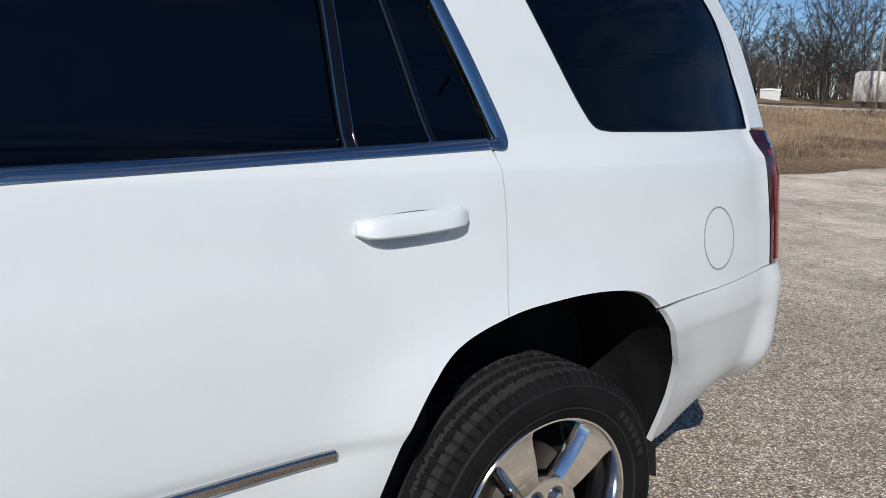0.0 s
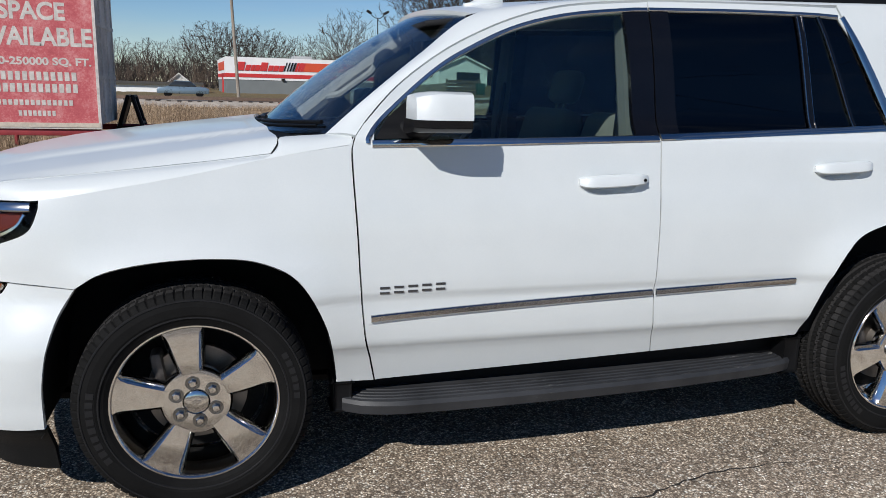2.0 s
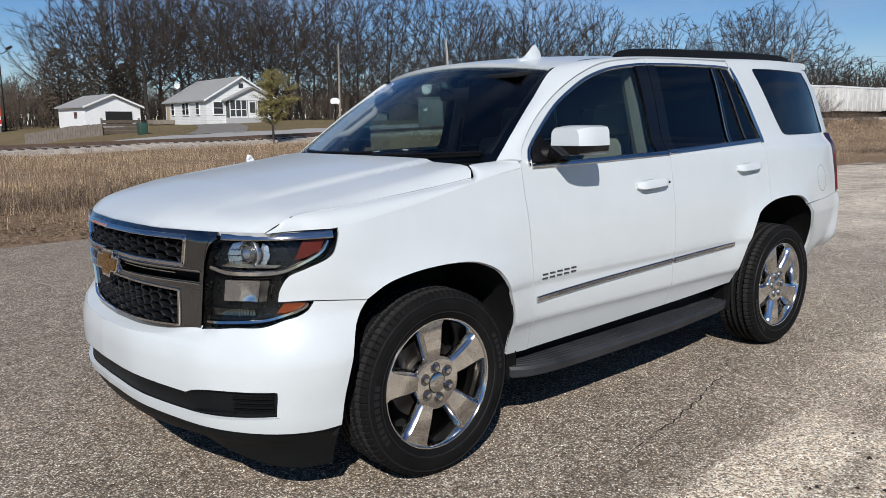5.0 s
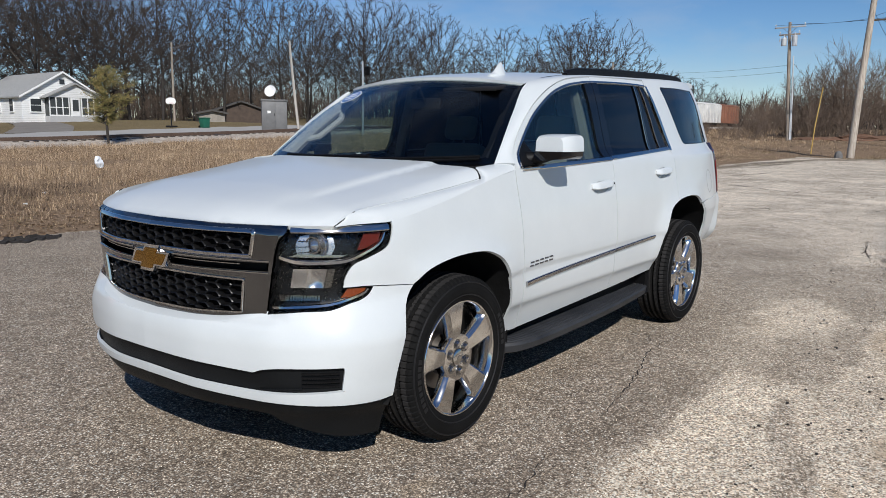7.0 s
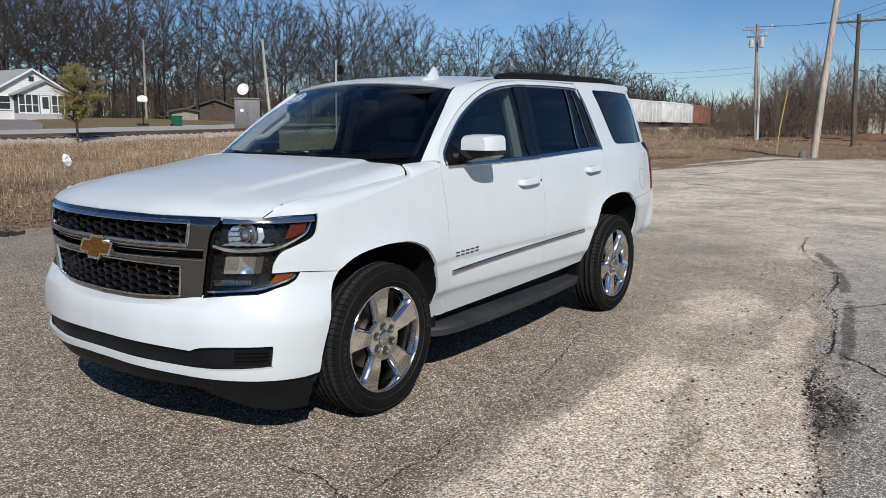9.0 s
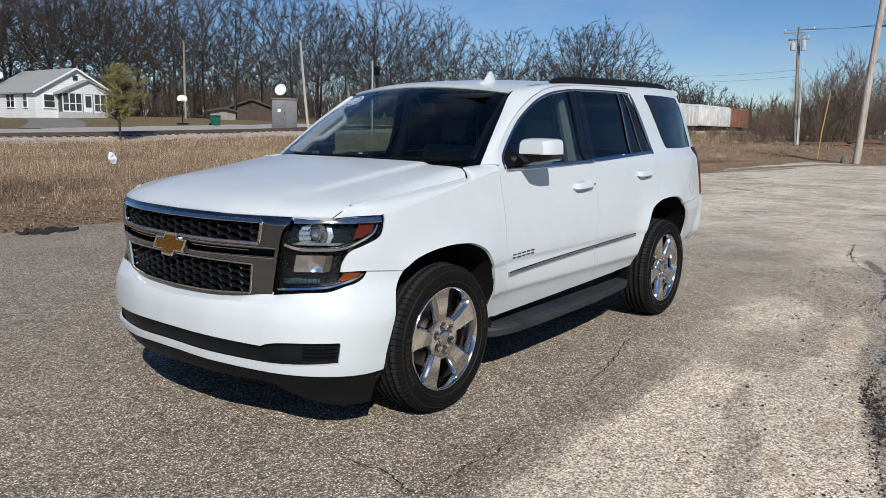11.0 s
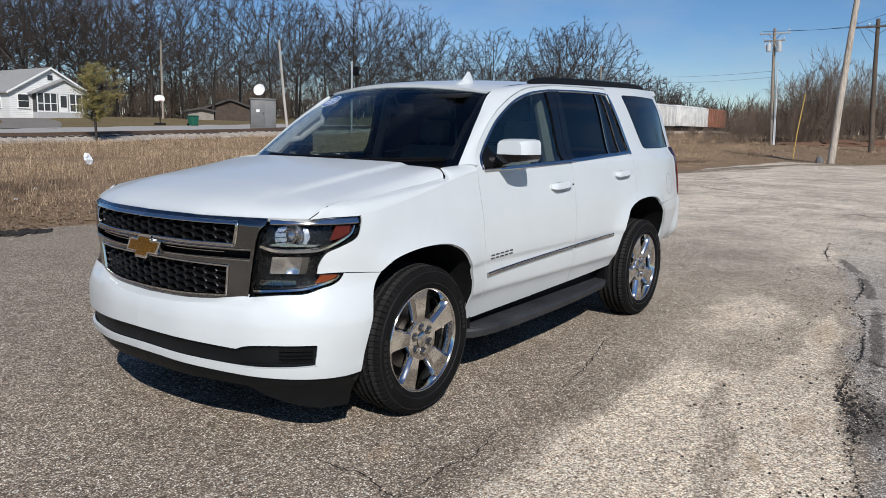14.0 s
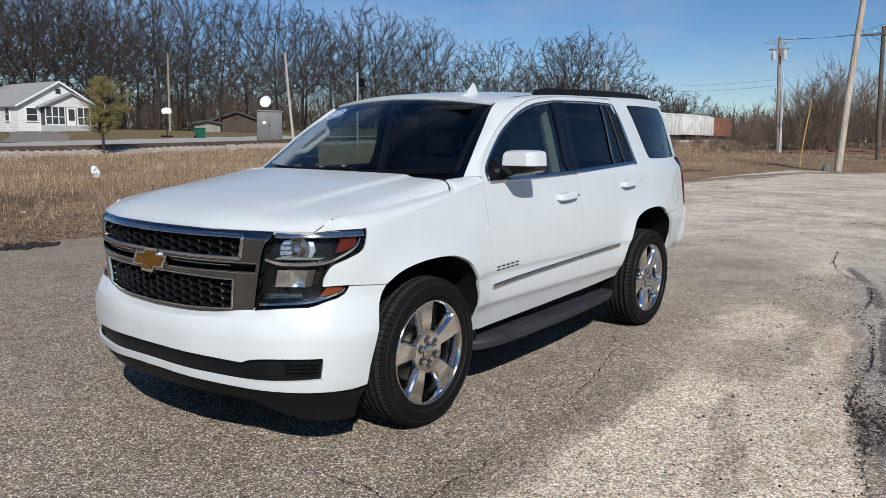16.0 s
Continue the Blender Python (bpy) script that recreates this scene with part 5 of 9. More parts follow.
# flank details
strip_z = curve1([(0.585, 0.664), (1.0, 0.686), (1.7, 0.713), (2.35, 0.734)])
ribbon("door_strip", [(sx(x), float(strip_z(x))) for x in np.linspace(0.592, 1.694, 30)], 0.026, 0.013, DARK_CHROME, suv, label="smoked chrome strip on the door")
ribbon("door_strip", [(sx(x), float(strip_z(x))) for x in np.linspace(1.712, 2.343, 20)], 0.026, 0.013, DARK_CHROME, suv, label="smoked chrome strip on the door")
BADGE_GREY = plain("badge_grey", (0.10, 0.10, 0.105), 0.3, 0.7, 0.1, 40)
for k in range(5):
    x0 = 0.622 + k * 0.0505
    zc = 0.768 + 0.008 * k / 4
    for dz in (-0.0095, 0.0095):
        ribbon("badge_bar", [(sx(x0 + t * 0.034), zc + dz) for t in np.linspace(0, 1, 4)], 0.008, 0.004, BADGE_GREY, suv)


def handle(x0, x1, zc, key):
    made = []
    for right in (False, True):
        sg = 1 if right else -1
        bm = bmesh.new()
        rows = []
        for t in np.linspace(0, 1, 16):
            x = x0 + (x1 - x0) * t
            z = zc + 0.012 * (t - 0.5)
            end = min(1.0, 9 * min(t, 1 - t) + 0.5)
            hgt = 0.0245 * end ** 0.5 * (0.80 + 0.20 * math.sin(math.pi * min(1.0, t * 1.15)) ** 0.6 if t < 0.87 else 0.82)
            o = 0.012 + 0.026 * min(1.0, (min(t, 1 - t) / 0.16)) ** 0.6
            row = []
            for dz, do in ((-1, -0.7), (-0.86, -0.14), (-0.70, 0.0), (0.62, 0.0), (0.84, -0.16), (1, -0.7)):
                q = skin(sx(x), z + dz * hgt, o + do * 0.022)
                row.append(bm.verts.new((q[0], YC + sg * q[1], q[2])))
            for dz in (0.9, -0.9):
                q = skin(sx(x), z + dz * hgt * 0.8, max(0.0, o - 0.024) if 0.16 < t < 0.84 else -0.004)
                row.append(bm.verts.new((q[0], YC + sg * q[1], q[2])))
            rows.append(row)
        for a, b in zip(rows, rows[1:]):
            for k in range(8):
                bm.faces.new((a[k], a[(k + 1) % 8], b[(k + 1) % 8], b[k]))
        bm.faces.new(rows[0])
        bm.faces.new(rows[-1])
        door = doors["front_door" if key else "rear_door"][1 if right else 0]
        h = part("door_handle", bm, PAINT, door, "white pull handle")
        bm = bmesh.new()
        rings = []
        for k, o in ((1.012, -0.001), (0.95, -0.006), (0.86, -0.014), (0.70, -0.021), (0.40, -0.025), (0.08, -0.026)):
            ring = [skin(sx(x), z, o) for x, z in cup_ring(x0, x1, zc, k)]
            rings.append([bm.verts.new((q[0], YC + sg * q[1], q[2])) for q in ring])
        for a, b in zip(rings, rings[1:]):
            for i in range(len(a)):
                bm.faces.new((a[i], a[(i + 1) % len(a)], b[(i + 1) % len(a)], b[i]))
        bm.faces.new(rings[-1])
        part("handle_cup", bm, PAINT, door)
        if key:
            q = skin(sx(x1 - 0.026), zc + 0.004, 0.036)
            bm = lathe_bm(bmesh.new(), [(0.0005, -0.003), (0.0055, -0.003), (0.0065, 0.001), (0.0005, 0.001)], 14, 1, (q[0], YC + sg * q[1], q[2]))
            part("key_lock", bm, BLACK_PLASTIC, door)


handle(1.368, 1.648, 1.147, True)
handle(2.405, 2.685, 1.193, False)
# fuel flap: a round cover with a fine gap
FX, FZ = 3.665, 1.066
ring = [(sx(FX + 0.088 * math.cos(t)), FZ + 0.092 * math.sin(t)) for t in np.linspace(0, 2 * math.pi, 41)]
obs = ribbon("fuel_flap_gap", ring, 0.005, 0.0012, plain("gap_grey", (0.25, 0.25, 0.25), 0.7), suv)
bpy.data.objects.remove(obs[1])
# grey put in as shaded paint inside the rear bumper's top gap
SEAM_SHADE = plain("seam_shade", (0.16, 0.16, 0.165), 0.8)
# seams between the panels: dark strips behind the gaps
for pts in (SEAM_FD, SEAM_B[:-1], SEAM_C, [(-0.66, 0.833), (-0.360, 0.8138)], [(3.345, 0.908), (3.665, 0.916), (4.03, 0.938)]):
    ribbon("seam", flank(smooth_line(pts, 6)), 0.03, 0.004, LINER if pts[0][0] < 3 else SEAM_SHADE, suv, surf=lambda a, b, o: skin(a, b, o - 0.024))

# door mirrors
for sg in (-1, 1):
    bm = bmesh.new()
    rows = []
    # outline of the head, seen from ahead, swept from front to back
    for t in np.linspace(0, 1, 9):
        x = 0.715 + 0.185 * t
        k = 0.74 + 0.26 * min(1.0, t / 0.40) ** 0.55
        v0, v1 = 0.945 + 0.04 * (1 - k), 1.148 - 0.05 * (1 - k) * 2
        z0, z1 = 1.366, 1.457 - 0.050 * (1 - k)
        row = []
        for v, z in ((v0, z0), (v0 + 0.003, z1 - 0.020), (v0 + 0.015, z1 - 0.004), (v0 + 0.05, z1), (v1 - 0.045, z1 - 0.001), (v1 - 0.016, z1 - 0.008), (v1 - 0.005, z1 - 0.024), (v1, z0)):
            row.append(bm.verts.new((x, YC + sg * v, z)))
        rows.append(row)
    for a, b in zip(rows, rows[1:]):
        for k in range(8):
            bm.faces.new((a[k], a[(k + 1) % 8], b[(k + 1) % 8], b[k]))
    bm.faces.new(rows[0])
    bm.faces.new(rows[-1])
    mirror = part("wing_mirror", bm, PAINT, suv, "white door mirror with a black base")
    bm = bmesh.new()
    rows = []
    for t in np.linspace(0, 1, 7):
        x = 0.708 + 0.190 * t
        k = 0.66 + 0.34 * min(1.0, t / 0.4) ** 0.6
        rows.append([bm.verts.new((x, YC + sg * v, z)) for v, z in ((0.948 + 0.03 * (1 - k), 1.366), (1.146 - 0.08 * (1 - k), 1.366), (1.144 - 0.08 * (1 - k), 1.342), (1.126 - 0.08 * (1 - k), 1.326), (1.0, 1.316), (0.940, 1.322))])
    for a, b in zip(rows, rows[1:]):
        for k in range(6):
            bm.faces.new((a[k], a[(k + 1) % 6], b[(k + 1) % 6], b[k]))
    bm.faces.new(rows[0])
    bm.faces.new(rows[-1])
    part("mirror_base", bm, GLOSS_BLACK, mirror, "black lower shell")
    bm = bmesh.new()
    tube_bm(bm, [(0.80, YC + sg * 1.0, 1.345), (0.775, YC + sg * 0.93, 1.325), (0.745, YC + sg * 0.885, 1.315)], [0.030, 0.038, 0.052], 10)
    part("mirror_arm", bm, BLACK_PLASTIC, mirror)
    bm = box((0.896, YC + sg * 1.045 - 0.08, 1.345), (0.9025, YC + sg * 1.045 + 0.08, 1.438), 0.002)
    part("mirror_glass", bm, REFLECTOR, mirror)
    if sg > 0:
        mirror.matrix_basis = Matrix.Translation((0.09, -0.075, 0))
    tri = [(sx(0.612), 1.292), (sx(0.80), 1.297), (sx(0.79), 1.36), (sx(0.73), 1.42), (sx(0.66), 1.36)]
    part("mirror_foot", panel_mesh("mirror_foot", flat_mesh([tri], 0.05, 0.04), skin, (BLACK_PLASTIC,), 0.01, 0.001, sg > 0), None, mirror)

# running boards
def scuffed():
    """Black plastic with pale scuffs."""
    n = Nodes("board_plastic")
    p = n.node("Mapping", 0, Vector=n.place(), Scale=(4.0, 14.0, 14.0))
    mark = n.math("MULTIPLY", n.step(n.noise(3.0, 8, 0.8, p), 0.55, 0.66), n.step(n.noise(2.2, 4, 0.6), 0.50, 0.66))
    base = n.ramp(n.noise(5, 4), (0.3, (0.016, 0.017, 0.019)), (0.7, (0.034, 0.035, 0.038)))
    return n.bsdf(Base_Color=n.mix(n.math("MULTIPLY", mark, 0.5), base, (0.22, 0.22, 0.21)), Roughness=0.52, Specular_IOR_Level=0.35, Normal=n.bump(n.noise(300, 2), 0.3, 0.002))


for sg in (-1, 1):
    bm = bmesh.new()
    rows = []
    vout = curve1([(0.50, 0.915), (0.58, 0.965), (0.72, 0.992), (1.0, 0.998), (1.6, 0.990), (2.1, 0.965), (2.32, 0.945), (2.43, 0.915), (2.46, 0.885)])
    zt = curve1([(0.50, 0.335), (1.5, 0.343), (2.46, 0.360)])
    for x in np.linspace(0.50, 2.46, 60):
        vo, z = float(vout(x)), float(zt(x))
        sec = [(0.80, z + 0.012), (vo - 0.145, z + 0.010)]
        for g in range(4):
            g0 = vo - 0.135 + g * 0.028
            sec += [(g0, z + 0.006), (g0 + 0.004, z + 0.010), (g0 + 0.020, z + 0.010), (g0 + 0.024, z + 0.006)]
        sec += [(vo - 0.010, z + 0.004), (vo, z - 0.010), (vo - 0.006, z - 0.045), (vo - 0.03, z - 0.055), (0.80, z - 0.05)]
        rows.append([bm.verts.new((x, YC + sg * v, zz)) for v, zz in sec])
    m_ = len(rows[0])
    for a, b in zip(rows, rows[1:]):
        for k in range(m_):
            bm.faces.new((a[k], a[(k + 1) % m_], b[(k + 1) % m_], b[k]))
    bm.faces.new(rows[0])
    bm.faces.new(rows[-1])
    board = part("running_board", bm, scuffed(), suv, "scuffed black ribbed running board")
    bm = box((0.47, YC + sg * 0.78, 0.29), (0.535, YC + sg * 0.905, 0.40), 0.012)
    part("board_end", bm, BLACK_PLASTIC, board)
    bm = box((2.40, YC + sg * 0.78, 0.30), (2.475, YC + sg * 0.90, 0.455), 0.012)
    part("board_end", bm, BLACK_PLASTIC, board)
    # sill behind the board
    bm = box((0.48, YC + sg * 0.80 - 0.03, 0.30), (2.43, YC + sg * 0.80 + 0.03, 0.47), 0.01)
    part("sill", bm, BLACK_PLASTIC, suv)

# wheel wells and floor pan
for arch, x_mid, zt_ in ((ARCH_F, 0.0, 0.9), (ARCH_R, 2.96, 0.97)):
    for sg in (-1, 1):
        line_ = smooth_line([(arch[0][0] - 0.02, 0.30)] + [(x, z) for x, z in arch] + [(arch[-1][0] + 0.02, 0.30)], 3)
        bm = bmesh.new()
        rows = []
        for x, z in line_:
            q = skin(sx(x), max(z, 0.35), -0.012)
            wide = 1.0
            k = 1.03
            row = [(float(q[0]), YC + sg * float(q[1]), z), (x_mid + (x - x_mid) * k, YC + sg * 0.86, 0.36 + (z - 0.36) * 1.03), (x_mid + (x - x_mid) * k, YC + sg * 0.55, 0.36 + (z - 0.36) * 1.03)]
            rows.append([bm.verts.new(p) for p in row])
        for a, b in zip(rows, rows[1:]):
            for k in range(2):
                bm.faces.new((a[k], a[k + 1], b[k + 1], b[k]))
        bm.faces.new([r[2] for r in rows])
        part("wheel_well", bm, LINER, suv)
for nm, lo, hi in (("floor_pan", (0.50, YC - 0.80, 0.30), (2.42, YC + 0.80, 0.36)), ("floor_pan", (-0.86, YC - 0.55, 0.27), (0.50, YC + 0.55, 0.33)), ("floor_pan", (2.42, YC - 0.55, 0.32), (3.5, YC + 0.55, 0.38)), ("floor_pan", (3.5, YC - 0.78, 0.47), (3.80, YC + 0.78, 0.51)),
                   ("engine_bulkhead", (0.50, YC - 0.84, 0.36), (0.54, YC + 0.84, 1.25)), ("cargo_floor", (2.42, YC - 0.84, 0.98), (4.05, YC + 0.84, 1.0))):
    part(nm, box(lo, hi, 0.01), LINER, suv)
for sg in (-1, 1):
    part("axle", tube([(0.0, YC + sg * 0.2, 0.38), (0.0, YC + sg * 0.78, 0.40)], 0.05, 10), STEEL, suv)
    part("axle", tube([(2.946, YC + sg * 0.1, 0.40), (2.946, YC + sg * 0.78, 0.40)], 0.06, 10), STEEL, suv)
    part("suspension_arm", tube([(-0.12, YC + sg * 0.45, 0.34), (0.0, YC + sg * 0.72, 0.30), (0.14, YC + sg * 0.45, 0.34)], 0.025, 8), STEEL, suv)


# wheels: built once at the origin with the outer face towards -y
def build_wheel():
    # tyre
    bm = bmesh.new()
    n = 480
    prof = [(0.268, -0.085), (0.278, -0.112), (0.292, -0.122), (0.318, -0.132), (0.345, -0.132), (0.366, -0.127), (0.380, -0.120), (0.389, -0.112), (0.395, -0.102)]
    tread = []
    for y in np.linspace(-0.096, 0.096, 25):
        groove = any(abs(y - g) < 0.0045 for g in (-0.060, -0.020, 0.020, 0.060))
        tread.append((0.385 if groove else 0.400 - 0.006 * (y / 0.1) ** 2, y))
    prof = prof + tread + [(r, -y) for r, y in reversed(prof)]
    rings = []
    for j, (r, y) in enumerate(prof):
        ring = []
        for k in range(n):
            t = 2 * math.pi * k / n
            rr = r
            edge = 9 <= j < 9 + len(tread)
            if r > 0.379 and abs(y) > 0.062:
                rr -= 0.007 if k % 6 == 0 else 0.0
            elif edge and 0.022 < abs(y) < 0.058:
                rr -= 0.008 if (k + int(abs(y) * 300)) % 8 == 0 else 0.0
            sway = 0.0015 * math.sin(k * math.pi / 2 + y * 150) if edge else 0
            ring.append(bm.verts.new((rr * math.cos(t), y + sway, rr * math.sin(t))))
        rings.append(ring)
    for j, (a, b) in enumerate(zip(rings, rings[1:])):
        for k in range(n):
            # tread blocks take the sunlit grey; grooves keep the dark sidewall rubber
            bm.faces.new((a[k], a[(k + 1) % n], b[(k + 1) % n], b[k])).material_index = 1 if 8 <= j < 8 + len(tread) + 1 and prof[j][0] > 0.386 and prof[j + 1][0] > 0.386 else 0
    # rim
    rb_ = lathe_bm(bmesh.new(), [(0.268, -0.080), (0.2765, -0.100), (0.277, -0.112), (0.273, -0.117), (0.268, -0.1165), (0.264, -0.112), (0.261, -0.104), (0.256, -0.088), (0.247, -0.055), (0.240, -0.02), (0.236, 0.06), (0.25, 0.10), (0.268, 0.10)], 72)
    wheel = part("wheel", rb_, ALLOY, suv, "polished five-spoke alloy wheel with a black tyre")
    part("tyre", bm, RUBBER, wheel, "black road tyre with a ribbed tread", smooth=False).data.materials.append(TREAD)
    # sidewall marks: plain raised bars
    raised = plain("raised_rubber", (0.011, 0.011, 0.012), 0.5, 0, 0.2, 30, spec=0.28)
    for a0, cnt, r0, r1 in ((160, 9, 0.322, 0.346), (352, 6, 0.326, 0.346)):
        for k in range(cnt):
            t0 = math.radians(a0 + k * 5.2)
            t1 = t0 + math.radians(3.6)
            bm = bmesh.new()
            top = [bm.verts.new((r * math.cos(t), y, r * math.sin(t))) for r, t, y in ((r0, t0, -0.1338), (r1, t0, -0.1338), (r1, t1, -0.1338), (r0, t1, -0.1338))]
            low = [bm.verts.new((v.co.x, -0.128, v.co.z)) for v in top]
            bm.faces.new(top)
            for i in range(4):
                bm.faces.new((top[i], top[(i + 1) % 4], low[(i + 1) % 4], low[i]))
            part("sidewall_mark", bm, raised, wheel, smooth=False)
    for r0, r1, y0 in ((0.306, 0.310, -0.1295), (0.364, 0.368, -0.1290)):
        part("sidewall_ring", lathe_bm(bmesh.new(), [(r0 - 0.002, y0 + 0.004), (r0, y0 - 0.0015), (r1, y0 - 0.0015), (r1 + 0.002, y0 + 0.004)], 72), raised, wheel)
    # spokes
    for k in range(5):
        ang = math.radians(90 + 72 * k)
        bm = bmesh.new()
        rows = []
        for t in np.linspace(0, 1, 9):
            r = 0.092 + 0.174 * t
            w = 0.042 + 0.030 * t + 0.020 * max(0, (t - 0.8) / 0.2) ** 2
            y = -0.098 - 0.005 * math.sin(math.pi * t) - 0.012 * t
            deep = 0.045 - 0.012 * t
            rows.append([bm.verts.new((r, yy, ww)) for ww, yy in ((-w - 0.004, y + deep), (-w - 0.002, y + 0.030), (-w + 0.004, y + 0.013), (-w + 0.017, y), (w - 0.017, y), (w - 0.004, y + 0.013), (w + 0.002, y + 0.030), (w + 0.004, y + deep))])
        for a, b in zip(rows, rows[1:]):
            for q in range(8):
                bm.faces.new((a[q], a[(q + 1) % 8], b[(q + 1) % 8], b[q]))
        bm.faces.new(rows[0])
        bm.faces.new(rows[-1])
        bmesh.ops.rotate(bm, cent=(0, 0, 0), matrix=Matrix.Rotation(-ang, 3, "Y"), verts=bm.verts)
        part("spoke", bm, ALLOY, wheel)
    hub = lathe_bm(bmesh.new(), [(0.116, -0.050), (0.118, -0.086), (0.111, -0.0985), (0.095, -0.1005), (0.045, -0.098), (0.040, -0.090), (0.0005, -0.090)], 48)
    part("hub", hub, ALLOY, wheel)
    part("hub_cap", lathe_bm(bmesh.new(), [(0.040, -0.090), (0.040, -0.101), (0.036, -0.104), (0.015, -0.106), (0.0005, -0.1062)], 36), CHROME, wheel)
    bm = prism([(a * 0.13, b * 0.15) for a, b in EMB], 0.004, 0, Matrix.Translation((0, -0.108, 0)))
    part("cap_emblem", bm, DARK_CHROME, wheel)
    # flat dark rings carry the shade of the lug holes in their colour
    LUG_SHADE = plain("lug_recess_shade", (0.22, 0.22, 0.22), 0.25, 1.0, 0.2, 40)
    for k in range(6):
        t = math.radians(30 + 60 * k)
        c = (0.068 * math.cos(t), 0, 0.068 * math.sin(t))
        part("lug_nut", lathe_bm(bmesh.new(), [(0.0155, -0.088), (0.0155, -0.106), (0.011, -0.113), (0.0005, -0.114)], 6, 1, c), CHROME, wheel)
        part("lug_seat", lathe_bm(bmesh.new(), [(0.0250, -0.0965), (0.0247, -0.1012), (0.0225, -0.1012), (0.0205, -0.1006), (0.0130, -0.1006)], 20, 1, c), LUG_SHADE, wheel)
    part("brake_disc", lathe_bm(bmesh.new(), [(0.0005, -0.015), (0.09, -0.03), (0.10, 0.0), (0.168, 0.0), (0.168, 0.028), (0.0005, 0.03)], 48), STEEL, wheel)
    part("brake_caliper", box((-0.13, -0.03, 0.06), (-0.19 + 0.1, 0.06, 0.17), 0.015), plain("caliper_iron", (0.10, 0.09, 0.085), 0.6, 0.6, 0.3, 30), wheel)
    for ob in [wheel] + [o for o in wheel.children if not o.name.startswith(("tyre", "sidewall"))]:
        for v in ob.data.vertices:
            v.co.x, v.co.z = v.co.x * 1.015, v.co.z * 1.015
    part("wheel_back", lathe_bm(bmesh.new(), [(0.236, 0.07), (0.0005, 0.07)], 36), LINER, wheel)
    return wheel


wheel = build_wheel()


def seat_wheel(w, x, sg, spin):
    m = Matrix.Translation((x, YC + sg * 0.885, 0.400)) @ (Matrix.Rotation(math.pi, 4, "Z") if sg > 0 else Matrix.Identity(4)) @ Matrix.Rotation(radians(spin), 4, "Y")
    w.matrix_basis = base_of(suv).inverted() @ m
    w.matrix_parent_inverse = Matrix.Identity(4)
    return w


wheel.matrix_parent_inverse = Matrix.Identity(4)
for x, sg, spin in ((0.0, 1, 10), (2.946, -1, -28), (2.946, 1, 30)):
    seat_wheel(copy_thing(wheel, Matrix.Identity(4)), x, sg, spin)
seat_wheel(wheel, -0.006, -1, -8)

# ---- inside the vehicle ----
def seat(x, y, wide, kind):
    """One seat: cushion, back, head rest, in cloth."""
    c = part(kind, box((x - 0.25, y - wide / 2, 0.62), (x + 0.27, y + wide / 2, 0.80), 0.05, seg=3), BEIGE, suv, "grey cloth seat")
    lean = Matrix.Translation((x + 0.22, y, 0.74)) @ Matrix.Rotation(radians(16), 4, "Y")
    part("seat_back", box((-0.06, -wide / 2 + 0.01, 0.0), (0.10, wide / 2 - 0.01, 0.66), 0.055, lean, 3), BEIGE, c)
    n = max(1, round(wide / 0.5))
    for k in range(n):
        yy = (k - (n - 1) / 2) * 0.5
        part("head_rest", box((-0.01, yy - 0.13, 0.70), (0.09, yy + 0.13, 0.88), 0.04, lean, 3), BEIGE, c)
        part("head_rest_post", tube([lean @ Vector((0.04, yy - 0.05, 0.62)), lean @ Vector((0.04, yy - 0.05, 0.74))], 0.007, 6), STEEL, c)
        part("head_rest_post", tube([lean @ Vector((0.04, yy + 0.05, 0.62)), lean @ Vector((0.04, yy + 0.05, 0.74))], 0.007, 6), STEEL, c)
    part("seat_base", box((x - 0.2, y - wide / 2 + 0.05, 0.36), (x + 0.22, y + wide / 2 - 0.05, 0.63), 0.02), DARK_TRIM, c)


seat(1.42, YC - 0.40, 0.54, "driver_seat")
seat(1.42, YC + 0.40, 0.54, "passenger_seat")
seat(2.40, YC, 1.34, "rear_bench")
dash = []
for x, z in smooth_line([(0.42, 1.255), (0.60, 1.265), (0.78, 1.262), (0.90, 1.235), (0.95, 1.17), (0.93, 1.05), (0.88, 0.85), (0.80, 0.70)], 5):
    dash.append((x, z))
bm = bmesh.new()
rows = []
for v in np.linspace(-0.84, 0.84, 18):
    hump = 0.035 * math.exp(-((v - 0.40) / 0.22) ** 2)
    rows.append([bm.verts.new((x + (0.03 * (1 - (v / 0.84) ** 2) * -1 if x < 0.5 else 0), YC - v, z + hump * (1 if x > 0.65 and z > 1.1 else 0))) for x, z in dash])
for a, b in zip(rows, rows[1:]):
    for k in range(len(dash) - 1):
        bm.faces.new((a[k], a[k + 1], b[k + 1], b[k]))
dashboard = part("dashboard", bm, DARK_TRIM, suv, "dark moulded dashboard")
part("centre_screen", box((0.955, YC - 0.11, 1.08), (0.965, YC + 0.11, 1.20), 0.004), GLOSS_BLACK, dashboard)
part("centre_console", box((0.90, YC - 0.13, 0.40), (1.75, YC + 0.13, 0.86), 0.04, seg=3), DARK_TRIM, suv)
# steering wheel
tilt = Matrix.Translation((1.08, YC - 0.40, 1.145)) @ Matrix.Rotation(radians(-64), 4, "Y")
ringp = [tilt @ Vector((0.19 * math.cos(t), 0.19 * math.sin(t), 0)) for t in np.linspace(0, 2 * math.pi, 33)]
steer = part("steering_wheel", tube(ringp, 0.017, 8, False), DARK_TRIM, suv, "dark steering wheel")
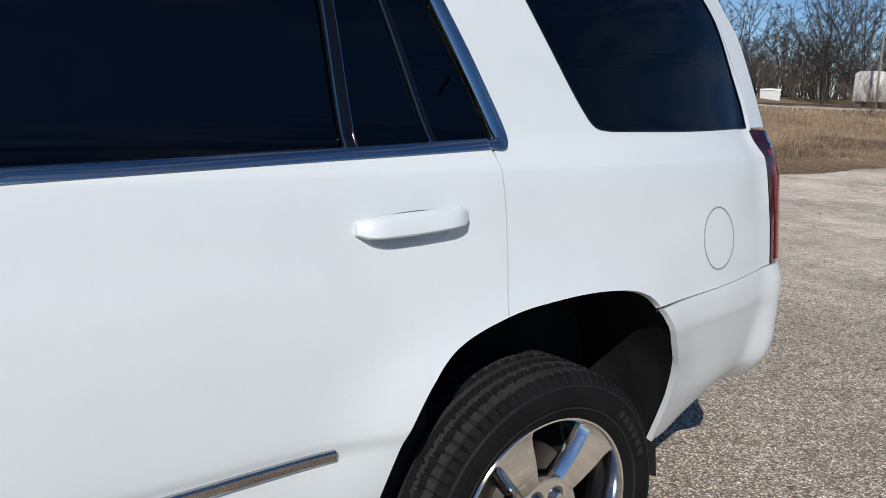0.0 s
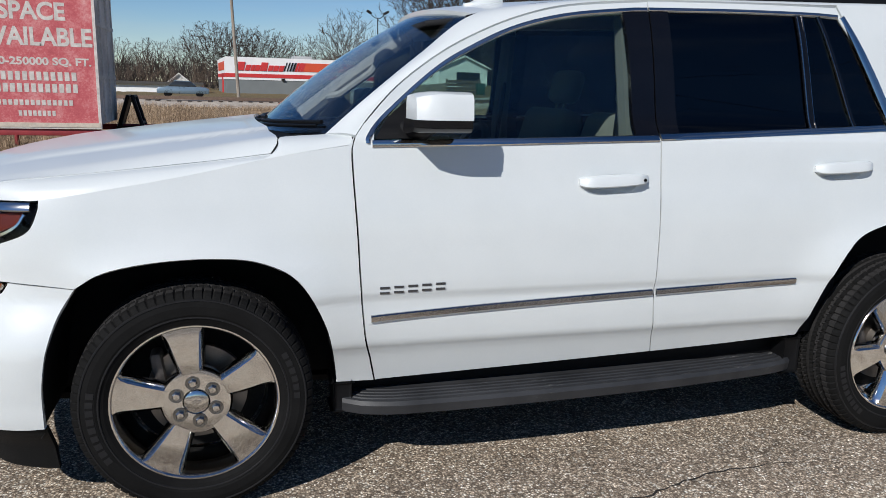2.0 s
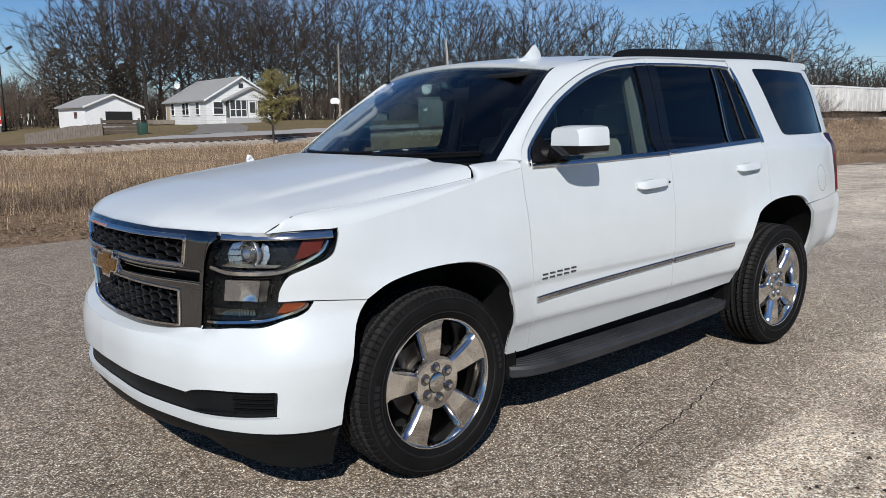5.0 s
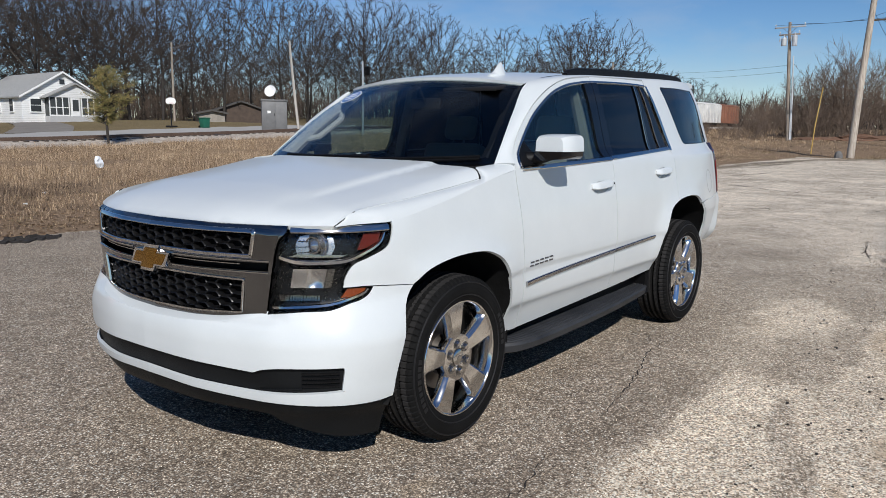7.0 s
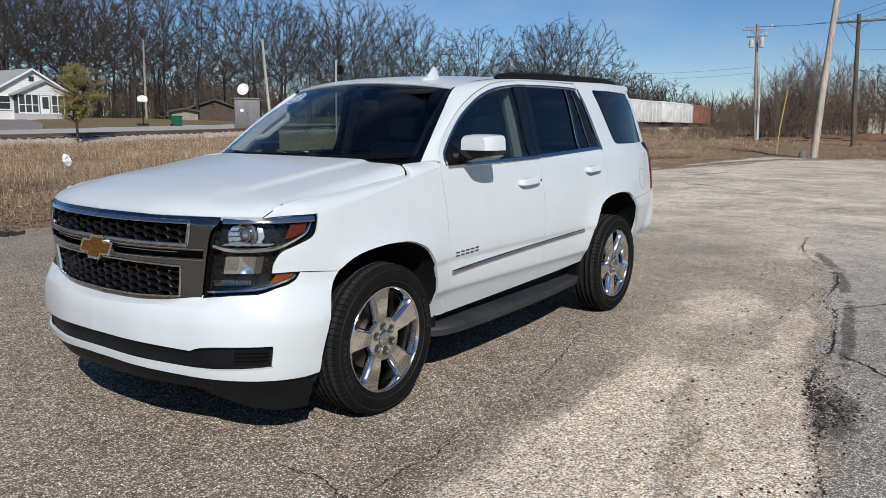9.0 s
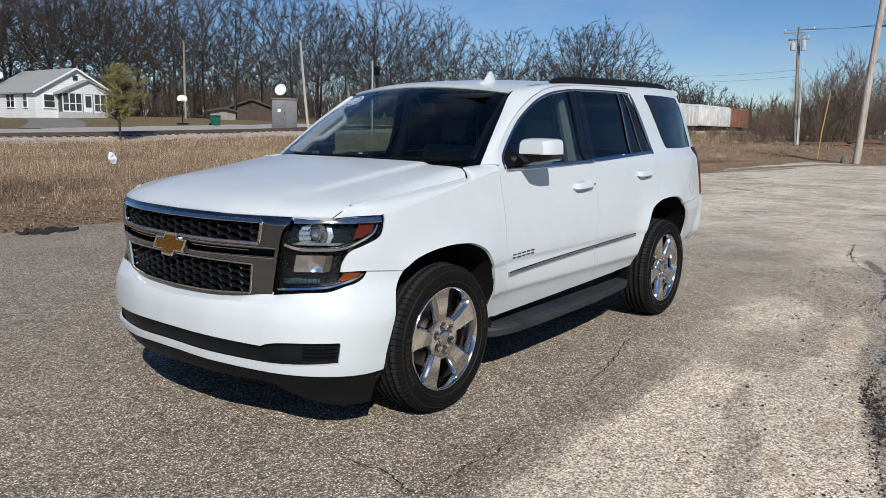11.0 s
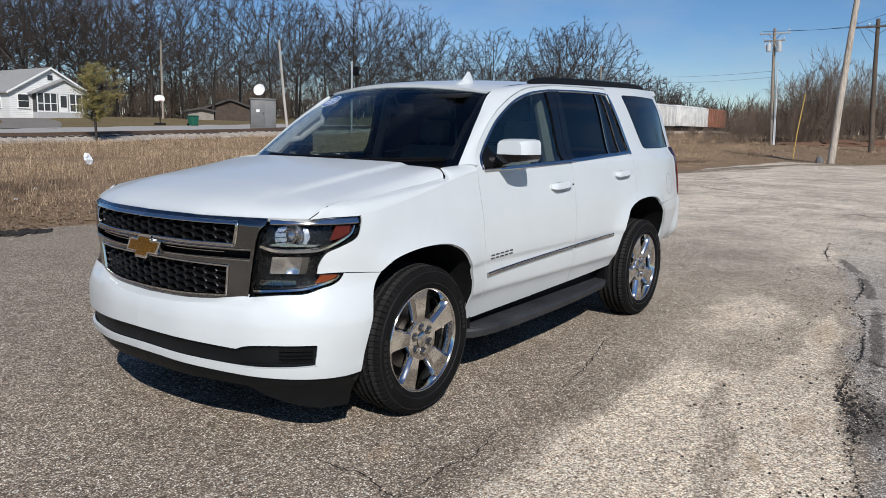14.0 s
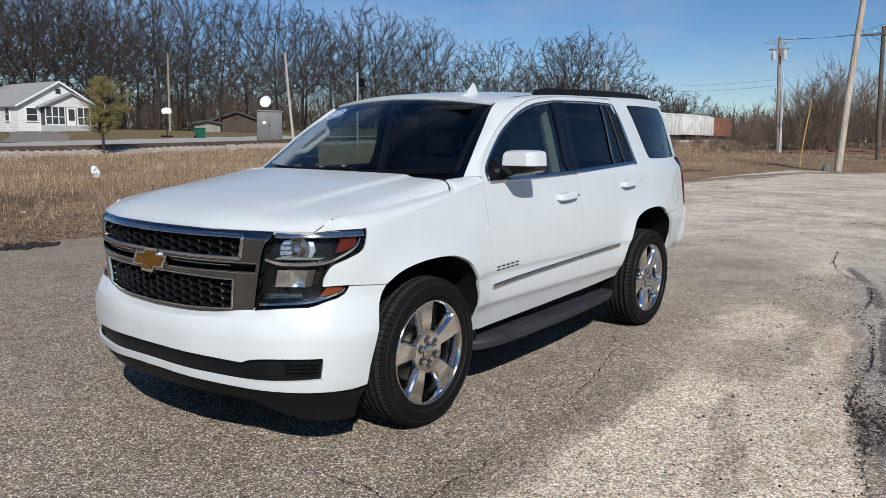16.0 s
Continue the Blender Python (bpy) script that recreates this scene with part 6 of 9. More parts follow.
for t in (0.0, math.pi / 2 + 0.3, -math.pi / 2 - 0.3):
    part("spoke", tube([tilt @ Vector((0.02 * math.cos(t + math.pi), 0.02 * math.sin(t + math.pi), -0.02)), tilt @ Vector((0.185 * math.cos(t + math.pi), 0.185 * math.sin(t + math.pi), 0))], 0.014, 6), DARK_TRIM, steer)
part("airbag_cover", lathe_bm(bmesh.new(), [(0.0005, 0.02), (0.06, 0.015), (0.075, -0.01), (0.07, -0.04)], 20, 2), DARK_TRIM, steer).matrix_basis = tilt
part("steering_column", tube([tilt @ Vector((0, 0, -0.03)), tilt @ Vector((0, 0, -0.25))], 0.04, 8), DARK_TRIM, steer)
# inner mirror and sun visors
mir = part("inner_mirror", box((0.955, YC - 0.12, 1.60), (0.975, YC + 0.12, 1.67), 0.012), DARK_TRIM, suv)
part("mirror_stem", tube([(0.96, YC, 1.64), (0.90, YC, 1.73)], 0.01, 6), DARK_TRIM, mir)
part("sun_visor", box((-0.20, -0.19, -0.01), (0.02, 0.19, 0.012), 0.008, Matrix.Translation((1.06, YC - 0.40, 1.735)) @ Matrix.Rotation(radians(-8), 4, "Y")), DARK_TRIM, suv, "dark sun visor")
# door linings
for sg in (-1, 1):
    for x0, x1 in ((0.66, 1.66), (1.78, 2.66)):
        lining = part("door_lining", box((x0, YC + sg * 0.845 - 0.02, 0.46), (x1, YC + sg * 0.845 + 0.02, 1.285), 0.015), DARK_TRIM, suv)
        part("arm_rest", box((x0 + 0.2, YC + sg * 0.79 - 0.05, 0.95), (x1 - 0.15, YC + sg * 0.79 + 0.05, 1.01), 0.02), BEIGE, lining)
    bm = tube([(1.66, YC + sg * 0.80, 0.5), (1.655, YC + sg * 0.80, 1.28), (1.65, YC + sg * 0.675, 1.76)], [0.06, 0.048, 0.040], 8)
    part("pillar_trim", bm, plain("pillar_cloth", (0.11, 0.108, 0.10), 0.85, 0, 0.15, 20, 0.4, 600), suv)
    part("seat_belt", tube([(1.66, YC + sg * 0.70, 1.62), (1.62, YC + sg * 0.73, 1.2), (1.60, YC + sg * 0.70, 0.7)], 0.012, 6), BLACK_PLASTIC, suv)
    post = part("screen_pillar_trim", tube([(0.50, YC + sg * 0.79, 1.30), (0.72, YC + sg * 0.745, 1.48), (1.02, YC + sg * 0.66, 1.70)], [0.045, 0.04, 0.035], 8), HEADLINER if sg > 0 else DARK_TRIM, suv)
    part("grab_handle", tube([(0.62, YC + sg * 0.75, 1.40), (0.70, YC + sg * 0.69, 1.42), (0.86, YC + sg * 0.64, 1.54), (0.92, YC + sg * 0.68, 1.62)], 0.020, 8), HEADLINER if sg > 0 else DARK_TRIM, post)

# ---- bare trees ----
BARK = plain("grey_bark", (0.034, 0.028, 0.024), 0.9, 0, 0.35, 3, 0.6, 40)
TWIG = plain("brown_twig", (0.050, 0.039, 0.032), 0.9, 0, 0.3, 2)
BRUSH = plain("brush_twig", (0.150, 0.110, 0.082), 0.9, 0, 0.35, 2)


def limb_rows(vs, fs, pts, radii, sides):
    """A bent, tapered limb added to vertex and face lists."""
    side, last = None, None
    for i, p in enumerate(pts):
        way = (pts[min(i + 1, len(pts) - 1)] - pts[max(i - 1, 0)]).normalized()
        if side is None or abs(side.dot(way)) > 0.95:
            side = way.orthogonal().normalized()
        side = (side - way * side.dot(way)).normalized()
        other = way.cross(side)
        base = len(vs)
        for k in range(sides):
            t = 2 * math.pi * k / sides
            vs.append(p + (side * math.cos(t) + other * math.sin(t)) * radii[i])
        if last is not None:
            for k in range(sides):
                fs.append((last + k, last + (k + 1) % sides, base + (k + 1) % sides, base + k))
        last = base


def blade(rg, vs, fs, q, d, w):
    """A twig as one slender face."""
    s2 = d.cross(Vector((rg.uniform(-1, 1), rg.uniform(-1, 1), rg.uniform(-1, 1)))).normalized() * w
    base = len(vs)
    vs += [q - s2, q + s2, q + d]
    fs.append((base, base + 1, base + 2))


def askew(rg, along, angle):
    a = rg.uniform(0, 2 * math.pi)
    u = along.orthogonal().normalized()
    out = u * math.cos(a) + along.cross(u) * math.sin(a)
    return (along * math.cos(angle) + out * math.sin(angle)).normalized()


def shoot(rg, height, lean):
    """One upright stem of a thicket: it leaves the ground aslant, bends up and carries steep side shoots and twigs."""
    vs, fs = [], []
    a = rg.uniform(0, 2 * math.pi)
    w = Vector((math.cos(a) * lean, math.sin(a) * lean, 1)).normalized()
    p = Vector((0, 0, -0.1))
    pts, n = [p.copy()], 6
    for i in range(n):
        w = (w + Vector((rg.uniform(-1, 1), rg.uniform(-1, 1), 0)) * 0.10 + Vector((0, 0, 0.03))).normalized()
        p = p + w * height / n
        pts.append(p.copy())
    limb_rows(vs, fs, pts, [0.020 * (1 - 0.85 * i / n) for i in range(n + 1)], 3)
    for k in range(11):
        f = (0.16 + 0.84 * (k + rg.random()) / 11) * n
        j = min(int(f), n - 1)
        q = pts[j].lerp(pts[j + 1], f - j)
        d = askew(rg, (pts[j + 1] - pts[j]).normalized(), rg.uniform(0.25, 0.62))
        ln = height * rg.uniform(0.20, 0.38) * (1.15 - 0.6 * f / n)
        sub_ = [q]
        for i in range(2):
            d = (d + Vector((rg.uniform(-1, 1), rg.uniform(-1, 1), 0.25)) * 0.16).normalized()
            sub_.append(sub_[-1] + d * ln / 2)
        limb_rows(vs, fs, sub_, [0.009, 0.006, 0.003], 3)
        for i in range(8):
            t = rg.uniform(0.1, 1.0) * 2
            m = min(int(t), 1)
            blade(rg, vs, fs, sub_[m].lerp(sub_[m + 1], t - m), askew(rg, d, rg.uniform(0.2, 0.7)) * ln * rg.uniform(0.25, 0.60), 0.0065)
    return vs, fs


def quick_mesh(name, vs, fs, mat):
    """A mesh from many small faces of one size each, laid in at once."""
    me = bpy.data.meshes.new(name)
    me.from_pydata([tuple(v) for v in vs], [], fs)
    me.materials.append(mat)
    me.polygons.foreach_set("use_smooth", [True] * len(me.polygons))
    me.update()
    return me


def grow_wide(seed, height, broad, low, points, rise):
    """A leafless tree whose limbs reach step by step for points strewn through the room of its crown.
    Gives trunk and crown as vertex and face lists."""
    rg, nr = random.Random(seed), np.random.RandomState(seed)
    q = nr.normal(size=(points * 3, 3))
    q /= np.linalg.norm(q, axis=1)[:, None]
    q *= nr.uniform(0.05, 1, (len(q), 1)) ** (1 / 2.4)
    turn = np.arctan2(q[:, 1], q[:, 0])
    lobes = 1 + 0.16 * np.sin(3 * turn + nr.uniform(0, 6)) + 0.12 * np.sin(5 * turn + 4 * q[:, 2] + nr.uniform(0, 6))
    aim = np.stack([q[:, 0] * lobes * broad * height / 2, q[:, 1] * lobes * broad * height / 2, height * (low + (1 - low) * (0.5 + 0.5 * q[:, 2]))], 1)
    for _ in range(7):
        hole = aim[nr.randint(len(aim))]
        aim = aim[np.linalg.norm(aim - hole, axis=1) > height * nr.uniform(0.05, 0.10)]
    aim = aim[:points]
    step = height / 42
    pos = [np.array((0.0, 0.0, -0.3))]
    parent = [-1]
    way = np.array((rg.uniform(-0.06, 0.06), rg.uniform(-0.06, 0.06), 1.0))
    while pos[-1][2] < height * (low + 0.10):
        pos.append(pos[-1] + way * step + np.append(nr.normal(size=2) * 0.05 * step, 0))
        parent.append(len(pos) - 2)
    P = np.array(pos)
    d = np.linalg.norm(aim[:, None] - P[None], axis=2)
    near, dist = d.argmin(1), d.min(1)
    for _ in range(110):
        pull = np.zeros((len(P), 3))
        v = aim - P[near]
        ok = dist < height * 0.42
        np.add.at(pull, near[ok], v[ok] / np.linalg.norm(v[ok], axis=1)[:, None])
        act = np.nonzero(np.abs(pull).sum(1) > 1e-9)[0]
        if not len(act):
            break
        g = pull[act] / np.linalg.norm(pull[act], axis=1)[:, None] + (P[act] - P[np.maximum(np.array(parent)[act], 0)]) / step * 0.3 + np.array((0, 0, rise * 0.8)) + nr.normal(size=(len(act), 3)) * 0.10
        fresh = P[act] + g / np.linalg.norm(g, axis=1)[:, None] * step
        base = len(P)
        P = np.vstack([P, fresh])
        parent += [int(a) for a in act]
        d = np.linalg.norm(aim[:, None] - fresh[None], axis=2)
        closer = d.min(1) < dist
        near = np.where(closer, d.argmin(1) + base, near)
        dist = np.minimum(dist, d.min(1))
        keep = dist > step * 2.1
        aim, near, dist = aim[keep], near[keep], dist[keep]
        if not len(aim):
            break
    n = len(P)
    heavy, rad = np.zeros(n), np.zeros(n)
    kids = [[] for _ in range(n)]
    for i in range(n - 1, -1, -1):
        rad[i] = max(0.0145, heavy[i] ** (1 / 2.14))
        if parent[i] >= 0:
            heavy[parent[i]] += rad[i] ** 2.14
            kids[parent[i]].append(i)
    # limbs pull straight between their forks
    for _ in range(7):
        mean = P.copy()
        for i in range(1, n):
            if kids[i]:
                mean[i] = 0.5 * P[i] + 0.25 * P[parent[i]] + 0.25 * P[max(kids[i], key=lambda c: rad[c])]
        P = mean
    sets = ([[], []], [[], []])
    V = [Vector(p) for p in P]
    todo = [(0, None)]
    while todo:
        i, root = todo.pop()
        pts, radii, first = ([V[root]], [rad[i]], i) if root is not None else ([], [], i)
        while True:
            pts.append(V[i])
            radii.append(rad[i])
            if not kids[i]:
                break
            main = max(kids[i], key=lambda c: rad[c])
            todo += [(c, i) for c in kids[i] if c != main]
            i = main
        radii[-1] *= 0.5
        if rad[first] < 0.045 and len(pts) > 3:
            pts, radii = pts[:-1:2] + pts[-1:], radii[:-1:2] + radii[-1:]
        if len(pts) > 1:
            limb_rows(*sets[0 if root is None else 1], pts, radii, 7 if rad[first] > 0.12 else 5 if rad[first] > 0.05 else 3)
    vs, fs = sets[1]
    for i in range(1, n):
        if rad[i] < 0.050:
            along = (V[i] - V[parent[i]]).normalized()
            for k in range(8 if not kids[i] else 5):
                blade(rg, vs, fs, V[parent[i]].lerp(V[i], rg.random()), (askew(rg, along, rg.uniform(0.2, 0.75)) + Vector((0, 0, 0.12))) * height * rg.uniform(0.022, 0.060), 0.0165)
    k = height / max(v.z for v in vs)
    for lst, _ in sets:
        for v in lst:
            v *= k
    return sets


TREES = []
for k, (h, broad, low, n_, lift_) in enumerate(((20, 0.80, 0.20, 1050, 0.4), (21, 0.66, 0.24, 950, 0.5), (18, 0.92, 0.20, 1050, 0.35), (22, 0.56, 0.28, 850, 0.6), (15, 0.86, 0.18, 900, 0.45), (13, 0.74, 0.16, 800, 0.45))):
    t, c = grow_wide(20 + k, h, broad, low, n_, lift_)
    TREES.append((h, quick_mesh("trunk", t[0], t[1], BARK), quick_mesh("crown", c[0], c[1], TWIG)))
BUSH = []
for k in range(3):
    rg = random.Random(50 + k)
    stems = []
    for stem in range(18):
        lean = rg.uniform(0.0, 0.85)
        vs, fs = shoot(rg, 5.4 * (1 - 0.25 * lean) * rg.uniform(0.72, 1.0), lean)
        a, r = rg.uniform(0, 6.28), rg.uniform(0, 1.1)
        m = Matrix.Translation((r * math.cos(a), r * math.sin(a), 0))
        stems.append(quick_mesh("stem", [m @ v for v in vs], fs, BRUSH))
    BUSH.append(stems)


def plant(kind, x, y, size, turn, lift=0.0, wide=1.0):
    h, tm, cm = TREES[kind]
    wide *= 1.18
    tree = thing("bare_tree", (0, 0, 0), "leafless winter tree with grey bark at the field's far side", "tree", "bare trees in the background")
    k = size / h
    tree.matrix_basis = Matrix.Translation((x, y, z_at(x, y) + lift)) @ Matrix.Rotation(radians(turn), 4, "Z") @ Matrix.Diagonal((k * wide, k * wide, k, 1))
    for nm, me in (("trunk", tm), ("crown", cm)):
        ob = new(nm, me)
        ob.parent = tree
    return tree


def shrub(kind, x, y, size, turn):
    bearing = math.degrees(math.atan2(y + 3.4, x + 3.1))
    if 16.0 < bearing < 23.6:
        size = min(size, 1.5)
    k = size / 5.5
    clump = thing("brush", (0, 0, 0), "thicket of bare brown stems", "shrub", "brush beside the rail line")
    clump.matrix_basis = Matrix.Translation((x, y, z_at(x, y))) @ Matrix.Rotation(radians(turn), 4, "Z") @ Matrix.Diagonal((k * 1.3, k * 1.3, k, 1))
    for me in BUSH[kind]:
        new("stem", me).parent = clump
    return clump


def polar(az, d, ex=-3.1, ey=-3.4):
    return ex + d * math.cos(radians(az)), ey + d * math.sin(radians(az))


rg = random.Random(8)
# tall trees behind the white house and along the road, as bearing, distance, top over the eye in degrees, kind, breadth
for az, d, el, k, wide in ((26.0, 112, 8.3, 0, 0.92), (28.4, 116, 7.5, 3, 0.62), (30.8, 130, 5.6, 4, 1.0), (33.2, 114, 7.5, 2, 0.95), (35.2, 132, 6.2, 5, 1.1), (37.5, 112, 8.1, 1, 1.05), (39.6, 128, 7.0, 4, 1.0),
                           (41.8, 108, 9.3, 0, 1.05), (43.6, 122, 7.6, 1, 1.0), (45.2, 106, 8.8, 3, 1.0), (47.2, 116, 9.0, 1, 0.95), (49.0, 100, 10.3, 2, 0.85), (51.2, 110, 9.8, 1, 1.0), (53.2, 98, 11.0, 0, 0.9), (55.2, 108, 10.6, 3, 1.0),
                           (57.2, 96, 11.6, 2, 0.85), (59.3, 106, 11.4, 1, 1.0), (61.4, 98, 11.6, 0, 0.95), (63.2, 108, 10.8, 3, 1.0), (65.0, 100, 11.6, 2, 0.9), (67.2, 108, 11.2, 0, 1.0), (69.6, 104, 11.0, 1, 1.0), (72.0, 110, 9.6, 2, 1.0), (74.8, 106, 8.0, 0, 1.0), (78.0, 122, 3.4, 4, 1.0),
                           (23.6, 134, 5.2, 4, 1.15), (21.4, 142, 4.2, 5, 1.2), (19.4, 150, 3.6, 4, 1.2)):
    x, y = polar(az, d)
    plant(k, x, y, d * math.tan(radians(el)) + 1.5 - z_at(x, y), rg.uniform(0, 360), 0.0, wide)
# trees to the left, behind the shop
for az, d, h, k in ((108, 150, 12, 4), (105, 160, 13, 5), (101, 150, 12, 4), (97.5, 155, 9, 2), (95.6, 150, 9, 5), (93.6, 150, 9.5, 0), (91.5, 158, 13, 2), (89.6, 150, 11.5, 4), (87.6, 150, 11.5, 2), (86.6, 152, 10.5, 4), (92.4, 138, 10, 0), (90.4, 142, 12, 2), (88.6, 136, 11, 0), (84.9, 150, 10.5, 1), (82.0, 144, 14, 1), (82.6, 140, 11, 4), (80.4, 134, 8, 5), (79.0, 140, 8, 4), (77.0, 130, 11, 1), (75.6, 126, 17, 3)):
    x, y = polar(az, d, -0.2, -3.6)
    plant(k, x, y, h, rg.uniform(0, 360))
# second rank, lower and further
for k in range(34):
    az = 24 + k * 1.45 + rg.uniform(-0.4, 0.4)
    x, y = polar(az, rg.uniform(122, 145))
    el = (4.2 + max(0.0, az - 26) * 0.07 + max(0.0, az - 52) * 0.22) * rg.uniform(0.8, 1.1)
    plant(rg.choice((1, 3, 4, 5, 2)), x, y, 132 * math.tan(radians(min(el, 9.6))), rg.uniform(0, 360), 0.0, 1.05)
# trees at the right, near the poles
for x, y, h, k in ((118, 60, 17, 0), (96, 50, 15, 2), (84, 66, 16, 3), (92, 4.5, 8.5, 5), (98, -3, 7.5, 4), (104, 8, 9, 5), (76, 70, 18, 0), (70, 76, 17, 1)):
    plant(k, x, y, h, rg.uniform(0, 360))
# trees on the near side of the lot, seen only in the glass
for k in range(13):
    x, y = polar(-6 - k * 6.2 + rg.uniform(-1.5, 1.5), rg.uniform(95, 125), 0.0, -3.0)
    plant(rg.randrange(6), x, y, rg.uniform(12, 17), rg.uniform(0, 360), 0.0, 1.1)
# brush: the big clump behind the poles and the low tangle along the line
for x, y, s_, k in ((80, 14.5, 7.6, 0), (78, 11.5, 9.2, 1), (82, 8.2, 8.0, 2), (86, 18.5, 5.4, 0), (76, 18.2, 4.6, 1), (84, 4.6, 5.5, 2), (90, 12, 9.0, 1), (92, 22, 4.6, 0), (84, 12, 9.2, 0), (79, 13.0, 8.8, 2), (82, 16.4, 6.6, 1), (80, 9.6, 8.8, 0), (87, 15, 8.0, 2), (83, 6.2, 7.0, 1), (88, 9, 8.6, 0)):
    shrub(k, x, y, s_, rg.uniform(0, 360))
for k in range(84):
    x = 64 + k * 0.85 + rg.uniform(-1, 1)
    y = 4 + rg.uniform(0, 26) + (x - 62) * 0.25
    if 60 < x < 72 and y < 16:
        continue
    shrub(rg.randrange(3), x, y, rg.uniform(2.4, 4.8), rg.uniform(0, 360))
for k in range(30):
    az = 22 + k * 2.0 + rg.uniform(-0.4, 0.4)
    x, y = polar(az, rg.uniform(112, 128))
    shrub(rg.randrange(3), x, y, rg.uniform(3.5, 7.5), rg.uniform(0, 360))
for k in range(22):
    x, y = polar(48 + k * 1.5 + rg.uniform(-0.5, 0.5), rg.uniform(118, 140))
    shrub(rg.randrange(3), x, y, rg.uniform(6.5, 9.5), rg.uniform(0, 360))
for k in range(16):
    x, y = polar(84 + k * 1.7, rg.uniform(132, 146), -0.2, -3.6)
    shrub(rg.randrange(3), x, y, rg.uniform(4, 7), rg.uniform(0, 360))


# ---- rail line, road, drive ----
def sheet(name, pts, wide, mat, lift, label, category, n=90, crown=0.0, base=land):
    """A strip along a line on the land."""
    c = np.array(smooth_line(pts, 20))
    d = np.gradient(c, axis=0)
    d /= np.linalg.norm(d, axis=1)[:, None]
    side = np.stack([-d[:, 1], d[:, 0]], 1)
    vs, fs = [], []
    offs = (-1.0, -0.62, 0.0, 0.62, 1.0)
    for p, s_ in zip(c, side):
        for o in offs:
            q = p + s_ * o * wide / 2
            vs.append((q[0], q[1], float(base(p[0], p[1])) + lift + crown * (1 - abs(o)) ** 0.5 if crown else float(base(q[0], q[1])) + lift))
    m = len(offs)
    for i in range(len(c) - 1):
        for j in range(m - 1):
            fs.append((i * m + j, i * m + j + 1, (i + 1) * m + j + 1, (i + 1) * m + j))
    ob = part(name, mesh_of(name, vs, fs, mat, True))
    return tagged(ob, label, category, kind="structure")


BALLAST = plain("ballast_stone", (0.38, 0.33, 0.275), 0.95, 0, 0.4, 2.5, 0.9, 14)
ROAD = plain("pale_road", (0.36, 0.345, 0.32), 0.9, 0, 0.12, 0.6, 0.3, 30)
sheet("rail_bed", [(-160, 43), (-60, 43), (0, 43), (60, 43), (150, 43)], 5.0, BALLAST, -0.05, "grey ballast bed of a rail line", "rail bed", crown=0.47)
sheet("road", [(-160, 51), (-60, 51), (0, 51.5), (30, 51.5), (46, 51.3), (60, 51)], 6.0, ROAD, 0.05, "pale worn road behind the rail line", "road")
sheet("driveway", [(24, 54.5), (28, 62), (31, 69), (33.0, 75)], 4.4, plain("drive_gravel", (0.20, 0.18, 0.155), 0.95, 0, 0.2, 1), 0.05, "pale gravel drive up to the house", "driveway")
RUST = plain("rail_steel", (0.13, 0.085, 0.06), 0.6, 0.5, 0.3, 6)
TIE = plain("old_tie_wood", (0.055, 0.042, 0.034), 0.9, 0, 0.4, 5)
track = thing("rail_track", (0, 43, 0), "rusty rail track on dark wooden ties", "rail track", kind="structure")
for dy in (-0.75, 0.75):
    bm = bmesh.new()
    rows = []
    for x in np.arange(-150, 150.1, 5.0):
        z = float(land(x, 43)) + 0.36
        rows.append([bm.verts.new((x, 43 + dy + a, z + b)) for a, b in ((-0.07, 0.0), (-0.035, 0.16), (0.035, 0.16), (0.07, 0.0))])
    for a, b in zip(rows, rows[1:]):
        for k in range(4):
            bm.faces.new((a[k], a[(k + 1) % 4], b[(k + 1) % 4], b[k]))
    part("rail", bm, RUST, track)
tie = box((-0.11, -1.2, -0.08), (0.11, 1.2, 0.045), 0.01)
tie_me = bpy.data.meshes.new("tie")
tie.to_mesh(tie_me)
tie.free()
tie_me.materials.append(TIE)
for k in range(230):
    x = -20 + k * 0.55
    ob = new("tie", tie_me)
    ob.parent = track
    ob.matrix_parent_inverse = base_of(track).inverted()
    ob.matrix_basis = Matrix.Translation((x, 43, float(land(x, 43)) + 0.30)) @ Matrix.Rotation(radians(rg.uniform(-1.5, 1.5)), 4, "Z")


# ---- buildings ----
def clapboard(name, colour, scale=22.0, dirt=0.12):
    n = Nodes(name)
    p = n.place()
    w = n.t.nodes.new("ShaderNodeTexWave")
    w.wave_type, w.bands_direction, w.wave_profile = "BANDS", "Z", "SAW"
    n.set(w, {"Vector": p, "Scale": scale / 6.283 * 0.5, "Distortion": 0.0})
    d = n.noise(0.8, 5)
    c = n.mix(n.math("MULTIPLY", n.step(w.outputs[1], 0.70, 0.95), 0.55), n.ramp(d, (0.3, tuple(v * (1 - dirt) for v in colour)), (0.7, colour)), tuple(v * 0.4 for v in colour))
    return n.bsdf(Base_Color=c, Roughness=0.7, Normal=n.bump(w.outputs[1], 0.5, 0.02))


WHITE_SIDING = clapboard("white_siding", (0.80, 0.80, 0.78))
ROOF_GREY = plain("grey_shingles", (0.30, 0.30, 0.29), 0.9, 0, 0.2, 4, 0.5, 30)
ROOF_DARK = plain("dark_shingles", (0.065, 0.06, 0.055), 0.9, 0, 0.25, 4, 0.5, 30)
WHITE_TRIM = plain("white_trim", (0.78, 0.78, 0.76), 0.6, 0, 0.08, 3)
DARK_PANE = plain("dark_pane", (0.03, 0.033, 0.037), 0.12, 0, 0.3, 2)
SCREEN = plain("dark_screen", (0.045, 0.05, 0.05), 0.5, 0, 0.3, 2)
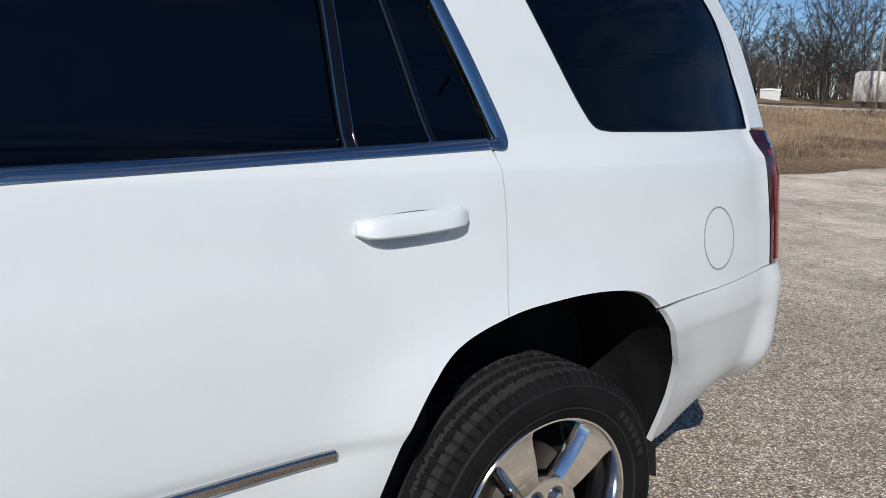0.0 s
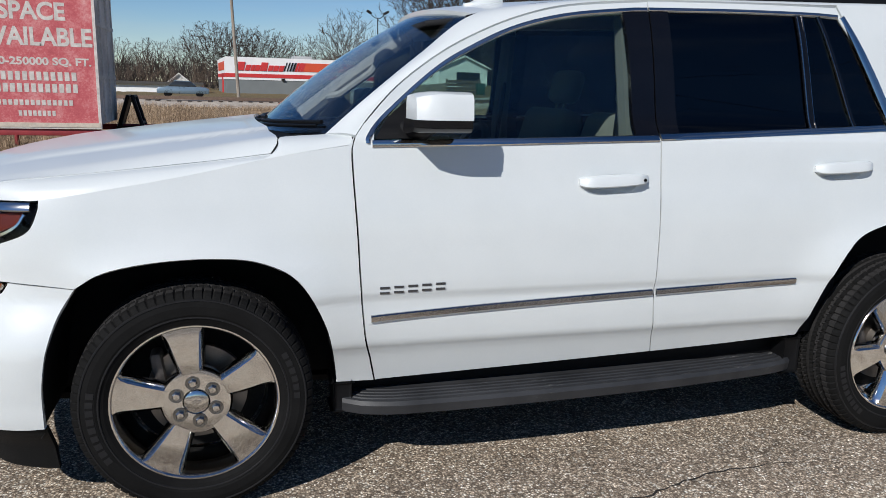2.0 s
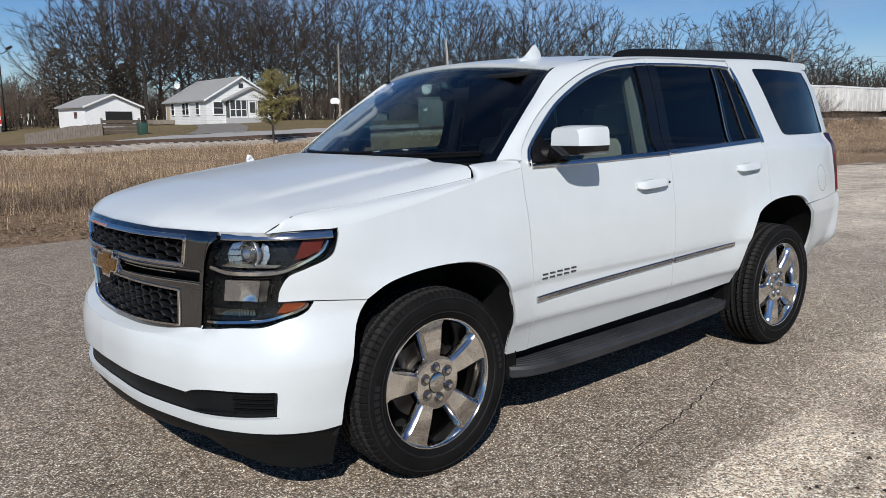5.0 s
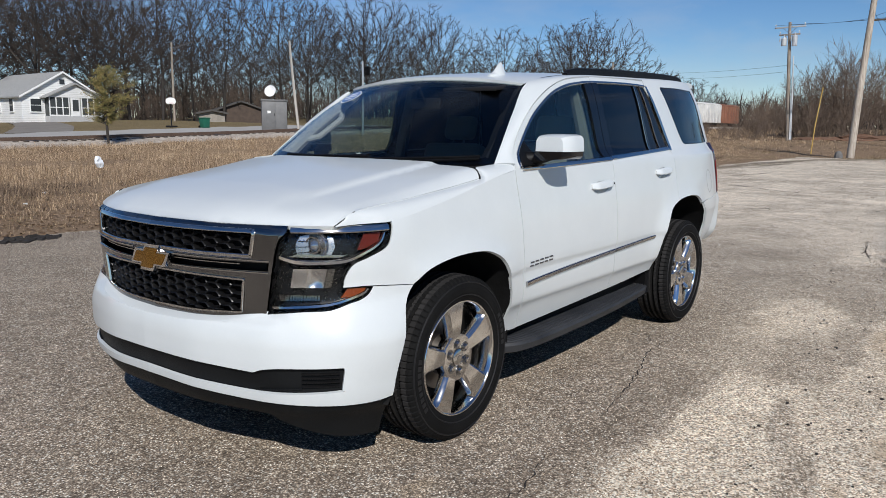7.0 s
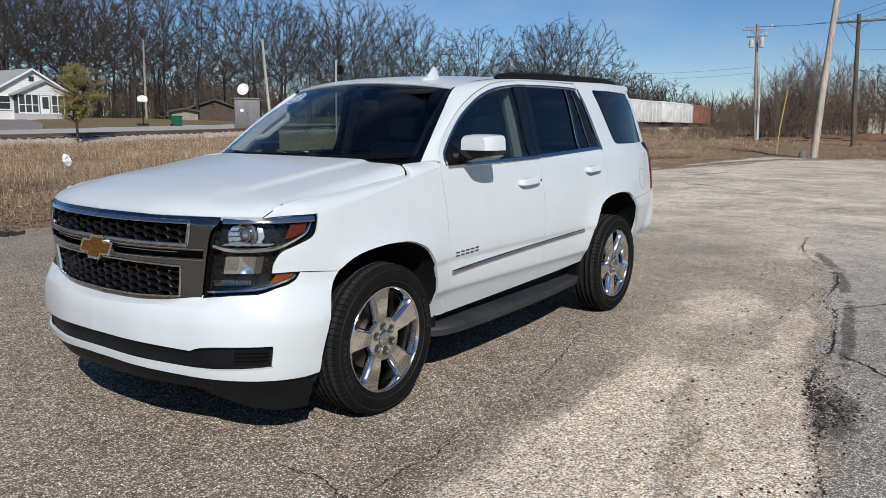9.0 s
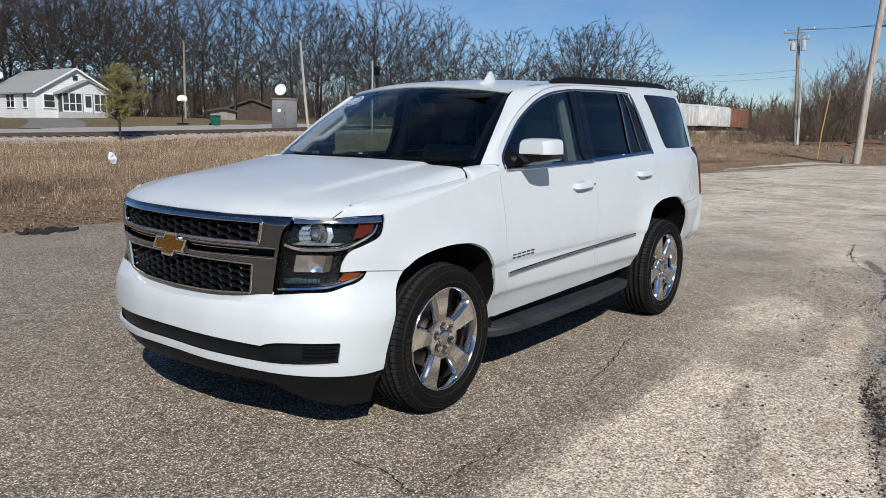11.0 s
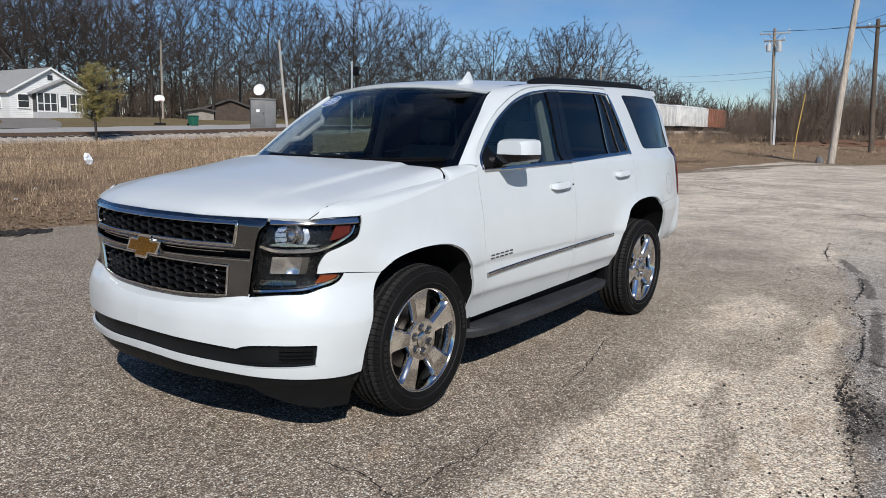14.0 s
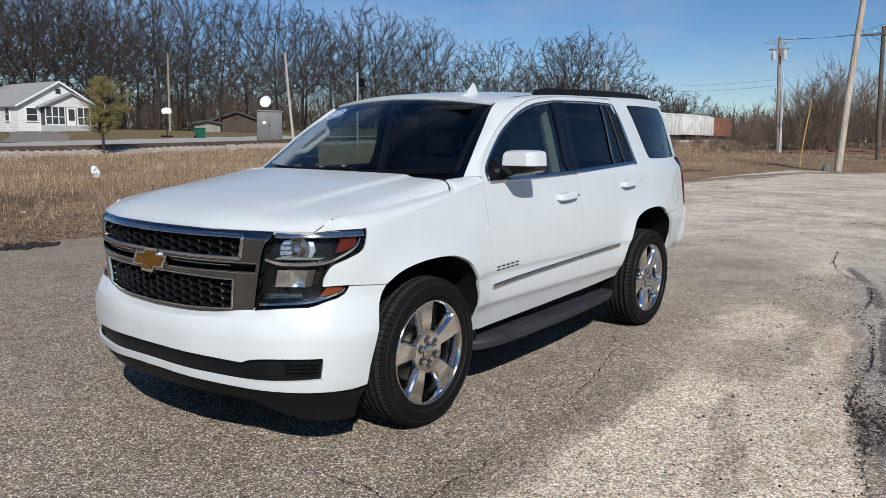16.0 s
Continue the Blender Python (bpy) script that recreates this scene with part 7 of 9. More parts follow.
WOOD_GREY = plain("weathered_wood", (0.22, 0.185, 0.15), 0.9, 0, 0.3, 3, 0.5, 40)


def gable(name, x, y, turn, wide, long, eave, ridge, siding, roofing, label, z=None, over=0.35, trim=None):
    """A house with a gabled roof; the gable front looks along its own -y."""
    z = z_at(x, y) if z is None else z
    m = Matrix.Translation((x, y, z)) @ Matrix.Rotation(radians(turn), 4, "Z")
    h = thing(name, (x, y, z), label, "house")
    bm = prism([(-wide / 2, -0.6), (wide / 2, -0.6), (wide / 2, eave), (0, ridge), (-wide / 2, eave)], long, 0, m)
    part("wall", bm, siding, h, smooth=False)
    slope = (ridge - eave) / (wide / 2)
    for sg in (-1, 1):
        e = wide / 2 + over
        bm = bmesh.new()
        vs = [bm.verts.new(m @ Vector(p)) for p in ((0, -over, ridge + 0.03), (sg * e, -over, ridge + 0.03 - slope * e), (sg * e, long + over, ridge + 0.03 - slope * e), (0, long + over, ridge + 0.03),
                                                    (0, -over, ridge + 0.19), (sg * e, -over, ridge + 0.17 - slope * e), (sg * e, long + over, ridge + 0.17 - slope * e), (0, long + over, ridge + 0.19))]
        for f in ((0, 1, 2, 3), (4, 5, 6, 7), (0, 1, 5, 4), (1, 2, 6, 5), (2, 3, 7, 6)):
            bm.faces.new([vs[i] for i in f])
        part("roof", bm, roofing, h, smooth=False)
        bm = bmesh.new()
        vs = [bm.verts.new(m @ Vector(p)) for p in ((0, -over - 0.03, ridge + 0.20), (sg * e, -over - 0.03, ridge + 0.18 - slope * e), (sg * e, -over - 0.03, ridge - 0.02 - slope * e), (0, -over - 0.03, ridge - 0.0))]
        bm.faces.new(vs)
        r = bmesh.ops.extrude_face_region(bm, geom=bm.faces[:])
        d = m.to_3x3() @ Vector((0, 0.025, 0))
        bmesh.ops.translate(bm, vec=d, verts=[v for v in r["geom"] if isinstance(v, bmesh.types.BMVert)])
        part("fascia", bm, trim or WHITE_TRIM, h, smooth=False)
    return h, m


def window(h, m, x, y, z, w, t, face="front"):
    """A window with frame, pane and sill; face: front (-y) or side (-x)."""
    r = m @ Matrix.Translation((x, y, z)) @ (Matrix.Rotation(-math.pi / 2, 4, "Z") if face == "side" else Matrix.Identity(4))
    fr = part("window", box((-w / 2 - 0.09, -0.06, -0.09), (w / 2 + 0.09, 0.02, t + 0.09), 0, r), WHITE_TRIM, h, smooth=False)
    part("pane", box((-w / 2, -0.08, 0.0), (w / 2, -0.03, t / 2 - 0.03), 0, r), DARK_PANE, fr, smooth=False)
    part("pane", box((-w / 2, -0.08, t / 2 + 0.03), (w / 2, -0.03, t), 0, r), DARK_PANE, fr, smooth=False)
    part("sill", box((-w / 2 - 0.12, -0.12, -0.12), (w / 2 + 0.12, 0.0, -0.07), 0, r), WHITE_TRIM, fr, smooth=False)


# the white house with its screened porch
house, hm = gable("white_house", 37.0, 76.6, -1, 8.2, 12.0, 2.35, 4.75, WHITE_SIDING, ROOF_GREY, "small white clapboard house with a screened porch", 2.0)
for yy in (2.2, 5.2, 6.2, 9.6):
    window(house, hm, -4.1, yy, 0.85, 0.75, 1.25, "side")
window(house, hm, -2.75, 0, 0.85, 1.0, 1.25)
part("gable_vent", box((-0.25, -0.05, 3.65), (0.25, 0.02, 4.15), 0, hm), DARK_PANE, house, smooth=False)
part("side_door", box((-4.18, 10.6, 0.1), (-4.05, 11.5, 2.15), 0, hm), plain("tan_door", (0.45, 0.36, 0.24), 0.6), house, smooth=False)
part("side_deck", box((-6.6, 9.2, -0.2), (-4.15, 12.4, 0.32), 0.02, hm), WOOD_GREY, house, smooth=False)
PORCH = Matrix.Translation((0.8, -0.95, 0))
pm = hm @ PORCH
part("porch_floor", box((-2.7, 0.0, -0.5), (2.7, 2.55, 0.42), 0.02, pm), plain("porch_base", (0.42, 0.42, 0.42), 0.8), house, smooth=False)
part("porch_back", box((-2.6, 1.1, 0.4), (2.6, 1.2, 2.4), 0, pm), SCREEN, house, smooth=False)
for k, x in enumerate((-2.6, -1.95, -1.3, -0.65, -0.42, 0.42, 0.65, 1.3, 1.95, 2.6)):
    part("porch_post", box((x - 0.05, 0.0, 0.4), (x + 0.05, 0.1, 2.35), 0, pm), WHITE_TRIM, house, smooth=False)
for x0, x1 in ((-2.6, -0.65), (0.65, 2.6)):
    part("porch_screen", box((x0, 0.04, 0.55), (x1, 0.06, 2.25), 0, pm), SCREEN, house, smooth=False)
    part("porch_rail", box((x0, -0.01, 1.25), (x1, 0.09, 1.33), 0, pm), WHITE_TRIM, house, smooth=False)
    part("porch_rail", box((x0, -0.01, 0.42), (x1, 0.09, 0.56), 0, pm), WHITE_TRIM, house, smooth=False)
pd = part("porch_door", box((-0.42, -0.02, 0.42), (0.42, 0.06, 2.25), 0, pm), WHITE_TRIM, house, smooth=False)
part("pane", box((-0.30, -0.05, 0.95), (0.30, 0.0, 2.1), 0, pm), SCREEN, pd, smooth=False)
part("porch_side", box((-2.65, 0.05, 0.4), (-2.55, 2.5, 2.3), 0, pm), SCREEN, house, smooth=False)
part("porch_gable", prism([(-2.85, 2.3), (2.85, 2.3), (0, 3.62)], 2.6, 0, pm), WHITE_SIDING, house, smooth=False)
for sg in (-1, 1):
    bm = bmesh.new()
    vs = [bm.verts.new(pm @ Vector(p)) for p in ((0, -0.3, 3.64), (sg * 3.15, -0.3, 2.18), (sg * 3.15, 2.6, 2.18), (0, 2.6, 3.64), (0, -0.3, 3.78), (sg * 3.15, -0.3, 2.30), (sg * 3.15, 2.6, 2.30), (0, 2.6, 3.78))]
    for f in ((0, 1, 2, 3), (4, 5, 6, 7), (0, 1, 5, 4), (1, 2, 6, 5)):
        bm.faces.new([vs[i] for i in f])
    part("porch_roof", bm, ROOF_GREY, house, smooth=False)
part("roof_dish", lathe_bm(bmesh.new(), [(0.0005, 0.0), (0.2, -0.03), (0.36, -0.12)], 16, 1, hm @ Vector((-3.0, 11, 4.3))), WHITE_TRIM, house)
# garage
garage, gm = gable("white_garage", 26.4, 86.6, 6, 6.2, 7.5, 1.75, 3.0, plain("white_sheet", (0.80, 0.80, 0.79), 0.6, 0, 0.06, 1), ROOF_GREY, "white garage with a dark open door", 2.0)
# near-black slab on the solid wall: the shade inside the open door
part("garage_opening", box((-0.9, -0.06, -0.3), (2.1, 0.05, 1.25), 0, gm), plain("opening_shade", (0.012, 0.012, 0.012), 0.9), garage, smooth=False)
part("window_pane", box((-3.13, 2.2, 0.5), (-3.08, 3.0, 1.2), 0, gm), DARK_PANE, garage, smooth=False)
# far small houses
cot, cm_ = gable("far_house", -9.3, 137, 5, 5.5, 9.0, 1.2, 3.4, WHITE_SIDING, ROOF_DARK, "far white gabled house behind the road", -0.9)
part("pane", box((-0.3, -0.06, 1.0), (0.3, 0.02, 1.9), 0, cm_), DARK_PANE, cot, smooth=False)
gable("far_shed", 48.9, 68.1, -30, 2.7, 3.4, 1.0, 1.25, plain("old_boards", (0.26, 0.235, 0.20), 0.9, 0, 0.3, 2), ROOF_DARK, "low weathered shed under the trees", 1.9, trim=ROOF_DARK)
gable("far_shed", 57.9, 74.6, -30, 7.5, 5.0, 1.2, 2.5, plain("brown_boards", (0.07, 0.05, 0.038), 0.9, 0, 0.3, 2), ROOF_DARK, "low weathered shed under the trees", 2.0, trim=ROOF_DARK)
gable("far_shed", 89.7, 53.2, -55, 2.3, 1.8, 0.62, 0.67, plain("dull_white", (0.55, 0.55, 0.53), 0.7), ROOF_GREY, "low white trailer body in the far field", 3.1, 0.05)
cream, cm2 = gable("far_house", 84.6, 60.4, -55, 5.0, 6.0, 2.0, 3.0, plain("cream_siding", (0.62, 0.56, 0.44), 0.8, 0, 0.12, 1), ROOF_DARK, "small cream house under the far trees", 2.85)
part("pane", box((0.6, -0.06, 0.8), (1.3, 0.02, 1.6), 0, cm2), DARK_PANE, cream, smooth=False)

# the shop: grey walls with white and red bands
shop = thing("shop", (9, 106, -0.5), "flat-roofed grey shop with red and white bands", "shop")
SM = Matrix.Translation((-1.1, 101.4, -0.75)) @ Matrix.Rotation(radians(4), 4, "Z")
GREY_BLOCK = plain("grey_block", (0.17, 0.185, 0.185), 0.85, 0, 0.1, 0.6, 0.3, 12)
SIGN_WHITE = plain("sign_white", (0.80, 0.79, 0.78), 0.6, 0, 0.05, 1)
SIGN_RED = plain("sign_red", (0.56, 0.035, 0.035), 0.55, 0, 0.08, 1)
SIGN_ORANGE = plain("sign_orange", (0.62, 0.08, 0.03), 0.55, 0, 0.08, 1)
L = 19.4
part("wall", box((0, 0, -0.5), (L, 20, 2.5), 0, SM), GREY_BLOCK, shop, smooth=False)
part("parapet", box((-0.06, -0.06, 2.5), (L + 0.06, 20, 5.35), 0, SM), SIGN_WHITE, shop, smooth=False)
part("red_band", box((-0.10, -0.10, 2.8), (L + 0.10, 19, 3.28), 0, SM), SIGN_RED, shop, smooth=False)
part("red_band", box((9.6, -0.12, 3.72), (L + 0.1, -0.05, 4.82), 0, SM), SIGN_ORANGE, shop, smooth=False)
part("red_band", box((-0.12, 3.0, 3.72), (-0.05, 17.0, 4.82), 0, SM), SIGN_ORANGE, shop, smooth=False)
for k in range(7):
    part("slant_stripe", prism([(7.3 + k * 0.36, 3.72), (7.44 + k * 0.40, 3.72), (7.84 + k * 0.40, 4.82), (7.7 + k * 0.36, 4.82)], 0.06, 0, SM @ Matrix.Translation((0, -0.14, 0))), SIGN_RED if k > 3 else DARK_TRIM, shop, smooth=False)
for k, w in enumerate((0.9, 0.62, 0.5, 0.62, 0.85, 0.62, 0.62, 0.62)):
    x0 = 1.3 + (0, 1.0, 1.7, 2.25, 2.95, 3.9, 4.6, 5.3)[k]
    top = 4.25 + (0.5 if k in (0, 4) else 0.15)
    part("sign_block", prism([(x0, 3.66), (x0 + w, 3.66), (x0 + w + 0.25, top), (x0 + 0.25, top)], 0.08, 0.02, SM @ Matrix.Translation((0, -0.14, 0))), SIGN_RED, shop, smooth=False)
# dark slab proud of the wall, painted as the shade of the doorway
part("door_recess", box((12.5, -0.10, -0.3), (14.6, 0.05, 2.0), 0, SM), DARK_TRIM, shop, smooth=False)
part("service_door", box((12.8, -0.14, -0.3), (14.4, -0.05, 1.8), 0, SM), plain("door_grey", (0.28, 0.29, 0.29), 0.6), shop, smooth=False)
part("red_cabinet", box((14.95, -0.5, -0.3), (16.1, -0.02, 1.9), 0.02, SM), SIGN_RED, shop, smooth=False)
part("notice", box((9.7, -0.06, 1.0), (10.1, 0.02, 1.7), 0, SM), SIGN_WHITE, shop, smooth=False)
part("red_door", box((-0.10, 6.0, -0.3), (0.02, 8.5, 3.3), 0, SM), SIGN_RED, shop, smooth=False)
for x in (7.0, 15.3):
    part("wall_lamp", box((x, -0.3, 2.52), (x + 0.4, -0.02, 2.74), 0.02, SM), DARK_TRIM, shop, smooth=False)
part("roof_unit", box((9.5, 6, 5.2), (12.0, 9, 5.9), 0.03, SM), plain("roof_unit_grey", (0.4, 0.4, 0.4), 0.6), shop, smooth=False)
for k, x in enumerate((12.1, 14.75, 18.2, 19.2)):
    b = part("bollard", tube([(0, 0, -0.6), (0, 0, 0.75)], 0.09, 10), SIGN_RED)
    b.matrix_basis = SM @ Matrix.Translation((x, -1.4, 0))
    tagged(b, "red steel bollard beside the shop", "bollard", "bollards at the shop")


# ---- poles, wires, lamps ----
def pole_wood(name, dark, mid, pale):
    """Weathered pole timber with long upright checks and stains."""
    n = Nodes(name)
    long_ = n.node("Mapping", 0, Vector=n.spot(), Scale=(9.0, 9.0, 0.55))
    grain, stain = n.noise(2.2, 8, 0.75, long_), n.noise(0.5, 5, 0.6, n.spot())
    c = n.ramp(n.math("ADD", n.math("MULTIPLY", grain, 0.75), n.math("MULTIPLY", stain, 0.25)), (0.34, dark), (0.47, mid), (0.62, pale))
    return n.bsdf(Base_Color=c, Roughness=0.92, Specular_IOR_Level=0.15, Normal=n.bump(grain, 0.7, 0.03))


POLE_WOOD = pole_wood("pole_wood", (0.10, 0.082, 0.066), (0.25, 0.21, 0.17), (0.40, 0.35, 0.29))
POLE_DARK = plain("pole_wood_dark", (0.10, 0.075, 0.055), 0.9, 0, 0.3, 2.2, 0.6, 30)
WIRE = plain("wire_black", (0.03, 0.03, 0.032), 0.6)
CAN = plain("transformer_grey", (0.52, 0.54, 0.55), 0.4, 0.2, 0.1, 3)


def pole(base, top, r0, r1, mat, label):
    p = thing("utility_pole", base, label, "utility pole", "utility poles")
    a, b = Vector(base), Vector(top)
    side = Vector((0.0, 0.012, 0))
    part("post", tube([a - (b - a) * 0.03, a.lerp(b, 0.35) + side * 4, a.lerp(b, 0.7) + side * 3, b], [r0, r0 * 0.7 + r1 * 0.3, r0 * 0.3 + r1 * 0.7, r1], 12), mat, p)
    return p


def arm(p, c, way, half, mat, pins=4):
    w = Vector(way).normalized()
    c = Vector(c)
    m = Matrix.Translation(c) @ w.to_track_quat("X", "Z").to_matrix().to_4x4()
    bar_ = part("cross_arm", box((-half, -0.05, -0.06), (half, 0.05, 0.06), 0.01, m), mat, p)
    for k in range(pins):
        f = -half + 0.08 + (2 * half - 0.16) * k / (pins - 1)
        part("insulator", lathe_bm(bmesh.new(), [(0.02, 0.0), (0.02, 0.08), (0.06, 0.10), (0.065, 0.16), (0.03, 0.22), (0.001, 0.22)], 8, 2, c + w * f + Vector((0, 0, 0.06))), CAN, bar_)
    for sg in (-1, 1):
        part("arm_brace", tube([c + w * sg * half * 0.45 - Vector((0, 0, 0.05)), c - Vector((0, 0, 0.55))], 0.018, 5), STEEL, p)


pa = pole((65.9, 13.3, 0.8), (65.77, 13.8, 10.35), 0.17, 0.11, POLE_WOOD, "wooden utility pole with two transformers")
arm(pa, (65.75, 13.75, 9.95), (0.15, 1, 0), 1.25, CAN, 3)
for dy, z, h in ((0.42, 8.75, 0.62), (-0.40, 8.70, 0.86)):
    can = part("transformer", lathe_bm(bmesh.new(), [(0.001, 0.0), (0.20, 0.02), (0.21, 0.1), (0.21, h - 0.05), (0.17, h), (0.001, h + 0.02)], 16, 2, (65.6, 13.7 + dy, z - 0.3)), CAN, pa, "pale grey transformer can")
    part("bushing", lathe_bm(bmesh.new(), [(0.03, 0), (0.05, 0.05), (0.03, 0.1), (0.05, 0.15), (0.02, 0.25)], 8, 2, (65.6, 13.7 + dy, z - 0.3 + h)), CAN, can)
arm(pa, (65.72, 13.75, 9.35), (0.15, 1, 0), 0.85, POLE_WOOD, 3)
for dy in (-0.62, -0.2, 0.25, 0.66):
    part("fuse_cutout", tube([(65.58, 13.75 + dy, 9.15), (65.54, 13.75 + dy + 0.03, 8.8)], [0.035, 0.05], 6), CAN, pa)
part("pole_sheath", tube([(65.74, 13.12, 0.8), (65.70, 13.22, 4.6)], 0.085, 8), WHITE_TRIM, pa, "pale riser pipe")
part("conduit", tube([(65.7, 13.05, 0.8), (65.6, 13.3, 7.6)], 0.05, 8), CAN, pa)
pb = pole((47.1, 5.35, 0.1), (47.2, 4.75, 10.6), 0.21, 0.15, pole_wood("pale_pole_wood", (0.15, 0.125, 0.10), (0.36, 0.31, 0.255), (0.56, 0.50, 0.43)), "leaning weathered wooden utility pole")
part("pole_stub", lathe_bm(bmesh.new(), [(0.001, 0.30), (0.10, 0.29), (0.19, 0.18), (0.24, 0.02), (0.25, -0.2)], 9, 2, (46.9, 5.95, 0.10)), plain("stub_grey", (0.13, 0.125, 0.12), 0.9, 0, 0.4, 12), pb)
pc = pole((60.3, 5.1, 0.6), (60.25, 5.5, 9.9), 0.18, 0.13, POLE_DARK, "dark wooden utility pole with a cross arm")
arm(pc, (60.1, 5.45, 9.35), (0.1, -1, 0.02), 1.75, POLE_DARK, 4)
guy = part("guy_marker", tube([(50.7, 8.25, 0.05), (51.0, 8.2, 1.8), (51.7, 8.05, 4.3)], 0.034, 8), plain("yellow_sleeve", (0.42, 0.27, 0.06), 0.6, 0, 0.2, 4))
tagged(guy, "yellow guy wire sleeve leaning in the ground", "guy wire")
pole((38.43, 42.69, 0.9), (38.0, 43.13, 8.05), 0.11, 0.08, plain("pale_pole", (0.42, 0.39, 0.35), 0.8, 0, 0.15, 3), "thin pale leaning pole beside the rail line")
pole((0.3, 56.0, -0.2), (-0.15, 56.2, 9.6), 0.13, 0.10, POLE_WOOD, "thin utility pole behind the rail line")
ph = pole((46.2, 71.0, 2.25), (46.6, 71.6, 10.4), 0.13, 0.09, POLE_WOOD, "wooden utility pole beside the road")
part("street_light", tube([(46.5, 71.5, 9.6), (47.3, 70.9, 10.1), (48.3, 70.2, 10.5)], 0.03, 6), STEEL, ph)
pole((91.0, 41.0, 1.6), (91.2, 41.3, 10.2), 0.14, 0.10, POLE_WOOD, "wooden utility pole beside the rail line")
pole((-18.5, 74, -0.2), (-18.6, 74, 8.0), 0.12, 0.09, POLE_WOOD, "thin utility pole behind the rail line")
pole((-20.0, 64, -0.2), (-20.1, 64, 5.0), 0.12, 0.09, POLE_WOOD, "thin utility pole behind the rail line")


def wire(a, b, sag, r=0.012):
    a, b = Vector(a), Vector(b)
    pts = [a.lerp(b, t) - Vector((0, 0, sag * 4 * t * (1 - t))) for t in np.linspace(0, 1, 14)]
    return tagged(part("power_line", tube(pts, r, 4, False), WIRE), "thin black overhead power line", "power line", "overhead lines")


for dy in (-1.1, 0, 1.1):
    wire((65.75, 13.75 + dy, 10.15), (60.1, 5.45 - dy * 1.4, 9.5), 0.12)
    wire((60.1, 5.45 + dy * 1.4, 9.55), (20.0, -25.0 + dy, 15.5), 0.9)
wire((60.2, 5.4, 7.4), (47.15, 4.9, 8.4), 0.2)
wire((60.2, 5.4, 7.4), (75.0, -30.0, 9.0), 0.5)
wire((65.8, 13.6, 6.4), (130.0, 60.0, 11.9), 0.8, 0.013)
wire((65.8, 13.6, 6.9), (130.0, 62.0, 12.9), 0.8, 0.013)
wire((60.2, 5.4, 6.0), (110.0, -20.0, 8.5), 1.0, 0.016)
wire((0.0, 56.2, 9.0), (-40.0, 60.0, 9.0), 0.8)
wire((0.0, 56.2, 9.3), (46.6, 71.5, 10.0), 1.0)
# lamp post of the shop
lamp_post = thing("street_lamp", (19.4, 106.0, -0.6), "tall dark lamp post with two heads", "street lamp")
part("post", tube([(19.4, 106.0, -1.0), (19.4, 106.0, 10.6)], [0.10, 0.07], 8), DARK_TRIM, lamp_post)
part("bracket", tube([(18.5, 106.1, 11.0), (19.0, 106.0, 10.6), (19.8, 106.0, 10.6), (20.3, 105.9, 11.0)], 0.05, 6), DARK_TRIM, lamp_post)
for x, r in ((18.2, 30), (20.6, -30)):
    m = Matrix.Translation((x, 106, 11.35)) @ Matrix.Rotation(radians(r), 4, "Y")
    part("lamp_head", box((-0.38, -0.2, -0.16), (0.38, 0.2, 0.16), 0.05, m), DARK_TRIM, lamp_post)
for x, y, zt_ in ((-19.0, 105, 9.6), (-18.0, 104, 6.0)):
    lp = thing("street_lamp", (x, y, -0.6), "thin far lamp post", "street lamp")
    part("post", tube([(x, y, -1.0), (x, y, zt_)], 0.09, 6), DARK_TRIM, lp)
    part("lamp_head", box((x - 0.5, y - 0.2, zt_ - 0.1), (x + 0.5, y + 0.2, zt_ + 0.12), 0.04), DARK_TRIM, lp)

# ---- things by the line and the yard ----
# signal hut with a dish
hut = thing("signal_hut", (38.55, 45.75, 1.0), "grey metal equipment hut beside the rail line", "equipment hut")
HM = Matrix.Translation((38.55, 45.75, 1.28)) @ Matrix.Rotation(radians(-38), 4, "Z")
HUT = plain("galvanised_sheet", (0.15, 0.15, 0.15), 0.6, 0.2, 0.2, 2)
part("body", box((-0.98, -0.85, -0.5), (0.98, 0.85, 2.28), 0.02, HM), HUT, hut)
part("lid", box((-1.05, -0.92, 2.26), (1.05, 0.92, 2.38), 0.02, HM), HUT, hut)
part("hut_door", box((-0.88, -0.885, 0.15), (0.1, -0.84, 2.15), 0.01, HM), HUT, hut)
part("door_latch", box((-0.05, -0.92, 1.1), (0.0, -0.87, 1.3), 0.0, HM), DARK_TRIM, hut)
part("notice", box((-0.55, -0.90, 1.3), (-0.30, -0.88, 1.5), 0.0, HM), WHITE_TRIM, hut)
dish = part("satellite_dish", lathe_bm(bmesh.new(), [(0.001, 0.0), (0.2, -0.03), (0.36, -0.09), (0.46, -0.15), (0.47, -0.13), (0.36, -0.07), (0.001, 0.02)], 24, 1), plain("dish_white", (0.78, 0.78, 0.78), 0.5))
dish.matrix_basis = Matrix.Translation((38.37, 45.88, 4.32)) @ Matrix.Rotation(radians(-62), 4, "Z") @ Matrix.Rotation(radians(-16), 4, "X")
tagged(dish, "white round dish on a short post atop the hut", "satellite dish")
part("dish_post", tube([(38.42, 45.95, 3.62), (38.42, 45.95, 4.3)], 0.04, 6), HUT, dish).matrix_parent_inverse = base_of(dish).inverted()
# crossing signal behind the roof line
sig = thing("rail_signal", (41.6, 38.85, 1.1), "dark rail signal mast", "rail signal")
part("mast", tube([(41.6, 38.85, 0.9), (41.6, 38.85, 6.6)], 0.06, 8), CAN, sig)
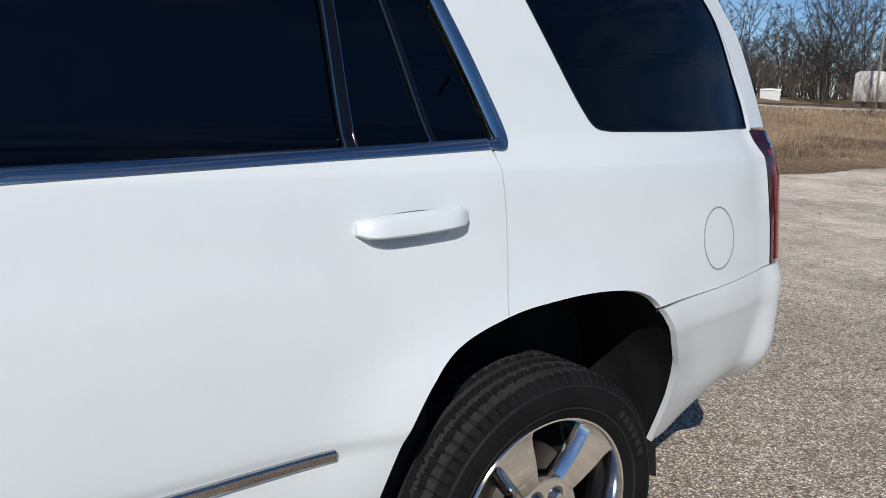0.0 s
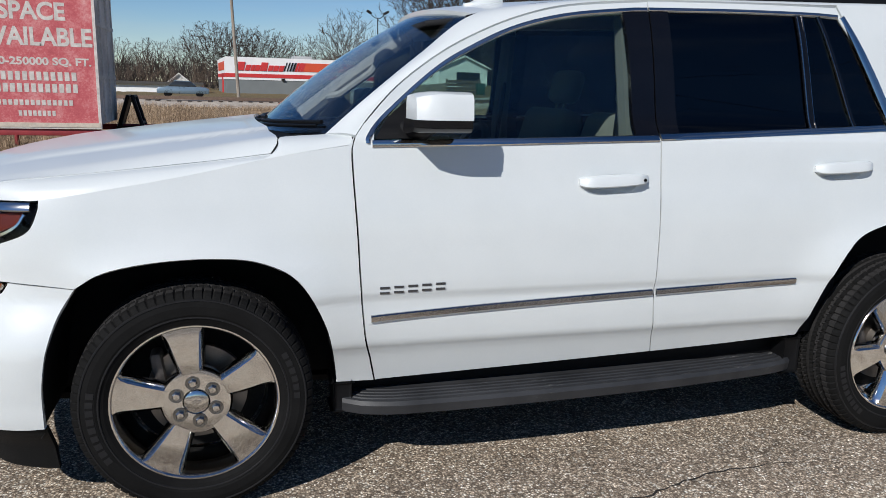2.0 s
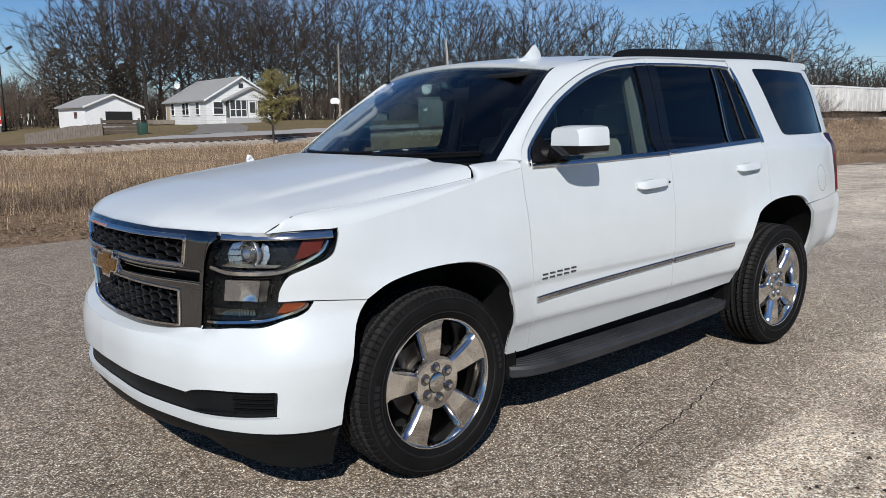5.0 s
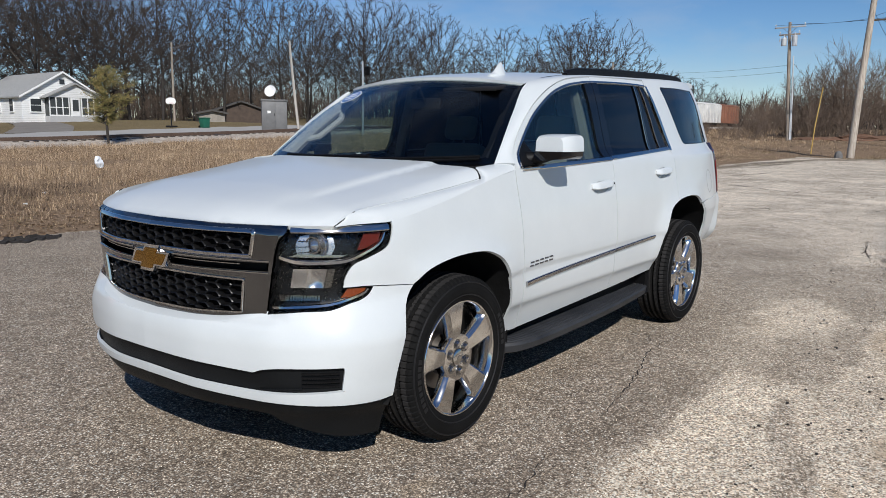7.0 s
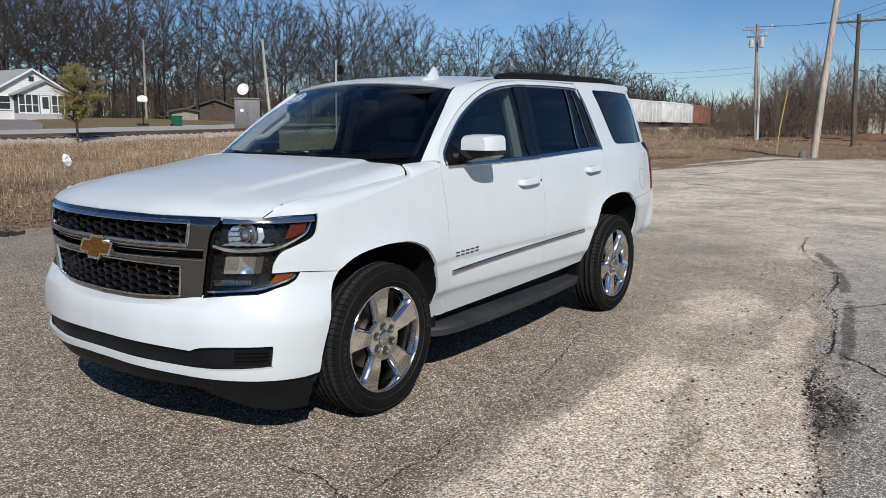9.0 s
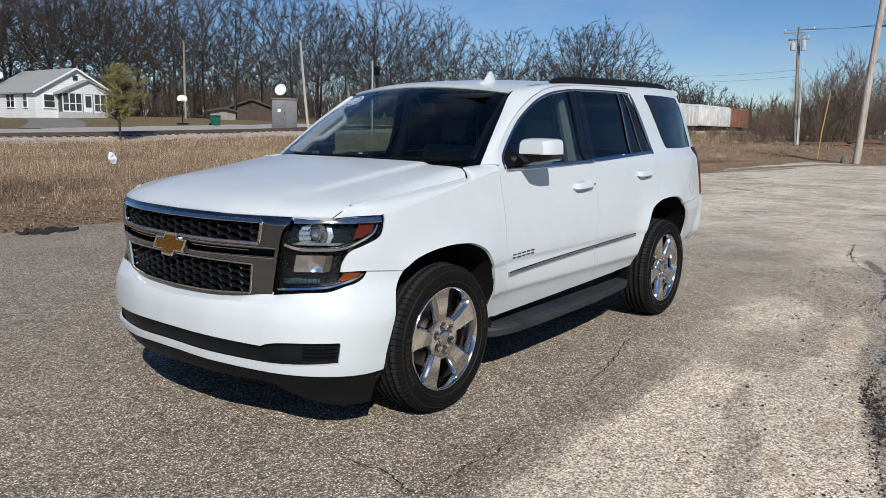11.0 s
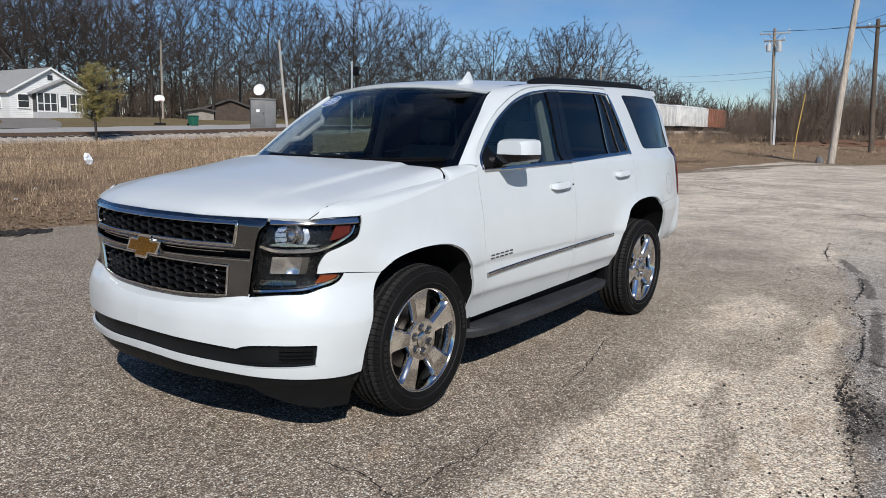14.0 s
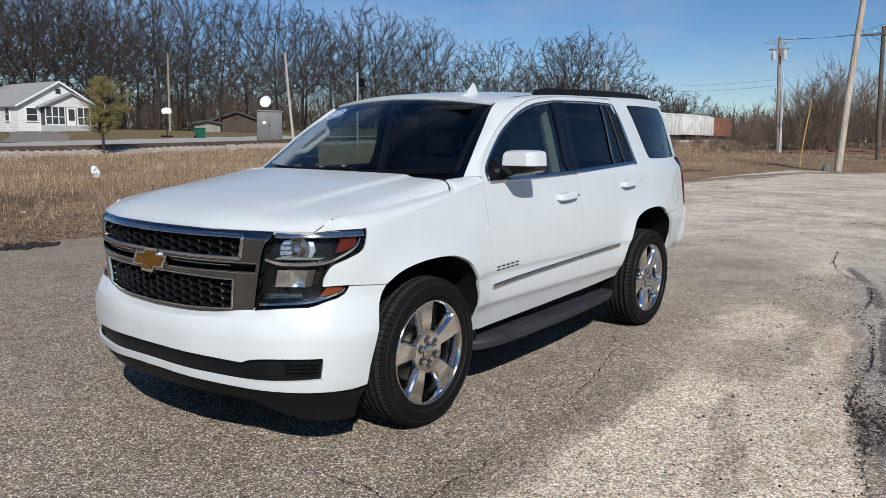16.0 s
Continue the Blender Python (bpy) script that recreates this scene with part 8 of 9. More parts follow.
part("signal_head", box((41.75, 38.4, 5.5), (42.0, 38.85, 6.2), 0.03), BLACK_PLASTIC, sig)
part("signal_arm", tube([(41.6, 38.85, 5.8), (41.85, 38.6, 5.8)], 0.04, 6), BLACK_PLASTIC, sig)
# basketball stand
HX, HY = 36.52, 56.89
hz = z_at(HX, HY)
hoop = thing("basketball_stand", (HX, HY, hz), "basketball stand with a small white backboard", "basketball hoop")
part("post", tube([(HX, HY, hz - 0.1), (HX, HY, hz + 2.1)], 0.05, 8), DARK_TRIM, hoop)
fan = [(-0.42, -0.08), (-0.34, -0.22), (0.34, -0.22), (0.42, -0.08)] + [(0.42 * math.cos(t), 0.05 + 0.26 * math.sin(t)) for t in np.linspace(0.1, math.pi - 0.1, 9)]
part("backboard", prism(fan, 0.05, 0.0, Matrix.Translation((HX - 0.05, HY - 0.1, hz + 2.25)) @ Matrix.Rotation(radians(-28), 4, "Z")), WHITE_TRIM, hoop)
part("hoop_ring", tube([(HX - 0.2 + 0.2 * math.cos(t), HY - 0.42 + 0.2 * math.sin(t), hz + 2.08) for t in np.linspace(0, 6.283, 17)], 0.015, 5, False), SIGN_ORANGE, hoop)
part("foot", box((HX - 0.3, HY - 0.3, hz - 0.05), (HX + 0.4, HY + 0.5, hz + 0.16), 0.05), DARK_TRIM, hoop)
# green wheeled bin
GREEN = plain("green_plastic", (0.01, 0.10, 0.06), 0.5, 0, 0.15, 4)
BX, BY = 38.0, 54.2
bz = z_at(BX, BY)
wbin = thing("wheeled_bin", (BX, BY, bz), "dark green wheeled bin beside the road", "bin")
part("body", prism([(-0.26, 0.05), (0.26, 0.05), (0.34, 0.82), (-0.34, 0.82)], 0.65, 0.02, Matrix.Translation((BX, BY - 0.3, bz))), GREEN, wbin)
part("lid", box((BX - 0.37, BY - 0.36, bz + 0.82), (BX + 0.37, BY + 0.42, bz + 0.92), 0.03), GREEN, wbin)
for x in (-0.26, 0.26):
    part("wheel", lathe_bm(bmesh.new(), [(0.001, -0.05), (0.12, -0.05), (0.12, 0.05), (0.001, 0.05)], 12, 0, (BX + x, BY + 0.38, bz + 0.12)), RUBBER, wbin)
bin2 = part("rubbish_bin", prism([(-0.3, 0.0), (0.3, 0.0), (0.36, 1.0), (-0.36, 1.0)], 0.7, 0.03, Matrix.Translation((20.3, 60.0, 0.85))), plain("bin_dark", (0.03, 0.07, 0.05), 0.5))
tagged(bin2, "dark green bin before the fence", "bin")
# plank fence and gate
fence = thing("plank_fence", (15, 63, 0.7), "weathered grey plank fence", "fence")
for k in range(30):
    x = 12.2 + k * 0.2
    y = 62.3 + (x - 7) * 0.12
    z = z_at(x, y)
    part("plank", box((x, y, z - 0.1), (x + 0.185, y + 0.025, z + 1.0 + rg.uniform(-0.03, 0.03)), 0), WOOD_GREY, fence, smooth=False)
gate = thing("board_gate", (19.8, 64.2, 1.0), "dark board gate beside the fence", "gate")
for k in range(4):
    part("board", box((18.2, 63.8, 0.95 + k * 0.3), (21.4, 63.86, 1.2 + k * 0.3), 0), plain("gate_wood", (0.10, 0.078, 0.06), 0.9, 0, 0.3, 3), gate, smooth=False)
for x in (18.25, 21.3):
    part("post", box((x - 0.07, 63.86, 0.6), (x + 0.07, 64.0, 2.25), 0), WOOD_GREY, gate, smooth=False)


# wagons on the line
def wagon(x0, x1, y, z, mat, label, ribs):
    w = thing("rail_wagon", ((x0 + x1) / 2, y, z), label, "rail wagon", "wagons on the line")
    part("body", box((x0, y - 1.5, z + 0.9), (x1, y + 1.5, z + 4.0), 0.08), mat, w)
    part("roof", prism([(-1.55, 0), (1.55, 0), (0.9, 0.3), (-0.9, 0.3)], x1 - x0, 0.02, Matrix.Translation((x1, y, z + 4.0)) @ Matrix.Rotation(math.pi / 2, 4, "Z")), mat, w)
    for k in range(ribs):
        x = x0 + (x1 - x0) * (k + 0.5) / ribs
        part("rib", box((x - 0.06, y - 1.58, z + 0.95), (x + 0.06, y - 1.5, z + 3.95), 0), mat, w)
    part("underframe", box((x0 + 0.3, y - 1.2, z + 0.6), (x1 - 0.3, y + 1.2, z + 0.92), 0), DARK_TRIM, w)
    for x in (x0 + 1.2, x0 + 2.8, x1 - 2.8, x1 - 1.2):
        part("wheel", lathe_bm(bmesh.new(), [(0.001, -0.8), (0.42, -0.8), (0.45, -0.7), (0.42, 0.8), (0.001, 0.8)], 16, 1, (x, y, z + 0.42)), RUST, w)


WAGON_WHITE = plain("wagon_white", (0.62, 0.61, 0.58), 0.7, 0, 0.25, 0.8)
zr = float(land(125, 43)) + 0.25
wagon(92.4, 103.6, 43, zr - 0.2, WAGON_WHITE, "pale grey covered rail wagon", 8)
wagon(104.6, 120.6, 43, zr - 0.1, WAGON_WHITE, "pale grey covered rail wagon", 10)
wagon(121.6, 136.6, 43, zr, WAGON_WHITE, "pale grey covered rail wagon", 9)
wagon(137.6, 147.0, 43, zr, plain("wagon_rust", (0.23, 0.10, 0.06), 0.8, 0, 0.3, 0.8), "rust-brown covered rail wagon", 8)
warehouse = thing("low_building", (108, 6, 2), "low cream building behind the brush", "building")
part("wall", box((104, -2, 1.2), (116, 9.6, 4.3), 0), plain("cream_wall", (0.52, 0.47, 0.38), 0.8, 0, 0.15, 0.8), warehouse, smooth=False)
part("roof", box((103.6, -2.4, 4.3), (116.4, 10.0, 4.6), 0), ROOF_GREY, warehouse, smooth=False)
for y in (0.0, 6.0):
    part("opening", box((103.94, y, 1.9), (104.02, y + 1.6, 3.2), 0), DARK_PANE, warehouse, smooth=False)

# parked car before the shop
car = thing("parked_car", (-4.5, 71, 0.0), "blue-grey saloon car parked beyond the rail line", "car")
CARB = plain("blue_grey_paint", (0.16, 0.22, 0.27), 0.3, 0.3, 0.1, 3, coat=0.6)
zc = z_at(-4.5, 71)
bm = prism([(-2.2, 0.3), (2.2, 0.3), (2.25, 0.7), (2.0, 0.85), (1.3, 0.92), (-1.4, 0.92), (-2.1, 0.8), (-2.25, 0.6)], 1.7, 0.06, Matrix.Translation((-4.5, 70.2, zc)))
part("body", bm, CARB, car)
part("cabin", prism([(-1.35, 0.9), (1.2, 0.9), (0.6, 1.38), (-0.75, 1.40)], 1.45, 0.05, Matrix.Translation((-4.5, 70.32, zc))), DARK_PANE, car)
part("roof", prism([(-0.8, 1.38), (0.62, 1.36), (0.5, 1.43), (-0.7, 1.45)], 1.4, 0.02, Matrix.Translation((-4.5, 70.35, zc))), CARB, car)
for x in (-5.85, -3.1):
    part("wheel", lathe_bm(bmesh.new(), [(0.001, -0.1), (0.3, -0.1), (0.32, 0.0), (0.3, 1.6), (0.001, 1.6)], 20, 1, (x, 70.3, zc + 0.32)), RUBBER, car)
low = thing("low_building", (-14, 98, 0), "long low white building far off", "building")
part("wall", box((-24, 96, -0.9), (-4, 104, 0.9), 0), WHITE_TRIM, low, smooth=False)
part("roof", box((-24.3, 95.6, 0.9), (-3.7, 104.4, 1.2), 0), ROOF_DARK, low, smooth=False)
# distant skyline of woods
vs, fs = [], []
rg2 = random.Random(77)
for k in range(1100):
    az = -20 + 150 * k / 1100 + rg2.uniform(-0.2, 0.2)
    d = rg2.uniform(150, 210)
    x, y = polar(az, d)
    z = z_at(x, y)
    h = rg2.uniform(6, 13) * (1.0 if 20 < az < 80 else 0.7)
    for j in range(7):
        a = rg2.uniform(0, 6.28)
        top = Vector((x + rg2.uniform(-3, 3), y + rg2.uniform(-3, 3), z + h * rg2.uniform(0.6, 1.0)))
        foot = Vector((x + rg2.uniform(-1, 1), y, z - 0.3))
        w = Vector((math.cos(a), math.sin(a), 0)) * 0.16
        b = len(vs)
        vs += [foot - w, foot + w, top]
        fs.append((b, b + 1, b + 2))
        for q in range(5):
            s_ = foot.lerp(top, rg2.uniform(0.3, 0.8))
            e_ = s_ + Vector((rg2.uniform(-2, 2), rg2.uniform(-2, 2), rg2.uniform(1, 3)))
            b = len(vs)
            vs += [s_ - w * 0.5, s_ + w * 0.5, e_]
            fs.append((b, b + 1, b + 2))
tagged(part("far_woods", quick_mesh("far_woods", vs, fs, TWIG)), "distant bare woods along the skyline", "woods", kind="stuff")

# ---- dry grass, one mesh of many blades ----
def straw():
    n = Nodes("dry_grass")
    r = n.node("NewGeometry", 8)
    c = n.ramp(r, (0.0, (0.060, 0.041, 0.028)), (0.35, (0.215, 0.150, 0.098)), (0.70, (0.43, 0.32, 0.215)), (1.0, (0.68, 0.55, 0.40)))
    p = n.spot()
    drift = n.ramp(n.math("ADD", n.math("MULTIPLY", n.noise(0.33, 5, 0.65, p), 0.6), n.math("MULTIPLY", n.noise(1.7, 4, 0.6, p), 0.4)), (0.36, (0.50, 0.46, 0.43)), (0.48, (0.92, 0.89, 0.86)), (0.62, (1.22, 1.18, 1.10)))
    return n.bsdf(Base_Color=n.mix(1.0, c, drift, "MULTIPLY"), Roughness=0.9, Specular_IOR_Level=0.15)


STRAW = straw()


def blades(name, spots, label, mat=None):
    """Grass from rows of x, y, height, width."""
    rg = np.random.RandomState(5)
    a = np.array(spots, float)
    n = len(a)
    t = rg.uniform(0, 2 * math.pi, n)
    lean = rg.uniform(0.02, 1.0, n) ** 1.8 * 0.75 * a[:, 2]
    lt = rg.uniform(0, 2 * math.pi, n)
    z = land(a[:, 0], a[:, 1]) - 0.02
    w = np.stack([np.cos(t), np.sin(t)], 1) * a[:, 3:4]
    base = np.stack([a[:, 0], a[:, 1], z], 1)
    tip = base + np.stack([np.cos(lt) * lean, np.sin(lt) * lean, a[:, 2]], 1)
    v = np.empty((n, 3, 3))
    v[:, 0] = base
    v[:, 0, :2] -= w / 2
    v[:, 1] = base
    v[:, 1, :2] += w / 2
    v[:, 2] = tip
    me = bpy.data.meshes.new(name)
    me.vertices.add(n * 3)
    me.vertices.foreach_set("co", v.reshape(-1))
    me.loops.add(n * 3)
    me.polygons.add(n)
    me.loops.foreach_set("vertex_index", np.arange(n * 3))
    me.polygons.foreach_set("loop_start", np.arange(n) * 3)
    me.polygons.foreach_set("loop_total", np.full(n, 3))
    me.materials.append(mat or STRAW)
    me.update(calc_edges=True)
    me.validate()
    return tagged(part(name, me), label, "grass", kind="stuff")


rn = np.random.RandomState(11)


def tufts(count, x0, x1, y0, y1, h0, h1, per=9, power=1.0, width=0.014, keep=None):
    """Blades in tufts, denser where y is small when power is over 1."""
    cx = rn.uniform(x0, x1, count)
    cy = y0 + (y1 - y0) * rn.uniform(0, 1, count) ** power
    if keep is not None:
        ok = keep(cx, cy)
        cx, cy = cx[ok], cy[ok]
    n = len(cx)
    hh = rn.uniform(h0, h1, n) * (0.75 + 0.5 * np.abs(np.sin(cx * 0.5 + np.sin(cy * 0.7)) * np.sin(cy * 0.4)))
    x = np.repeat(cx, per) + rn.normal(0, 0.11, n * per)
    y = np.repeat(cy, per) + rn.normal(0, 0.11, n * per)
    h = np.repeat(hh, per) * rn.uniform(0.5, 1.15, n * per)
    w = width * rn.uniform(0.6, 1.4, n * per) * (1 + np.maximum(y, 0) * 0.02)
    return np.stack([x, y, h, w], 1)


def bare_track(x, y):
    """Where the field is not worn to soil."""
    return np.sin(x * 0.31 + 1.3) * np.sin(y * 0.5 + x * 0.11) > -0.55


near = tufts(15000, -22, 46, 7.8, 13.5, 0.03, 0.14, 9, 1.0, 0.006, lambda x, y: rn.uniform(0, 1, len(x)) < 0.45 + 0.65 * np.clip((y - 8) / 4, 0, 1))
field = tufts(31000, -25, 62, 11.0, 41.0, 0.14, 0.46, 14, 1.25, 0.0052, lambda x, y: bare_track(x, y) & (rn.uniform(0, 1, len(x)) < 0.12 + 0.88 * np.clip((y + 1.6 * np.sin(x * 0.8) - 12.5) / 4.5, 0, 1)))
right = tufts(2600, 47.5, 66, -14, 30, 0.05, 0.20, 9, 1.0, 0.02)
rest = tufts(2500, 60, 130, 8, 42, 0.12, 0.34, 8, 1.0, 0.03)
mud_edge = tufts(1500, 38, 48, -9, 8.5, 0.03, 0.12, 9, 1.0, 0.012, lambda x, y: rn.uniform(0, 1, len(x)) < np.clip((x - 36) / 11, 0, 1) ** 2)
blades("dry_grass", np.concatenate([near, field, right, rest, mud_edge]), "dry straw-coloured winter grass across the field")

# low dark weeds in drifts between the short grass and the tall straw
WEED = Nodes("dead_weed")
WEED.bsdf(Base_Color=WEED.ramp(WEED.node("NewGeometry", 8), (0.0, (0.040, 0.029, 0.023)), (0.5, (0.105, 0.075, 0.056)), (1.0, (0.22, 0.165, 0.12))), Roughness=0.95, Specular_IOR_Level=0.1)
weeds = tufts(17000, -20, 40, 10.2, 19.0, 0.10, 0.32, 11, 1.0, 0.007, lambda x, y: np.sin(x * 0.55 + 0.9 * np.sin(y * 0.6)) + 0.8 * np.sin(y * 0.9 - x * 0.23 + 2.0) + rn.normal(0, 0.35, len(x)) > -0.15 + np.abs(y - 13.4) * 0.20)
weeds = np.concatenate([weeds, tufts(3200, 46.5, 72, -14, 30, 0.05, 0.20, 9, 1.0, 0.016, lambda x, y: np.sin(x * 0.9 + 1.7 * np.sin(y * 0.35)) + rn.normal(0, 0.5, len(x)) > 0.0)])
blades("dead_weeds", weeds, "low drifts of dark brown dead weeds", WEED.mat)
# short olive grass along the lot's edge and at the foot of the poles
OLIVE = Nodes("olive_grass")
OLIVE.bsdf(Base_Color=OLIVE.ramp(OLIVE.node("NewGeometry", 8), (0.0, (0.060, 0.052, 0.024)), (0.5, (0.135, 0.115, 0.055)), (1.0, (0.25, 0.20, 0.11))), Roughness=0.9, Specular_IOR_Level=0.15)
olive = np.concatenate([tufts(7000, -20, 36, 8.2, 13.5, 0.02, 0.07, 9, 1.0, 0.008, lambda x, y: np.sin(x * 0.7 + 1.3 * np.sin(y * 0.8)) + rn.normal(0, 0.5, len(x)) > 0.0),
                        tufts(2200, 39, 52, -10, 12, 0.03, 0.10, 10, 1.0, 0.012, lambda x, y: np.sin(y * 0.55 + 0.5 * x) + rn.normal(0, 0.4, len(x)) > 1.4 - (x - 36) * 0.12)])
blades("olive_grass", olive, "short dull olive winter grass in patches", OLIVE.mat)

# fallen leaves at the lot's edge
n = 16000
lx, ly = rn.uniform(-14, 24, n), 7.6 + np.abs(rn.normal(0, 2.8, n))
vs, fs = [], []
for x, y in zip(lx, ly):
    z = z_at(x, y) + 0.012
    a, s_ = rn.uniform(0, 6.28), rn.uniform(0.02, 0.045)
    c, d = math.cos(a) * s_, math.sin(a) * s_
    b = len(vs)
    up = rn.uniform(0, 0.02)
    vs += [(x - c, y - d, z), (x - d * 0.6, y + c * 0.6, z + up), (x + c, y + d, z + up * 0.5), (x + d * 0.6, y - c * 0.6, z + rn.uniform(0, 0.015))]
    fs.append((b, b + 1, b + 2, b + 3))
LEAF = Nodes("dead_leaf")
LEAF.bsdf(Base_Color=LEAF.ramp(LEAF.node("NewGeometry", 8), (0.0, (0.07, 0.04, 0.02)), (0.5, (0.17, 0.10, 0.05)), (1.0, (0.32, 0.22, 0.12))), Roughness=0.9)
tagged(part("dead_leaves", quick_mesh("dead_leaves", vs, fs, LEAF.mat)), "scattered brown dead leaves by the asphalt edge", "leaves", kind="stuff")


# ---- broken asphalt: the crumbled seam, cracks and stones ----
CLOD = plain("broken_tar", (0.030, 0.027, 0.025), 0.9, 0, 0.5, 30, 0.5, 120, spec=0.2)
SEAM_LINE = smooth_line([(0.25, -3.05), (0.82, -2.90), (1.17, -2.86), (1.51, -2.78), (1.76, -2.69), (2.15, -2.67), (2.76, -2.66), (3.3, -2.60), (3.9, -2.52), (4.55, -2.34), (5.51, -2.28), (6.39, -2.10), (6.78, -1.83), (7.75, -1.53), (9.0, -1.37)], 8)


def clod(vs, fs, x, y, r, h):
    b = len(vs)
    k = 6
    a0 = rn.uniform(0, 6.28)
    ring = [(x + r * rn.uniform(0.6, 1.2) * math.cos(a0 + 6.283 * i / k), y + r * rn.uniform(0.6, 1.2) * math.sin(a0 + 6.283 * i / k)) for i in range(k)]
    vs += [(px, py, -0.003) for px, py in ring]
    vs += [(x + (px - x) * 0.66, y + (py - y) * 0.66, h * rn.uniform(0.6, 1.0)) for px, py in ring]
    for i in range(k):
        fs.append((b + i, b + (i + 1) % k, b + k + (i + 1) % k, b + k + i))
    fs.append(tuple(b + k + i for i in range(k)))


vs, fs = [], []
for (x0, y0), (x1, y1) in zip(SEAM_LINE, SEAM_LINE[1:]):
    heap = math.exp(-((x0 - 1.6) / 0.42) ** 2)
    for k in range(int((x1 - x0) * (22 + 420 * heap + 45 * max(0, math.sin(x0 * 5.1)))) + 1):
        t = rn.uniform()
        side = abs(rn.normal(0, 0.12)) * heap + rn.normal(0, 0.022)
        clod(vs, fs, x0 + (x1 - x0) * t + rn.normal(0, 0.03), y0 + (y1 - y0) * t - side + 0.02, rn.uniform(0.003, 0.009) * (1 + 0.9 * heap * rn.uniform()), rn.uniform(0.003, 0.010))
for k in range(160):
    x = rn.uniform(0.0, 6.5)
    clod(vs, fs, x, -3.1 + 0.18 * x + rn.uniform(-0.1, 0.9), rn.uniform(0.004, 0.014), rn.uniform(0.003, 0.010))
tagged(part("broken_asphalt", mesh_of("broken_asphalt", vs, fs, CLOD)), "crumbled black asphalt bits along a broken seam", "asphalt crumbs", kind="stuff")


def crack(pts, wide, label="thin dark crack in the asphalt"):
    """A ragged dark groove, drawn as a thin uneven strip."""
    line_ = smooth_line(pts, 10)
    bm = bmesh.new()
    last = None
    for i, (x, y) in enumerate(line_):
        j = min(i + 1, len(line_) - 1)
        k = max(i - 1, 0)
        d = Vector((line_[j][0] - line_[k][0], line_[j][1] - line_[k][1], 0)).normalized()
        s_ = Vector((-d.y, d.x, 0))
        w = wide * rn.uniform(0.25, 1.3) * min(1, 4 * min(i, len(line_) - 1 - i) / len(line_) + 0.15)
        o = s_ * rn.uniform(-0.012, 0.012)
        c = Vector((x, y, 0.004)) + o
        row = [bm.verts.new(c - s_ * w / 2), bm.verts.new(c + s_ * w / 2)]
        if last:
            bm.faces.new((last[0], row[0], row[1], last[1]))
        last = row
    return tagged(part("crack", bm, CLOD), label, "crack", "cracks in the asphalt", "structure")


for a, b, w in ((0, 26, 0.006), (29, 44, 0.012), (45, 60, 0.020), (61, 70, 0.012), (73, 86, 0.016), (88, 97, 0.010), (100, 111, 0.016)):
    crack(SEAM_LINE[a:b], w, "dark broken crack along the seam")
crack([(2.76, -2.66), (2.62, -2.78), (2.5, -2.92), (2.2, -3.1)], 0.02)
crack([(0.6, -1.40), (1.11, -1.32), (1.57, -1.22), (1.94, -1.12), (2.4, -1.10)], 0.008)
crack([(-0.76, -0.9), (-0.79, -1.05), (-0.77, -1.24), (-0.84, -1.44), (-0.79, -1.50)], 0.008)
crack([(-0.79, -1.50), (-0.46, -1.47), (-0.27, -1.49), (0.1, -1.40)], 0.007)
crack([(19.94, 4.34), (19.13, 3.54), (18.42, 2.8), (17.49, 1.67), (17.33, 0.91), (17.34, 0.25)], 0.07)
crack([(23.0, 5.3), (23.9, 4.85), (25.6, 4.6), (26.9, 4.43)], 0.10)
crack([(38.2, 9.0), (38.7, 8.9), (39.6, 8.3), (40.0, 8.0)], 0.22)
crack([(35.5, 7.9), (36.4, 7.0), (37.5, 6.2)], 0.18)
crack([(12.4, 1.3), (12.72, 1.02), (12.73, 0.86)], 0.05)
crack([(13.2, -0.7), (13.93, -0.96), (13.63, -1.37), (14.6, -2.0)], 0.05)
crack([(4.1, -2.45), (4.5, -2.7), (4.9, -2.95)], 0.02)
# pale loose stones on the lot
vs, fs = [], []
for k in range(900):
    x, y = rn.uniform(-3.5, 9), rn.uniform(-4.0, 6.5)
    clod(vs, fs, x, y, rn.uniform(0.003, 0.008), rn.uniform(0.003, 0.007))
tagged(part("loose_stones", mesh_of("loose_stones", vs, fs, plain("pale_grit", (0.5, 0.45, 0.38), 0.9, 0, 0.3, 60))), "small pale loose grit on the asphalt", "grit", kind="stuff")
leaf = part("brown_leaf", mesh_of("brown_leaf", [(-0.52, -2.28, 0.004), (-0.48, -2.255, 0.018), (-0.44, -2.28, 0.008), (-0.475, -2.31, 0.012)], [(0, 1, 2, 3)], LEAF.mat))
tagged(leaf, "single dry leaf lying on the asphalt", "leaf")
# dark scrap at the lot's edge
scrap = thing("tar_scrap", (1.8, 7.3, 0.0), "heap of dark tar scrap at the lot's edge", "scrap")
for k in range(26):
    x, y = 1.35 + rn.uniform(0, 0.75), 7.25 + rn.normal(0, 0.10)
    m = Matrix.Translation((x, y, 0.012)) @ Matrix.Rotation(rn.uniform(-1.2, 1.2), 4, "Z") @ Matrix.Rotation(rn.uniform(-0.5, 0.5), 4, "X") @ Matrix.Rotation(rn.uniform(-0.35, 0.35), 4, "Y")
    part("lump", box((-rn.uniform(0.04, 0.12), -0.05, -0.03), (rn.uniform(0.03, 0.10), rn.uniform(0.01, 0.06), rn.uniform(-0.01, 0.025)), 0.008, m, 1), CLOD, scrap)
